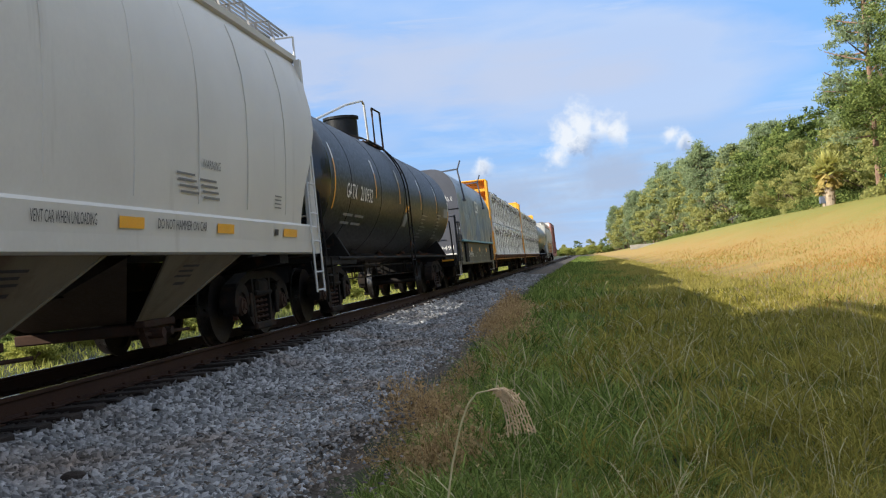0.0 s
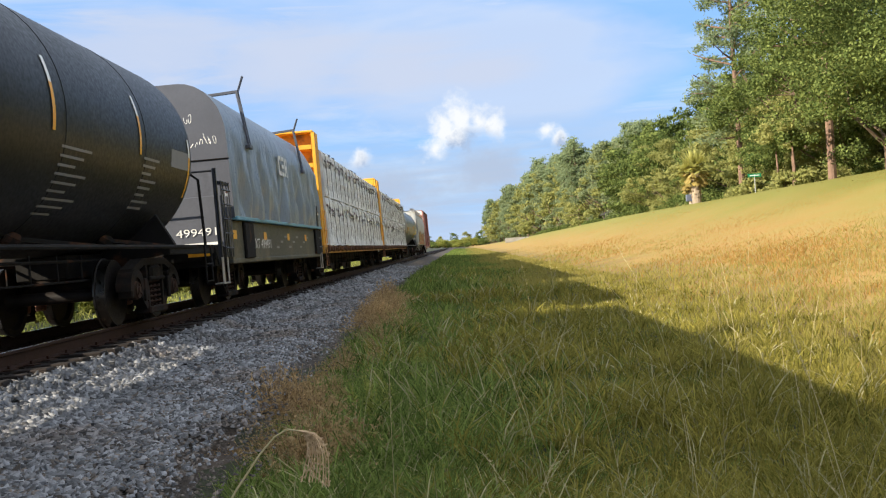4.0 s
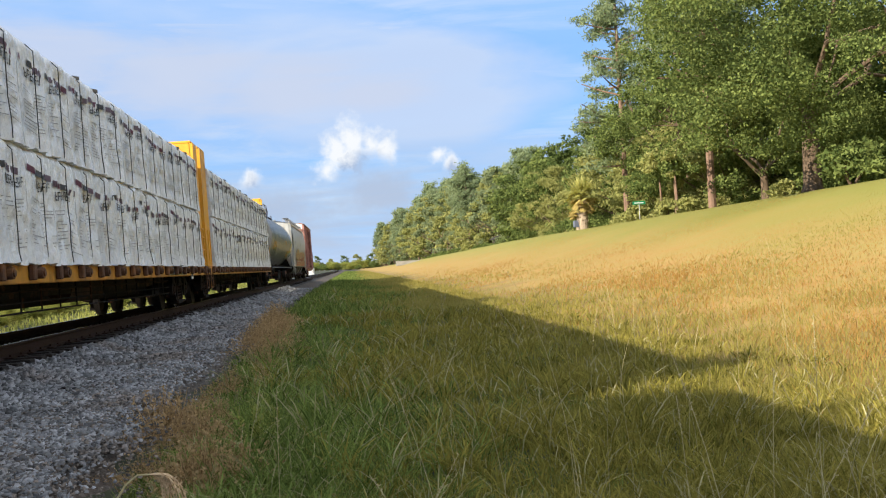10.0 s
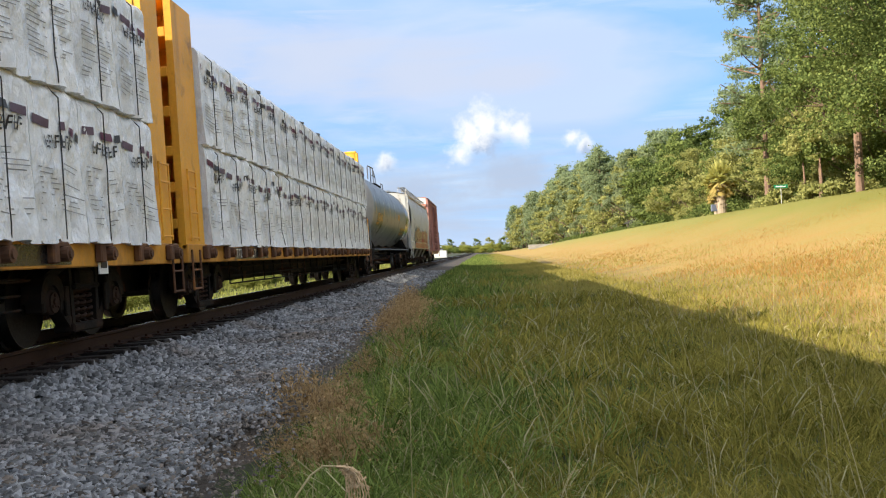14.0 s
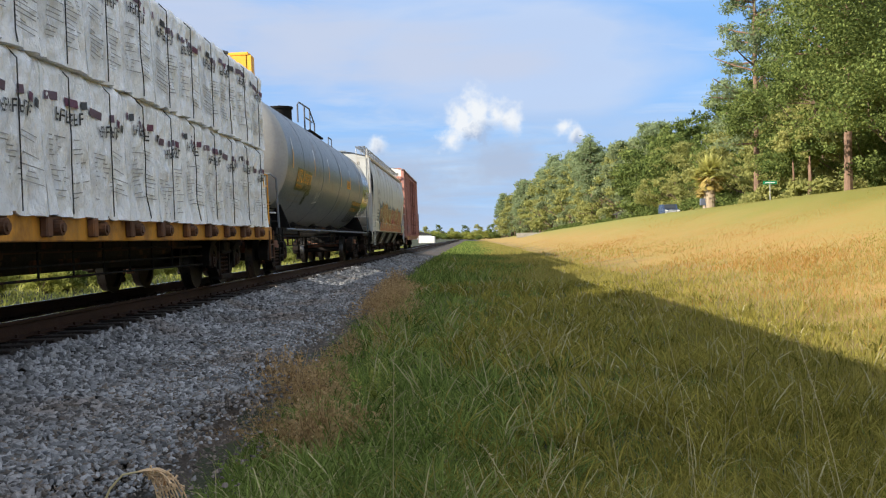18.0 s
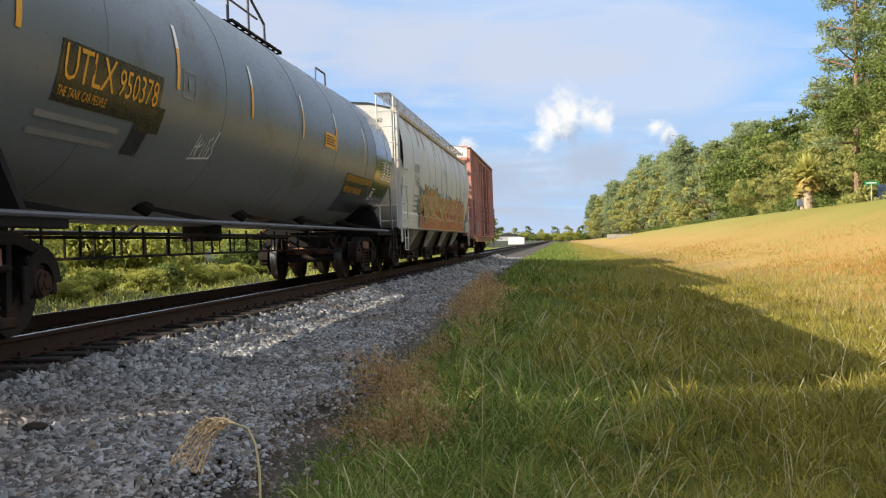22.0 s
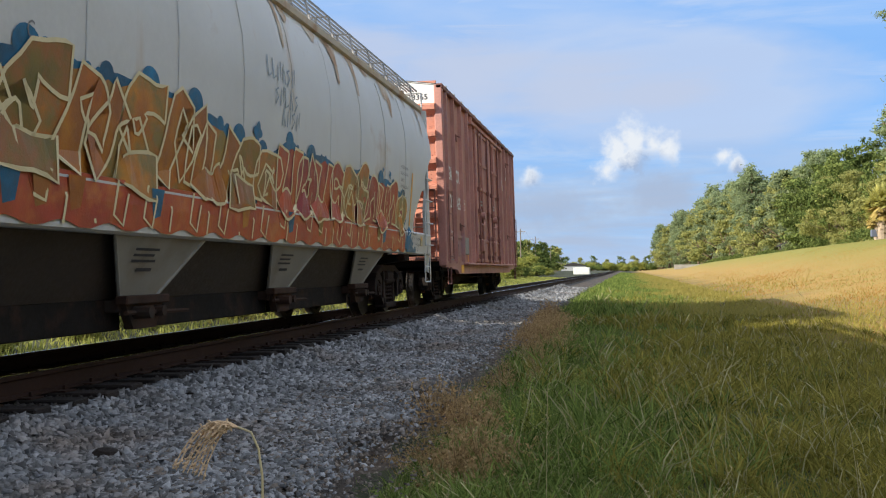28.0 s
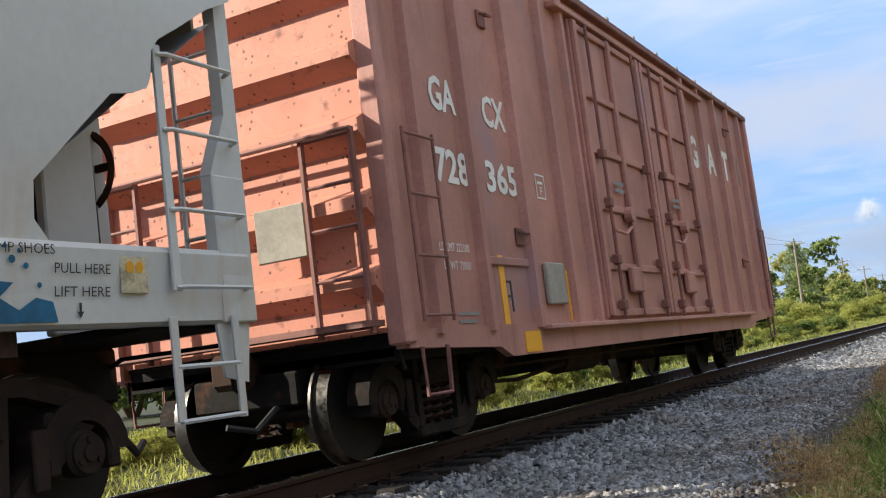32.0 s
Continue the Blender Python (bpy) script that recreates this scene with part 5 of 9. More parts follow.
tank2 = tank(T2, 113.6, (94.2, 113.0), R2, Z2, tank_grey, tank_end_grey, "weathered grey tank car with black and yellow stencil panel", (96.9, 100.2, 103.75, 106.4, 109.4), 103.6, 102.6, (95.6, 111.4), "none", tank_gloss)


part("top_grab_rail", Form().tube([(0.45, 109.7 - T2, 4.2), (0.45, 109.75 - T2, 4.55), (0.45, 110.6 - T2, 4.55), (0.45, 110.65 - T2, 4.2)], 0.022, 8), coil_grey, tank2)


def proud(place, d=0.004):
    def there(a, u):
        x, y, z = place(a, u)
        return (x + d, y, z)
    return there


words("lettering", "UTLX", 0.30, 0.98, proud(on_tank(T2, R2, Z2, 96.12, 2.16)), ink_yellow, tank2)
words("lettering", "950378", 0.26, 0.92, proud(on_tank(T2, R2, Z2, 97.18, 2.16)), ink_yellow, tank2)
words("lettering", "THE TANK CAR PEOPLE", 0.085, 0.92, proud(on_tank(T2, R2, Z2, 96.1, 2.03)), ink_yellow, tank2)
bars("lettering", [(0, 0, 1.6, 0.06), (0, -0.16, 1.6, 0.06)], on_tank(T2, R2, Z2, 95.9, 1.84), ink_dim, tank2)
bars("stencil_panel", [(0, 0, 0.62, 0.28), (0, -0.28, 0.38, 0.28)], on_tank(T2, R2, Z2, 97.75, 1.92), panel_black, tank2)
yellow_sign = flank("placard", tank2, T2, R2, Z2, 105.45, 106.25, 2.43, 2.68, ink_yellow, 0.009)
bars("lettering", [(0.06, 0.03 + 0.045 * i, 0.66 - 0.1 * (i % 2), 0.02) for i in range(4)], lambda a, u: ((R2 + 0.014) * math.cos(math.asin((2.45 + u - Z2) / R2)), 105.45 - T2 + a, 2.45 + u), ink_dark, yellow_sign)
for za, zb, ya, yb in ((2.36, 2.385, 98.75, 99.15), (2.64, 2.665, 98.75, 99.15), (2.36, 2.665, 98.75, 98.775), (2.36, 2.665, 99.125, 99.15), (2.46, 2.56, 98.9, 98.98)):
    flank("stencil_mark", tank2, T2, R2, Z2, ya, yb, za, zb, ink_dim, 0.008)
# black painted end, and a black lettering panel reaching out of it
part("painted_end_band", Form().lathe([(110.4 - T2, R2 + 0.005), (112.49 - T2, R2 + 0.005)], (0, 0, Z2), (0, 1, 0), 64), tank_gloss, tank2, "glossy black painted end band", smooth=True)


def tank_patch(name, sa, sb, z0, z1, material, owner, lean=0.0):
    """A painted panel that follows the curve of the flank."""
    rows = []
    for i in range(9):
        t0 = math.asin((z0 + (z1 - z0) * i / 8 - Z2) / R2)
        rows.append([((R2 + 0.006) * math.cos(t0), sa - T2 + lean * i / 8 + (sb - sa) * j / 6, Z2 + (R2 + 0.006) * math.sin(t0)) for j in range(7)])
    return part(name, Form().grid(rows), material, owner, smooth=True)


tank_patch("stencil_panel", 96.05, 98.2, 1.98, 2.48, panel_black, tank2)
tank_patch("lettering_panel", 107.85, 110.42, 1.42, 2.12, panel_black, tank2, -0.2)
words("lettering", "BUTADIENES AND HYDROCARBON", 0.125, 2.5, proud(on_tank(T2, R2, Z2, 107.78, 1.98)), ink_yellow, tank2)
words("lettering", "MIXTURE STABILIZED", 0.125, 1.7, proud(on_tank(T2, R2, Z2, 107.88, 1.78)), ink_yellow, tank2)
bars("notice", [(0.0, -0.064 * i, 1.25, 0.012) for i in range(7)] + [(0.21 * i, -0.385, 0.012, 0.39) for i in range(7)] + [(0.24 + 0.42 * (i % 3), -0.05 - 0.064 * (i // 3), 0.13, 0.03) for i in range(15)], proud(on_tank(T2, R2, Z2, 111.12, 2.56), 0.012), ink_white, tank2)
bars("notice", [(0, 0, 0.34, 0.02), (0, 0.26, 0.34, 0.02), (0, 0, 0.02, 0.28), (0.32, 0, 0.02, 0.28), (0.1, 0.06, 0.05, 0.16), (0.2, 0.06, 0.05, 0.16)], proud(on_tank(T2, R2, Z2, 110.55, 1.72), 0.012), ink_white, tank2)
for c in (95.3, 98.55, 101.2, 103.9, 106.3, 109.0, 111.8):
    flank("reflector", tank2, T2, R2, Z2, c, c + 0.085, 2.42, 2.85, reflector, 0.009)
    flank("white_tape", tank2, T2, R2, Z2, c, c + 0.085, 2.85, 3.1, white_tape, 0.009)
for i, shape in enumerate(([(0, 0), (0.05, 0.28), (0.10, 0.02)], [(0.02, 0.12), (0.14, 0.14)], [(0.12, 0.0), (0.12, 0.24), (0.22, 0.18), (0.13, 0.12)], [(0.28, 0.0), (0.28, 0.22), (0.38, 0.02), (0.40, 0.26)], [(0.46, 0.02), (0.46, 0.16)], [(0.46, 0.24), (0.47, 0.28)], [(0.53, 0.0), (0.62, 0.08), (0.54, 0.16), (0.64, 0.36)], [(-0.05, -0.04), (0.6, 0.02)])):
    part("tag_stroke", ribbon(shape, 0.012, lambda a, v: proud(on_tank(T2, R2, Z2, 99.5, 1.80))(a, v)), ink_white, tank2)
g = Form().prism([(0, -0.19), (0.19, 0), (0, 0.19), (-0.19, 0)], -0.01, 0.01, "y")
sign = part("placard", g, ink_white, tank2, "white and red diamond hazard placard", at=pose(0.75, 19.35, 1.55, 0, 0, 12))
part("placard_border", Form().prism([(0, -0.16), (0.16, 0), (0, 0.16), (-0.16, 0)], -0.016, 0.016, "y"), surface("red_placard", (0.5, 0.03, 0.03), 0.5), sign)


# ---- coil car ----
C0 = 33.2
coil = car("coil_car", "slate grey coil car with a tarpaulin-like cover and olive sides", C0)


def cover_ring(y, k=0.0):
    """Half outlines of the cover from the near foot over the top to the far foot; k: depth of the folds."""
    drop = 0.55 * max(0.0, (y - 11.7) / 1.05) ** 1.6
    pts = []
    for z in np.linspace(1.55, 3.05, 14):
        fold = k * (1 - (z - 1.55) / 2.2) * (0.13 * noise.noise((1.5 * y, 0.9 * z + 0.5 * y, 3.0)) + 0.09 * noise.noise((3.4 * y - 1.2 * z, 1.3 * z, 9.0)) + 0.03 * math.sin(5.6 * y + 0.9 * math.sin(2.1 * z)))
        pts.append((1.56 + fold - 0.02 * (z - 1.55), y, float(z)))
    for t in np.linspace(0.15, math.pi / 2, 8):
        pts.append((0.72 + 0.81 * math.cos(t), y, 3.05 + (0.98 - drop) * math.sin(t)))
    return pts + [(-x, y_, z) for x, y_, z in pts[::-1]]


g = Form()
ys = np.linspace(1.35, 12.75, 130)
g.grid([cover_ring(float(y), min(1.0, (y - 1.3) * 2)) for y in ys])
cover = part("cover", g, cover_blue, coil, "slate grey rippled coil cover", smooth=True)
for y in (1.35, 12.75):
    ring = cover_ring(y, 0.0)
    part("cover_end", Form().add(ring, [tuple(range(len(ring)))]), coil_grey, coil)
g = Form().tube([(-1.55, 1.335, 2.62), (1.55, 1.335, 2.62)], 0.012, 4)
part("cover_seam", g, under_black, coil)
for k in (1, -1):
    part("cover_rail", Form().box(min(k * 1.50, k * 1.60), max(k * 1.50, k * 1.60), 1.4, 12.75, 1.50, 1.57, 0.01), rail_blue, coil, "pale blue foot rail of the cover")
    g = Form().box(min(k * 1.40, k * 1.50), max(k * 1.40, k * 1.50), 1.2, 12.3, 0.78, 1.5, 0.01)
    part("side_panel", g, coil_olive, coil, "dusty olive side panel")
    for y0, y1 in ((2.2, 3.0), (11.6, 12.5)):
        part("side_stanchion", Form().box(min(k * 1.43, k * 1.56), max(k * 1.43, k * 1.56), y0, y1, 0.80, 1.48, 0.02), under_black, coil)
    g = Form().box(min(k * 1.38, k * 1.52), max(k * 1.38, k * 1.52), 1.1, 12.5, 0.72, 0.80, 0.01)
    part("side_flange", g, coil_olive, coil)
g = Form().box(-1.38, 1.38, 0.3, 12.9, 0.70, 1.05)
part("underframe", g, under_black, coil)
for y0, way in ((0.25, 1), (13.0, -1)):
    g = Form().box(-1.42, 1.42, min(y0, y0 + way * 1.0), max(y0, y0 + way * 1.0), 0.82, 1.02)
    part("end_platform", g, under_black, coil)
    g = Form().box(-1.40, 1.40, min(y0 + way * 0.80, y0 + way * 0.9), max(y0 + way * 0.80, y0 + way * 0.9), 0.85, 1.95, 0.01)
    part("end_plate", g, coil_grey, coil)
    for k in (1, -1):
        g = Form().box(min(k * 1.47, k * 1.53), max(k * 1.47, k * 1.53), min(y0, y0 + way * 0.015), max(y0, y0 + way * 0.015), 0.85, 2.36, 0.004)
        g.box(min(k * 1.515, k * 1.53), max(k * 1.515, k * 1.53), min(y0, y0 + way * 0.07), max(y0, y0 + way * 0.07), 0.85, 2.36, 0.004)
        part("corner_post", g, coil_navy, coil)
        g = Form()
        for yy in (0.22, 0.36, 0.62, 0.80):
            g.box(min(k * 1.54, k * 1.555), max(k * 1.54, k * 1.555), min(y0 + way * yy, y0 + way * (yy + 0.05)), max(y0 + way * yy, y0 + way * (yy + 0.05)), 0.84, 2.16, 0.003)
        g.box(min(k * 1.45, k * 1.54), max(k * 1.45, k * 1.54), min(y0 + way * 0.22, y0 + way * 0.85), max(y0 + way * 0.22, y0 + way * 0.85), 2.10, 2.15, 0.004)
        ladder = part("side_ladder", g, coil_navy, coil)
        for z in (1.0, 1.25, 1.5, 1.75, 2.0):
            part("rung", Form().tube([(k * 1.56, y0 + way * 0.20, z), (k * 1.56, y0 + way * 0.86, z)], 0.014, 6), coil_navy, ladder)
        part("warning_label", Form().box(min(k * 1.557, k * 1.560), max(k * 1.557, k * 1.560), min(y0 + way * 0.5, y0 + way * 0.68), max(y0 + way * 0.5, y0 + way * 0.68), 1.9, 2.0), ink_white, coil, "small white and red warning label")
        part("label_band", Form().box(min(k * 1.560, k * 1.563), max(k * 1.560, k * 1.563), min(y0 + way * 0.51, y0 + way * 0.67), max(y0 + way * 0.51, y0 + way * 0.67), 1.955, 1.985), box_red_dark, coil)
        g = Form().tube([(k * 1.46, y0 + way * 0.05, 2.32), (k * 0.2, y0 + way * 0.05, 2.32)], 0.018, 6)
        part("end_handrail", g, coil_navy, coil)
        g = Form().box(min(k * 1.50, k * 1.515), max(k * 1.50, k * 1.515), min(y0 + way * 0.02, y0 + way * 0.16), max(y0 + way * 0.02, y0 + way * 0.16), 0.40, 0.84, 0.004)
        g.box(min(k * 1.50, k * 1.515), max(k * 1.50, k * 1.515), min(y0 + way * 0.42, y0 + way * 0.50), max(y0 + way * 0.42, y0 + way * 0.50), 0.40, 0.84, 0.004)
        g.box(min(k * 1.36, k * 1.52), max(k * 1.36, k * 1.52), min(y0 + way * 0.02, y0 + way * 0.50), max(y0 + way * 0.02, y0 + way * 0.50), 0.385, 0.41, 0.004)
        part("step_plate", g, roof_metal, coil)
    part("reflector", Form().box(0.95, 1.35, y0 - way * 0.012, y0, 0.88, 1.02), reflector, coil)
    coupler(coil, y0 - way * 0.1, -way)
words("lettering", "499491", 0.14, 0.72, lambda a, u: (0.56 + a, 1.035, 1.25 + u), ink_white, coil)
part("white_stripe", Form().box(-0.2, 1.36, 1.03, 1.045, 1.08, 1.13), ink_white, coil)
words("lettering", "CSXT 499491", 0.20, 2.15, flat_place(1.512, 36.0 - C0, 0.98), ink_white, coil)
bars("lettering", [(0.55 * i, 0.12 * (i % 3), 0.34, 0.05) for i in range(9)], flat_place(1.512, 38.8 - C0, 0.98), ink_dim, coil)
for a in (34.5, 37.4, 40.3, 43.0):
    bars("reflector", [(0, 0, 0.3, 0.16)], flat_place(1.514, a - C0, 1.16), reflector, coil)
# maker's mark on the cover as plain blocks
for bar in [(0.0, 0.0, 0.10, 0.44), (0.1, 0.36, 0.24, 0.09), (0.1, 0.0, 0.24, 0.09), (0.42, 0.36, 0.30, 0.09), (0.42, 0.18, 0.30, 0.09), (0.42, 0.0, 0.30, 0.09), (0.80, 0.0, 0.10, 0.44), (1.02, 0.0, 0.10, 0.44), (0.88, 0.17, 0.16, 0.1)]:
    bars("emblem_bar", [bar], flat_place(1.575, 39.6 - C0, 2.66), ink_white, coil)
# illegible chalk scrawl on the end of the cover, in rounded strokes
rng = random.Random(4)
for x0, z0, n, h in ((0.25, 3.28, 2, 0.2), (0.62, 3.30, 4, 0.22), (0.75, 3.10, 1, 0.12), (0.45, 2.86, 8, 0.17), (1.12, 2.9, 3, 0.2)):
    for i in range(n):
        x, tall, wide = x0 + 0.085 * i, h * (1.0 if i in (0, n - 1) else rng.uniform(0.5, 0.8)), rng.uniform(0.04, 0.07)
        turn = rng.choice((1.2, 1.7, 2.2)) * math.pi
        loop = [(x + wide * 0.5 * (1 - math.cos(turn * t)), 1.349, z0 + tall * (0.5 + 0.5 * math.cos(turn * t + 0.6 * i)) * (1 - 0.3 * t)) for t in np.linspace(0, 1, 9)]
        part("chalk_stroke", Form().tube(loop, 0.006, 4), ink_white, coil)
for s in (36.5, 43.4):
    y = s - C0
    for k in (1, -1):
        g = Form().beam((k * 1.56, y - 0.07, 3.02), (k * 1.40, y - 0.07, 4.12), 0.05, 0.04)
        g.beam((k * 1.56, y + 0.07, 3.02), (k * 1.40, y + 0.07, 4.12), 0.05, 0.04)
        g.beam((k * 1.40, y, 4.12), (k * 0.5, y - 0.05, 4.06), 0.09, 0.05)
        g.beam((k * 1.40, y, 4.08), (k * 1.52, y + 0.06, 4.42), 0.05, 0.04)
        g.box(min(k * 1.50, k * 1.60), max(k * 1.50, k * 1.60), y - 0.14, y + 0.14, 2.96, 3.04, 0.01)
        part("lifting_bracket", g, coil_grey, coil)
for c in (35.9, 44.5):
    bogie(coil, c - C0)


# ---- bulkhead flat cars with wrapped loads ----
def bulkhead_flat(s0, s1, near, far, label, far_half=1.50):
    ob = car("bulkhead_flat_car", label, s0)
    L = s1 - s0
    part("deck", Form().box(-1.45, 1.45, 0.15, L - 0.15, 0.98, 1.05), deck_rust, ob)
    for k in (1, -1):
        g = Form().box(min(k * 1.44, k * 1.52), max(k * 1.44, k * 1.52), 0.1, L - 0.1, 0.80, 1.06, 0.012)
        part("side_sill", g, sill_yellow, ob)
        y = 0.9
        while y < L - 0.6:
            g = Form().box(min(k * 1.52, k * 1.60), max(k * 1.52, k * 1.60), y - 0.07, y + 0.07, 0.84, 1.04, 0.015)
            g.cyl((k * 1.53, y + 0.2, 0.93), (k * 1.64, y + 0.2, 0.93), 0.075, 12)
            g.cyl((k * 1.64, y + 0.2, 0.93), (k * 1.66, y + 0.2, 0.93), 0.045, 10)
            g.box(min(k * 1.50, k * 1.58), max(k * 1.50, k * 1.58), y + 0.08, y + 0.34, 1.0, 1.05, 0.01)
            part("winch", g, deck_rust, ob)
            y += 1.2
        for y0, way in ((0.05, 1), (L - 0.05, -1)):
            g = Form()
            for yy in (0.1, 0.5):
                g.tube([(k * 1.56, y0 + way * yy, 0.42), (k * 1.56, y0 + way * yy, 0.98)], 0.016, 6)
            rungs(g, k * 1.56, k * 1.56, y0 + way * 0.1, y0 + way * 0.5, (0.44, 0.7))
            part("sill_step", g, deck_rust, ob)
    g = Form().box(-0.35, 0.35, 0.3, L - 0.3, 0.45, 0.98)
    part("underframe", g, under_black, ob)
    for x in (-0.9, 0.9):
        part("side_girder", Form().prism([(2.6, 0.98), (L - 2.6, 0.98), (L - 5.5, 0.62), (5.5, 0.62)], x - 0.04, x + 0.04, "x"), under_black, ob)
    # brake rods and wires slung below the deck
    for x in (1.1, -1.1):
        g = Form()
        for z in (0.72, 0.56, 0.42):
            g.tube([(x, 4.0, z), (x, L - 4.0, z)], 0.014, 5)
        y = 4.0
        while y < L - 4:
            g.tube([(x, y, 0.42), (x, y, 0.98)], 0.014, 5)
            y += 0.95
        part("brake_rigging", g, under_black, ob)
    g = Form().cyl((0.75, L / 2 - 0.6, 0.68), (0.75, L / 2 + 0.6, 0.68), 0.2, 14)
    g.tube([(0.95, 3, 0.72), (0.95, L - 3, 0.7)], 0.02, 6)
    part("air_reservoir", g, truck_rust, ob)
    for (a, b), way in ((near, 1), (far, -1)):
        ya, yb = a - s0, b - s0
        outer, inner = (ya, yb) if way > 0 else (yb, ya)
        half = 1.50 if way > 0 else far_half
        g = Form()
        for k in (1, -1):
            g = Form().prism([(outer, 1.0), (inner, 1.0), (inner, 4.44), (outer, 4.44)], k * (half - 0.10), k * half, "x")
            part("bulkhead_post", g, yellow_paint, ob)
        g = Form().box(0.08 - half, half - 0.08, min(inner, inner - way * 0.06), max(inner, inner - way * 0.06), 1.0, 4.46)
        part("bulkhead_plate", g, yellow_paint, ob)
        for z in (1.35, 1.85, 2.35, 2.9, 3.45, 4.0):
            part("bulkhead_rib", Form().box(0.10 - half, half - 0.10, min(outer, inner), max(outer, inner), z - 0.07, z + 0.07, 0.012), yellow_paint, ob)
        part("bulkhead_cap", Form().box(0.05 - half, half - 0.05, min(outer, inner) - 0.02, max(outer, inner) + 0.02, 4.44, 4.50, 0.01), yellow_paint, ob)
        for k in (1, -1):
            g = Form()
            for yy in (outer + way * 0.12, outer + way * 0.5):
                g.tube([(k * 1.55, yy, 1.1), (k * 1.55, yy, 2.1 if yy != outer + way * 0.12 else 2.1)], 0.014, 6)
            rungs(g, k * 1.55, k * 1.55, outer + way * 0.12, outer + way * 0.5, (1.15, 1.5, 1.85, 2.08))
            part("grab_iron", g, yellow_paint, ob)
    for y0, way in ((0.1, 1), (L - 0.1, -1)):
        coupler(ob, y0, -way)
    bogie(ob, 2.35)
    bogie(ob, L - 2.35)
    return ob


flat1 = bulkhead_flat(46.6, 69.75, (46.75, 47.45), (68.75, 69.4), "yellow bulkhead flat car loaded with plastic-wrapped board packs")
flat2 = bulkhead_flat(69.95, 92.95, (70.05, 71.0), (92.25, 92.55), "rusty yellow bulkhead flat car loaded with wrapped board packs", 1.36)
for ob, a, t in ((flat1, 63.4, "TTZX"), (flat2, 72.7, "TTZX")):
    base = 46.6 if ob is flat1 else 69.95
    bars("stencil_panel", [(0, 0, 2.6, 0.19)], flat_place(1.524, a - base, 0.83), panel_black, ob)
    words("lettering", t, 0.14, 0.62, flat_place(1.528, a - base + 0.1, 0.855), ink_white, ob)
words("lettering", "857", 0.14, 0.5, flat_place(1.528, 73.75 - 69.95, 0.855), ink_white, flat2)
words("lettering", "86", 0.14, 0.34, flat_place(1.528, 74.6 - 69.95, 0.855), ink_white, flat2)
part("notice_plate", Form().box(1.52, 1.535, 66.7 - 46.6, 66.95 - 46.6, 0.72, 1.02), ink_white, flat1)
part("notice_plate", Form().box(1.53, 1.54, 66.74 - 46.6, 66.91 - 46.6, 0.78, 0.98), ink_dark, flat1)


PACK = 1.165


def ridged(y, z, seed, f):
    """Creases: sharp where the noise changes sign."""
    return 0.5 - abs(noise.noise((y * f, z * f * 0.75, seed)))


def pack_wrinkle(y, z, seed, low, high, tail):
    k = (z - low) / (high - low)
    w = 0.045 * noise.noise((y * 1.9, z * 1.3, seed)) + 0.075 * (ridged(y + 0.35 * z, z * 0.7, seed + 5, 2.4) - 0.3) + 0.05 * (ridged(y - 0.5 * z, z, seed + 9, 5.5) - 0.3)
    inner = min(1.0, max(0.15, 8 * min(y, PACK - y)))
    folds = 0.035 * (1 - k) ** 2 * math.sin(17 * y + 3 * noise.noise((y * 2, seed, 0)) + seed) * tail
    return 1.56 + (w + folds) * inner + 0.04 * (1 - k) ** 3 * tail


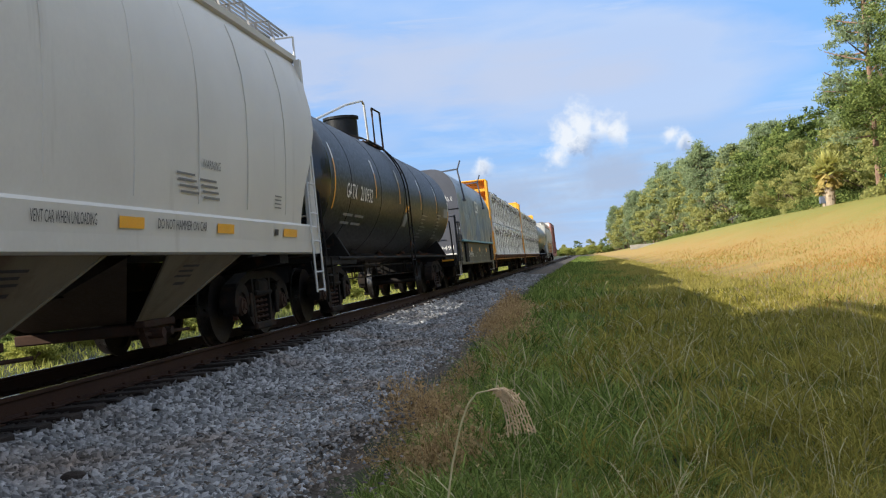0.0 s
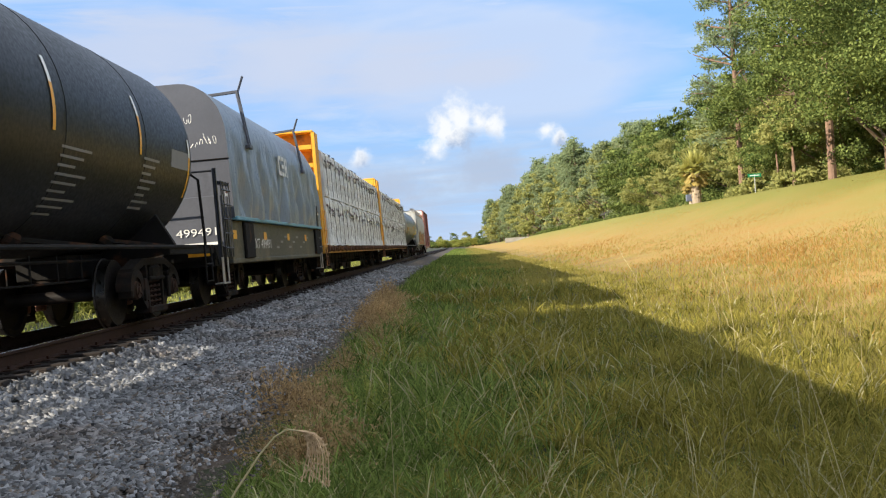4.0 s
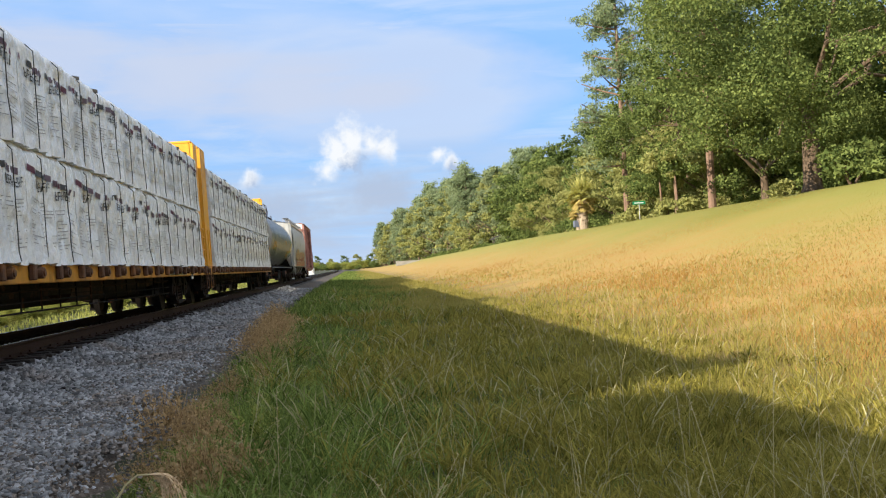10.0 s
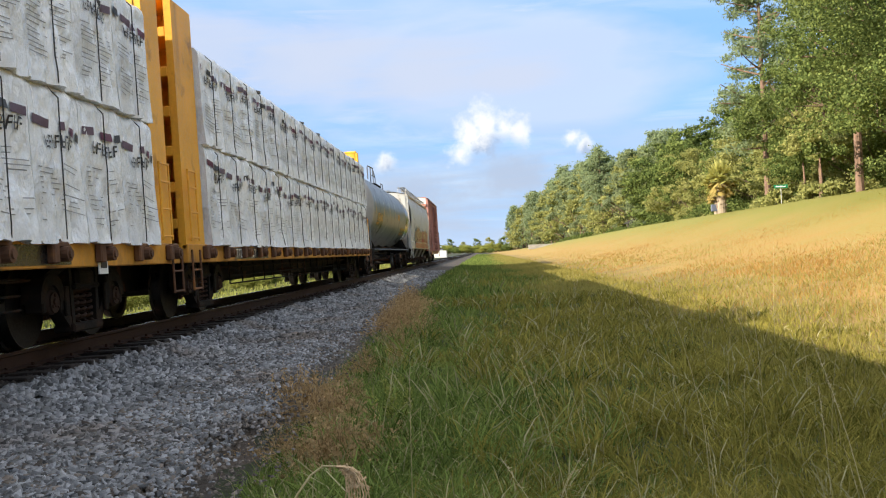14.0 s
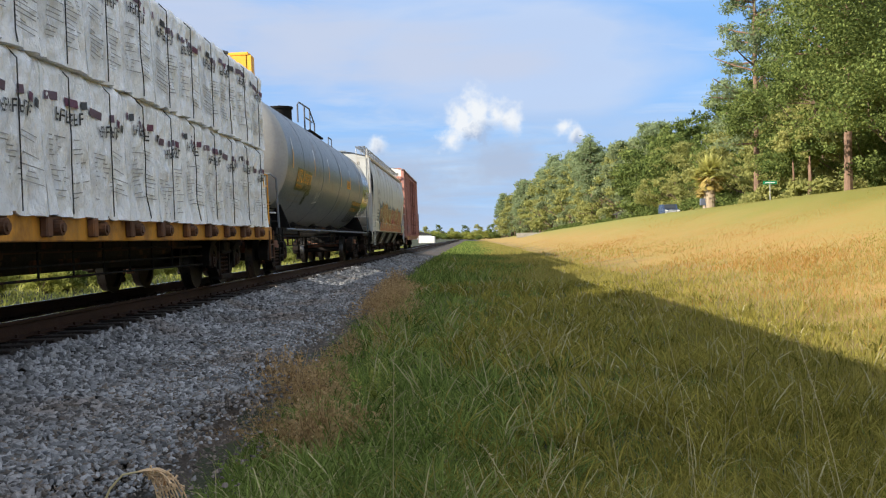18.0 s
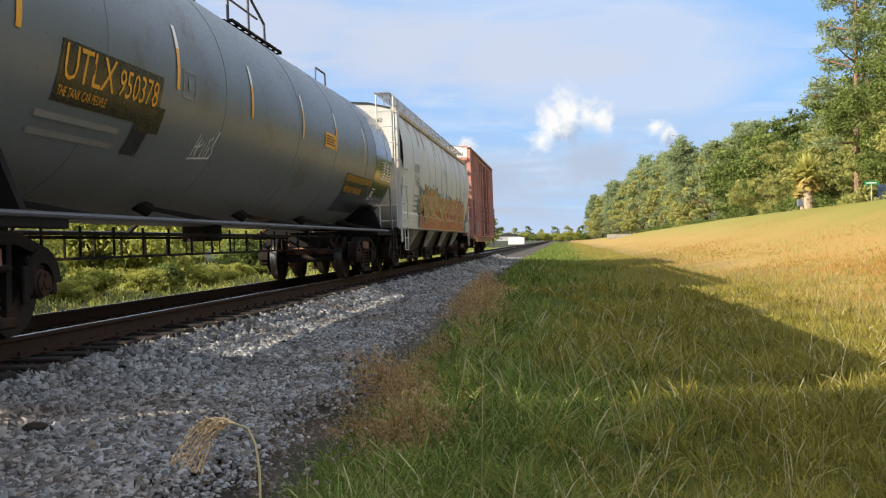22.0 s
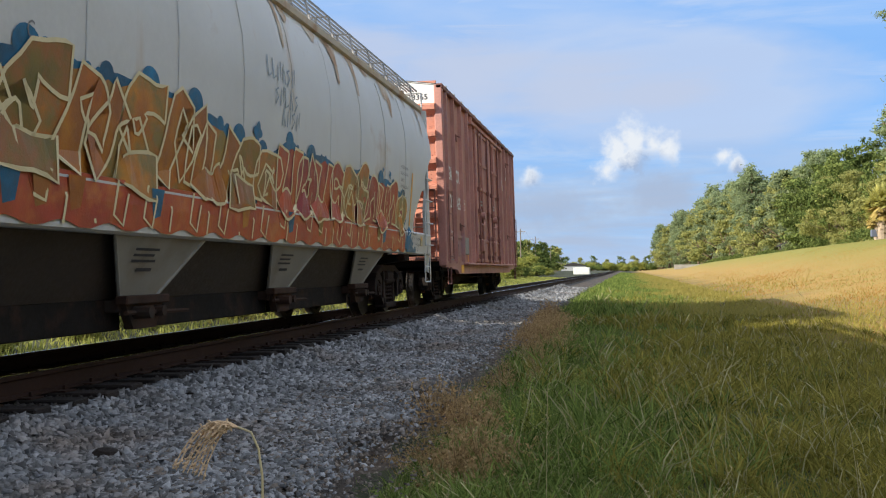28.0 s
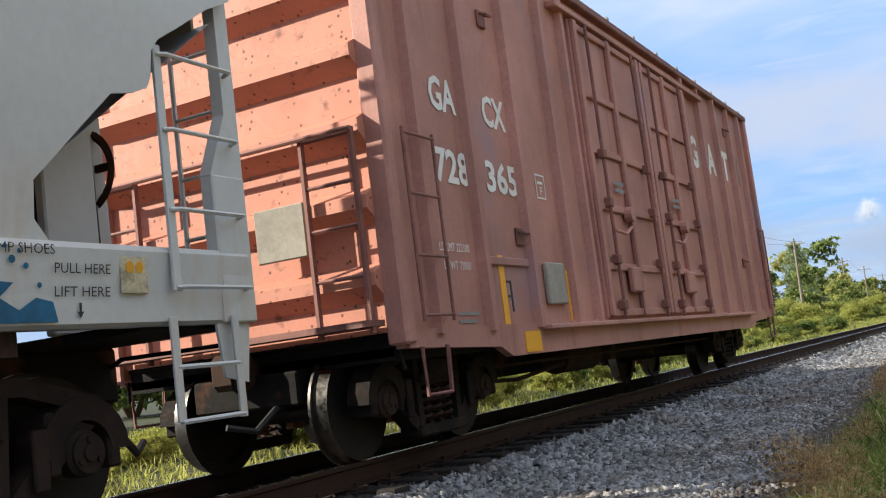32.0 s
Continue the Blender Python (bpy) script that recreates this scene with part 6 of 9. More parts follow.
def board_pack(seed, low, high, length, tail):
    """One plastic-wrapped pack, origin at its low near corner line."""
    ob = thing("wrapped_board_pack", "board pack in crumpled printed white plastic on a flat car", "cargo", "wrapped packs on the flat cars")
    rng = random.Random(seed)
    H = high - low
    n, m = 26, 26
    g = Form()
    hem = [(0.04 * noise.noise((i * 0.15, seed, 3)) - 0.02 - 0.015 * abs(math.sin(i * 0.29 + seed))) * tail for i in range(n + 1)]
    for k in (1, -1):
        rows = []
        for j in range(m + 1):
            rows.append([(k * (pack_wrinkle(length * i / n, low + H * j / m, seed + (0 if k > 0 else 50), low, high, tail) - (0.05 if j == m else 0.01 if j == m - 1 else 0) - (0.008 if i in (0, n) else 0)), length * i / n, H * j / m + hem[i] * max(0, 1 - j / 4) - (0.03 * abs(noise.noise((i * 0.3, seed, 8))) if j == m else 0)) for i in range(n + 1)])
        g.grid(rows)
        if k > 0:
            first = rows
    far = rows
    g.grid([first[-1], [(0, y, H + 0.01) for _, y, _ in first[-1]], far[-1]])
    g.grid([first[0], [(0, y, 0) for _, y, _ in first[-1]], far[0]])
    for i in (0, -1):
        g.grid([[r[i] for r in first], [(0, r[i][1], r[i][2]) for r in first], [r[i] for r in far]])
    part("wrap", mesh_of("wrap", g, wrap_white, True, True), None, ob)

    slant = rng.uniform(-0.05, 0.05)

    def place(a, u):
        u = u + slant * a + 0.02 * math.sin(7 * a + seed)
        return (pack_wrinkle(a, low + u, seed, low, high, tail) + 0.014, a, u)

    shift, lift = rng.random() * 0.3, rng.uniform(-0.10, 0.06)
    band = H * (0.76 + lift)
    a, i = 0.02 + 0.05 * shift, 0
    while a < 1.0:
        w = rng.choice((0.10, 0.16, 0.30, 0.38))
        bars("print_bar", [(a, band - 0.015 * i, min(w, 1.10 - a), 0.085)], place, (ink_plum, ink_purple, ink_dark, ink_plum)[(i + seed) % 4], ob)
        a, i = a + w + rng.choice((0.02, 0.05, 0.16)), i + 1
    letters = []
    a = 0.08 + shift
    for i in range(8):
        w = 0.062 + 0.022 * rng.random()
        z = H * (0.635 + lift)
        letters += [(a, z, 0.022, 0.125), (a + 0.022, z + 0.104 * (i % 2), w - 0.026, 0.021), (a + 0.022, z + 0.052, w - 0.030, 0.019)]
        a += w + 0.012
    bars("print", letters, place, ink_dark, ob)
    lines = []
    for i in range(13):
        for a0 in (0.06, 0.58):
            if rng.random() < 0.85:
                lines.append((a0 + 0.2 * shift, H * (0.53 + lift - 0.033 * i), rng.uniform(0.20, 0.46), 0.011))
    bars("print", lines, place, ink_dim, ob)
    for a in (length * 0.5,):
        pts = [(max(1.60, pack_wrinkle(a, low + H * q, seed, low, high, tail) + 0.010), a, H * q) for q in (0.0, 0.08, 0.2, 0.35, 0.5, 0.65, 0.8, 0.92)]
        part("strap", Form().tube(pts + [(1.50, a, H - 0.01)], 0.007, 4), strap_black, ob)
        if low > 2 and seed % 3 == 0:
            part("corner_guard", Form().prism([(1.57, H - 0.07), (1.602, H - 0.07), (1.602, H - 0.02), (1.50, H + 0.006), (1.50, H - 0.02)], a - 0.014, a + 0.014), strap_black, ob)
    return ob


kinds = {}
for tier, (low, high, tail) in enumerate(((1.07, 2.55, 1.0), (2.57, 3.98, 0.9))):
    for seed in range(7):
        kinds[tier, seed] = board_pack(seed + 10 * tier, low, high, PACK, tail)
used = set()
rng = random.Random(11)
for first, count in ((47.62, 18), (71.12, 18)):
    for i in range(count):
        for tier in (0, 1):
            seed = (i * 3 + tier * 2 + rng.randrange(2)) % 7
            ob = kinds[tier, seed]
            if (tier, seed) in used:
                ob = copy_thing(ob, pose(0, 0, 0))
            used.add((tier, seed))
            rolling.append((ob, first + i * (PACK + 0.005), 1.07 if tier == 0 else 2.57))


# ---- boxcar ----
B0, B1 = 134.85, 149.7
boxcar = car("boxcar", "faded oxide red boxcar with ribbed sides and double doors", B0)
BL = B1 - B0
EAVE = 4.99
g = Form()
for k in (1, -1):
    g = Form().box(min(k * 1.44, k * 1.50), max(k * 1.44, k * 1.50), 0.06, BL - 0.06, 0.86, EAVE)
    part("side_wall", g, box_red, boxcar)
    posts = [0.62, 1.62, 2.72, 3.80, 4.5, 9.9, 10.92, 12.06, 13.15, 14.1]
    for y in posts:
        g = Form().prism([(k * 1.50, y - 0.07), (k * 1.585, y - 0.045), (k * 1.585, y + 0.045), (k * 1.50, y + 0.07)], 0.95, EAVE - 0.05, "z")
        part("side_post", g, box_red, boxcar)
    for y0 in (0.0, BL):
        way = 1 if y0 == 0 else -1
        g = Form().box(min(k * 1.40, k * 1.585), max(k * 1.40, k * 1.585), min(y0, y0 + way * 0.16), max(y0, y0 + way * 0.16), 0.89, EAVE, 0.02)
        part("corner_post", g, box_red, boxcar)
        g = Form()
        for yy in (0.22, 0.72):
            g.tube([(k * 1.63, y0 + way * yy, 1.05), (k * 1.63, y0 + way * yy, 2.62)], 0.014, 6)
        rungs(g, k * 1.63, k * 1.63, y0 + way * 0.22, y0 + way * 0.74, (1.1, 1.58, 2.08, 2.58))
        part("side_ladder", g, box_red_dark, boxcar)
        g = Form().tube([(k * 1.56, y0 + way * 0.25, 0.86), (k * 1.56, y0 + way * 0.27, 0.48), (k * 1.56, y0 + way * 0.66, 0.48), (k * 1.56, y0 + way * 0.68, 0.86)], 0.02, 6)
        part("stirrup_step", g, box_red_dark, boxcar)
    part("roof_rail", Form().box(min(k * 1.44, k * 1.60), max(k * 1.44, k * 1.60), 0.0, BL, EAVE - 0.09, EAVE + 0.02, 0.015), box_red_dark, boxcar)
    g = Form().prism([(0.1, 0.86), (1.75, 0.80), (2.0, 0.70), (BL - 2.0, 0.70), (BL - 1.75, 0.80), (BL - 0.1, 0.86), (BL - 0.1, 1.0), (0.1, 1.0)], k * 1.46, k * 1.54, "x")
    part("side_sill", g, box_red, boxcar)
    # doors
    part("door_track", Form().box(min(k * 1.50, k * 1.66), max(k * 1.50, k * 1.66), 2.75, BL - 2.2, 0.92, 0.97, 0.01), box_red, boxcar)
    part("door_track", Form().box(min(k * 1.50, k * 1.64), max(k * 1.50, k * 1.64), 4.2, BL - 3.9, 4.66, 4.74, 0.01), box_red, boxcar)
    for y0, y1 in ((4.75, 7.3), (7.36, 9.68)):
        g = Form().box(min(k * 1.50, k * 1.57), max(k * 1.50, k * 1.57), y0, y1, 1.0, 4.66, 0.015)
        door = part("door", g, box_red, boxcar)
        for y in (y0 + 0.06, y1 - 0.06, (y0 + y1) / 2):
            part("door_stile", Form().box(min(k * 1.57, k * 1.635), max(k * 1.57, k * 1.635), y - 0.05, y + 0.05, 1.02, 4.64, 0.012), box_red, door)
        for z in (1.06, 1.62, 2.35, 3.05, 3.75, 4.58):
            part("door_rail", Form().box(min(k * 1.57, k * 1.61), max(k * 1.57, k * 1.61), y0 + 0.02, y1 - 0.02, z - 0.045, z + 0.045, 0.01), box_red, door)
        for y in (y0 + 0.35, y1 - 0.4):
            g = Form().tube([(k * 1.655, y, 0.98), (k * 1.655, y, 4.62)], 0.022, 8)
            for z in (1.15, 1.7, 2.4, 3.0):
                g.box(min(k * 1.60, k * 1.69), max(k * 1.60, k * 1.69), y - 0.06, y + 0.06, z - 0.06, z + 0.06, 0.012)
            part("lock_rod", g, box_red_dark, door)
        g = Form().tube([(k * 1.68, y0 + 0.35, 2.05), (k * 1.70, y0 + 0.7, 2.02), (k * 1.70, y0 + 0.95, 2.12)], 0.02, 6)
        part("lock_box", Form().box(min(k * 1.60, k * 1.68), max(k * 1.60, k * 1.68), y0 + 0.8, y0 + 1.2, 1.3, 1.62, 0.02), box_red, door)
        part("door_winch", Form().cyl((k * 1.60, y0 + 1.1, 2.3), (k * 1.70, y0 + 1.1, 2.3), 0.1, 12), box_red, door)
        part("door_latch", g, box_red, door)
        bars("lettering", [(0, -0.09 * i, 0.34, 0.05) for i in range(2)], lambda a, u, y=y0 + 0.75, k=k: (k * 1.625, y + a, 2.66 + u), ink_dim, door)
    # route board and vents
    part("panel_frame", Form().box(min(k * 1.50, k * 1.535), max(k * 1.50, k * 1.535), 1.72, 2.66, 1.56, 1.64, 0.01), box_red, boxcar)
    g = Form()
    for ya, yb, za, zb in ((2.02, 2.05, 1.12, 1.42), (2.2, 2.23, 1.12, 1.42), (2.02, 2.23, 1.40, 1.42), (2.02, 2.23, 1.26, 1.28)):
        g.box(min(k * 1.50, k * 1.506), max(k * 1.50, k * 1.506), ya, yb, za, zb)
    part("stencil_mark", g, ink_dark, boxcar)
    part("route_board", Form().box(min(k * 1.50, k * 1.56), max(k * 1.50, k * 1.56), 3.05, 3.55, 1.18, 1.62, 0.015), plank_wood, boxcar, "grey weathered route board")
    for y, z in ((2.55, 1.86), (2.3, 4.05), (12.95, 4.42), (12.9, 1.9), (7.33, 4.25)):
        g = Form().box(min(k * 1.50, k * 1.53), max(k * 1.50, k * 1.53), y - 0.08, y + 0.08, z - 0.09, z + 0.09, 0.01)
        g.tube([(k * 1.53, y - 0.05, z + 0.05), (k * 1.60, y - 0.05, z + 0.02), (k * 1.60, y + 0.05, z + 0.02), (k * 1.53, y + 0.05, z + 0.05)], 0.016, 6)
        part("roping_bracket", g, box_red_dark, boxcar)
    part("reflector", Form().box(min(k * 1.50, k * 1.508), max(k * 1.50, k * 1.508), 1.98, 2.1, 1.0, 1.66), reflector, boxcar)
    part("reflector", Form().box(min(k * 1.50, k * 1.508), max(k * 1.50, k * 1.508), 3.68, 3.8, 1.0, 1.55), reflector, boxcar)
    part("reflector", Form().box(min(k * 1.54, k * 1.55), max(k * 1.54, k * 1.55), 2.3, 2.68, 0.72, 0.92), reflector, boxcar)
g = Form()
prof = [(-1.60, EAVE), (-0.8, EAVE + 0.12), (0, EAVE + 0.16), (0.8, EAVE + 0.12), (1.60, EAVE)]
g.grid([[(x, y, z) for x, z in prof] for y in (0.0, BL)])
g.grid([[(x, y, z - 0.03) for x, z in prof] for y in (0.0, BL)])
for i in range(13):
    y = 0.6 + 1.14 * i
    g.prism([(x, z + 0.0) for x, z in prof] + [(x, z + 0.05) for x, z in prof[::-1]], y - 0.04, y + 0.04)
part("roof", g, roof_metal, boxcar)
for y0, way in ((0.0, 1), (BL, -1)):
    g = Form().box(-1.44, 1.44, min(y0 + way * 0.06, y0 + way * 0.12), max(y0 + way * 0.06, y0 + way * 0.12), 1.0, EAVE + 0.1)
    part("end_sill", Form().box(-1.4, 1.4, min(y0 + way * 0.10, y0 + way * 0.30), max(y0 + way * 0.10, y0 + way * 0.30), 0.80, 1.0, 0.01), under_black, boxcar)
    part("draft_sill", Form().box(-0.55, 0.55, min(y0 - way * 0.05, y0 + way * 1.4), max(y0 - way * 0.05, y0 + way * 1.4), 0.52, 0.80, 0.02), under_black, boxcar)
    part("end_wall", g, box_red_end, boxcar)
    for i in range(6):
        z = 1.45 + 0.61 * i
        g = Form().prism([(y0 + way * 0.06, z - 0.20), (y0 - way * 0.10, z - 0.08), (y0 - way * 0.10, z + 0.02), (y0 + way * 0.06, z + 0.10)], -1.42, 1.42, "x")
        part("end_rib", g, box_red_end, boxcar)
    part("end_stripe", Form().prism([(-1.5, 4.50), (1.5, 4.50), (1.5, EAVE), (0.8, EAVE + 0.11), (0, EAVE + 0.15), (-0.8, EAVE + 0.11), (-1.5, EAVE)], y0 + way * 0.02, y0 + way * 0.06), ink_white, boxcar, "white painted band at the top of the end")
    for k in (1, -1):
        g = Form()
        for xx in (1.38, 0.9):
            g.beam((k * xx, y0 - way * 0.15, 1.0), (k * xx, y0 - way * 0.15, 2.62), 0.03, 0.05)
        rungs(g, k * 1.38, k * 0.9, y0 - way * 0.15, y0 - way * 0.15, (1.05, 1.45, 1.85, 2.2, 2.58), 0.018)
        part("end_ladder", g, box_red_dark, boxcar)
    part("end_handrail", Form().tube([(-1.4, y0 - way * 0.2, 2.60), (1.4, y0 - way * 0.2, 2.60)], 0.02, 6), box_red_dark, boxcar)
    g = Form().box(-1.4, 1.4, min(y0, y0 - way * 0.26), max(y0, y0 - way * 0.26), 1.05, 1.10)
    part("crossover_platform", g, box_red_dark, boxcar)
    part("tack_board", Form().box(0.35, 0.85, min(y0 - way * 0.10, y0 - way * 0.14), max(y0 - way * 0.10, y0 - way * 0.14), 1.68, 2.12, 0.01), plank_wood, boxcar, "grey weathered board")
    coupler(boxcar, y0, -way)
part("underframe", Form().box(-1.4, 1.4, 0.1, BL - 0.1, 0.78, 0.88).box(-0.3, 0.3, 0.1, BL - 0.1, 0.48, 0.8), under_black, boxcar)
g = Form().cyl((0.7, 5.0, 0.62), (0.7, 6.2, 0.62), 0.2, 14)
g.tube([(1.0, 2.5, 0.62), (1.0, BL - 2.5, 0.6)], 0.02, 6)
g.tube([(0.5, 2.4, 0.5), (0.9, 3.4, 0.45), (0.9, 4.8, 0.55)], 0.025, 6)
part("brake_rigging", g, truck_rust, boxcar)
words("lettering", "GACX 728365", 0.13, 1.15, lambda a, u: (0.1 + a, 0.012, 4.66 + u), ink_dark, boxcar)
for t, a, z, w in (("GA", 135.85, 2.93, 0.5), ("CX", 136.92, 2.93, 0.52), ("728", 135.80, 2.27, 0.66), ("365", 136.82, 2.27, 0.72)):
    words("lettering", t, 0.32, w, flat_place(1.508, a - B0, z), ink_white, boxcar, 0.028)
for t, a, w, m in (("G", 144.95, 0.5, ink_white), ("A", 146.12, 0.55, ink_white), ("T", 147.25, 0.5, ink_white), ("X", 148.25, 0.42, ink_grey)):
    words("lettering", t, 0.56, w, flat_place(1.508, a - B0, 3.45), m, boxcar, 0.04)
words("lettering", "LD LMT 222100", 0.075, 0.56, flat_place(1.508, 135.7 - B0, 1.66), ink_white, boxcar)
words("lettering", "LT WT 73900", 0.075, 0.5, flat_place(1.508, 135.75 - B0, 1.50), ink_white, boxcar)
words("lettering", "F", 0.09, 0.06, flat_place(1.508, 138.13 - B0, 2.35), ink_white, boxcar)
bars("stencil_box", [(0, 0, 0.25, 0.016), (0, 0.25, 0.25, 0.016), (0, 0, 0.016, 0.26), (0.234, 0, 0.016, 0.26), (0.05, 0.16, 0.14, 0.03)], flat_place(1.508, 138.03 - B0, 2.31), ink_white, boxcar)
bars("lettering", [(0, -0.07 * i, 0.4 - 0.05 * i, 0.03) for i in range(5)], flat_place(1.508, 135.9 - B0, 1.1), ink_dim, boxcar)
for c in (136.15, 147.4):
    bogie(boxcar, c - B0)


# ---- ground ----
def land_profile(x):
    return np.interp(x, [-400, -60, -17, -10, -8.4, -7.4, -4.35, -3.7, -2.9, -1.6, 0.5, 2.5, 4.5, 8, 14, 19, 22, 23.5, 26, 60, 400],
                     [0.5, 0.3, -0.05, -0.36, -0.42, -0.32, -0.30, -0.42, -0.55, -0.63, -0.72, -0.76, -0.70, -0.18, 1.25, 2.72, 3.2, 3.12, 2.5, 2.5, 3.0])


def ground_z(x, y):
    """Height of the land: track bed, ditch, long rounded grass bank, lawn beyond; the bank sinks far down the line."""
    x = np.asarray(x, float)
    rounded = sum(land_profile(x + d) for d in (-2.4, -1.6, -0.8, 0.0, 0.8, 1.6, 2.4)) / 7
    w = np.interp(x, [0.5, 3.0, 18.0, 20.5], [0, 1, 1, 0])
    z = land_profile(x) * (1 - w) + rounded * w
    k = np.interp(y, [-400, 140, 330, 700, 1500], [1, 1, 0.72, 0.3, 0.2])
    return np.where(x > 0.5, -0.74 + (z + 0.74) * k, z)


GX = np.unique(np.concatenate([np.linspace(-9, 9, 73), np.linspace(9, 30, 43), -np.geomspace(9, 2500, 26), np.geomspace(30, 2500, 22)]))
GY = np.unique(np.concatenate([-np.geomspace(2, 2500, 20), np.linspace(-2, 30, 65), np.geomspace(30, 4500, 60)]))
gx, gy = np.meshgrid(GX, GY)
gz = ground_z(gx, gy)
near = np.exp(-np.hypot(gx, gy) / 60)
bumps = np.array([[noise.noise((x * 0.35, y * 0.35, 5)) * 0.5 + noise.noise((x * 0.09, y * 0.09, 8)) for x in GX] for y in GY])
soft_zone = np.clip((np.abs(gx + 5.5) - 4.2) / 2, 0, 1)
gz = gz + bumps * soft_zone * np.interp(gx, [4, 9], [0.09, 0.045])
nx, ny = len(GX), len(GY)
idx = np.arange(nx * ny).reshape(ny, nx)
quads = np.stack([idx[:-1, :-1], idx[:-1, 1:], idx[1:, 1:], idx[1:, :-1]], -1).reshape(-1, 4)


def land_material():
    m = surface("grassland_soil", (0.030, 0.035, 0.012), 0.95, var=0.3, s1=0.35, s2=9, bump=0.6, bs=18)
    t = m.node_tree
    b = t.nodes["Principled BSDF"]
    col = b.inputs["Base Color"].links[0].from_socket
    sep = t.nodes.new("ShaderNodeSeparateXYZ")
    co = t.nodes.new("ShaderNodeTexCoord").outputs["Object"]
    t.links.new(co, sep.inputs[0])
    n = t.nodes.new("ShaderNodeTexNoise")
    n.inputs["Scale"].default_value, n.inputs["Detail"].default_value = 0.22, 6.0
    t.links.new(co, n.inputs["Vector"])
    # towards the bank the grass turns to ripe straw and rust-coloured seed
    x = t.nodes.new("ShaderNodeMath")
    x.operation = "MULTIPLY_ADD"
    t.links.new(n.outputs["Fac"], x.inputs[0])
    x.inputs[1].default_value = 7.0
    t.links.new(sep.outputs["X"], x.inputs[2])
    ramp = t.nodes.new("ShaderNodeMapRange")
    ramp.inputs["From Min"].default_value, ramp.inputs["From Max"].default_value = 5.6, 11.0
    t.links.new(x.outputs[0], ramp.inputs["Value"])
    straw = t.nodes.new("ShaderNodeMix")
    straw.data_type = "RGBA"
    n2 = t.nodes.new("ShaderNodeTexNoise")
    n2.inputs["Scale"].default_value, n2.inputs["Detail"].default_value, n2.inputs["Roughness"].default_value = 0.6, 10.0, 0.75
    t.links.new(co, n2.inputs["Vector"])
    r2 = t.nodes.new("ShaderNodeMapRange")
    r2.inputs["From Min"].default_value, r2.inputs["From Max"].default_value = 0.38, 0.62
    t.links.new(n2.outputs["Fac"], r2.inputs["Value"])
    t.links.new(r2.outputs[0], straw.inputs["Factor"])
    straw.inputs[6].default_value, straw.inputs[7].default_value = (0.33, 0.190, 0.053, 1), (0.285, 0.215, 0.058, 1)
    mx = t.nodes.new("ShaderNodeMix")
    mx.data_type = "RGBA"
    t.links.new(ramp.outputs[0], mx.inputs["Factor"])
    t.links.new(col, mx.inputs[6])
    t.links.new(straw.outputs[2], mx.inputs[7])
    # mown lawn along the top
    r3 = t.nodes.new("ShaderNodeMapRange")
    r3.inputs["From Min"].default_value, r3.inputs["From Max"].default_value = 14.5, 22.0
    t.links.new(x.outputs[0], r3.inputs["Value"])
    lawn = t.nodes.new("ShaderNodeMix")
    lawn.data_type = "RGBA"
    t.links.new(r3.outputs[0], lawn.inputs["Factor"])
    t.links.new(mx.outputs[2], lawn.inputs[6])
    lawn.inputs[7].default_value = (0.20, 0.19, 0.034, 1)
    t.links.new(lawn.outputs[2], b.inputs["Base Color"])
    return m


ground = new("ground", raw_mesh("ground", np.stack([gx, gy, gz], -1).reshape(-1, 3), quads, land_material()))
tagged(ground, "grassy ground rising to a long straw-coloured bank", "ground", kind="structure")

# gravel bed, a sheet over the ground
EDGE_Y, EDGE_X = [-50, 0, 6, 10, 25, 60, 900], [-1.1, -1.35, -1.5, -1.7, -2.15, -2.45, -2.6]
bx = np.linspace(0, 1, 40)
by = np.unique(np.concatenate([np.linspace(-20, 40, 121), np.geomspace(40, 1500, 50)]))
rows_b = []
for y in by:
    e1 = float(np.interp(y, EDGE_Y, EDGE_X)) + 0.18 * noise.noise((y * 0.8, 2, 0))
    e0 = -8.7 + 0.15 * noise.noise((y * 0.7, 7, 0))
    xs = e0 + (e1 - e0) * bx
    zs = ground_z(xs, y) + 0.035 * np.minimum(1, 8 * np.minimum(bx, 1 - bx))
    zs = zs + np.array([0.02 * noise.noise((x * 2.5, y * 2.5, 1)) for x in xs]) - 0.008
    rows_b.append(np.stack([xs, np.full_like(xs, y), zs], -1))
bed = np.concatenate(rows_b)
idx = np.arange(len(bed)).reshape(len(by), 40)
quads = np.stack([idx[:-1, :-1], idx[:-1, 1:], idx[1:, 1:], idx[1:, :-1]], -1).reshape(-1, 4)
bed_ob = tagged(new("ballast_bed", raw_mesh("ballast_bed", bed, quads, bed_grey)), "grey gravel bed under and beside the track", "gravel", kind="structure")


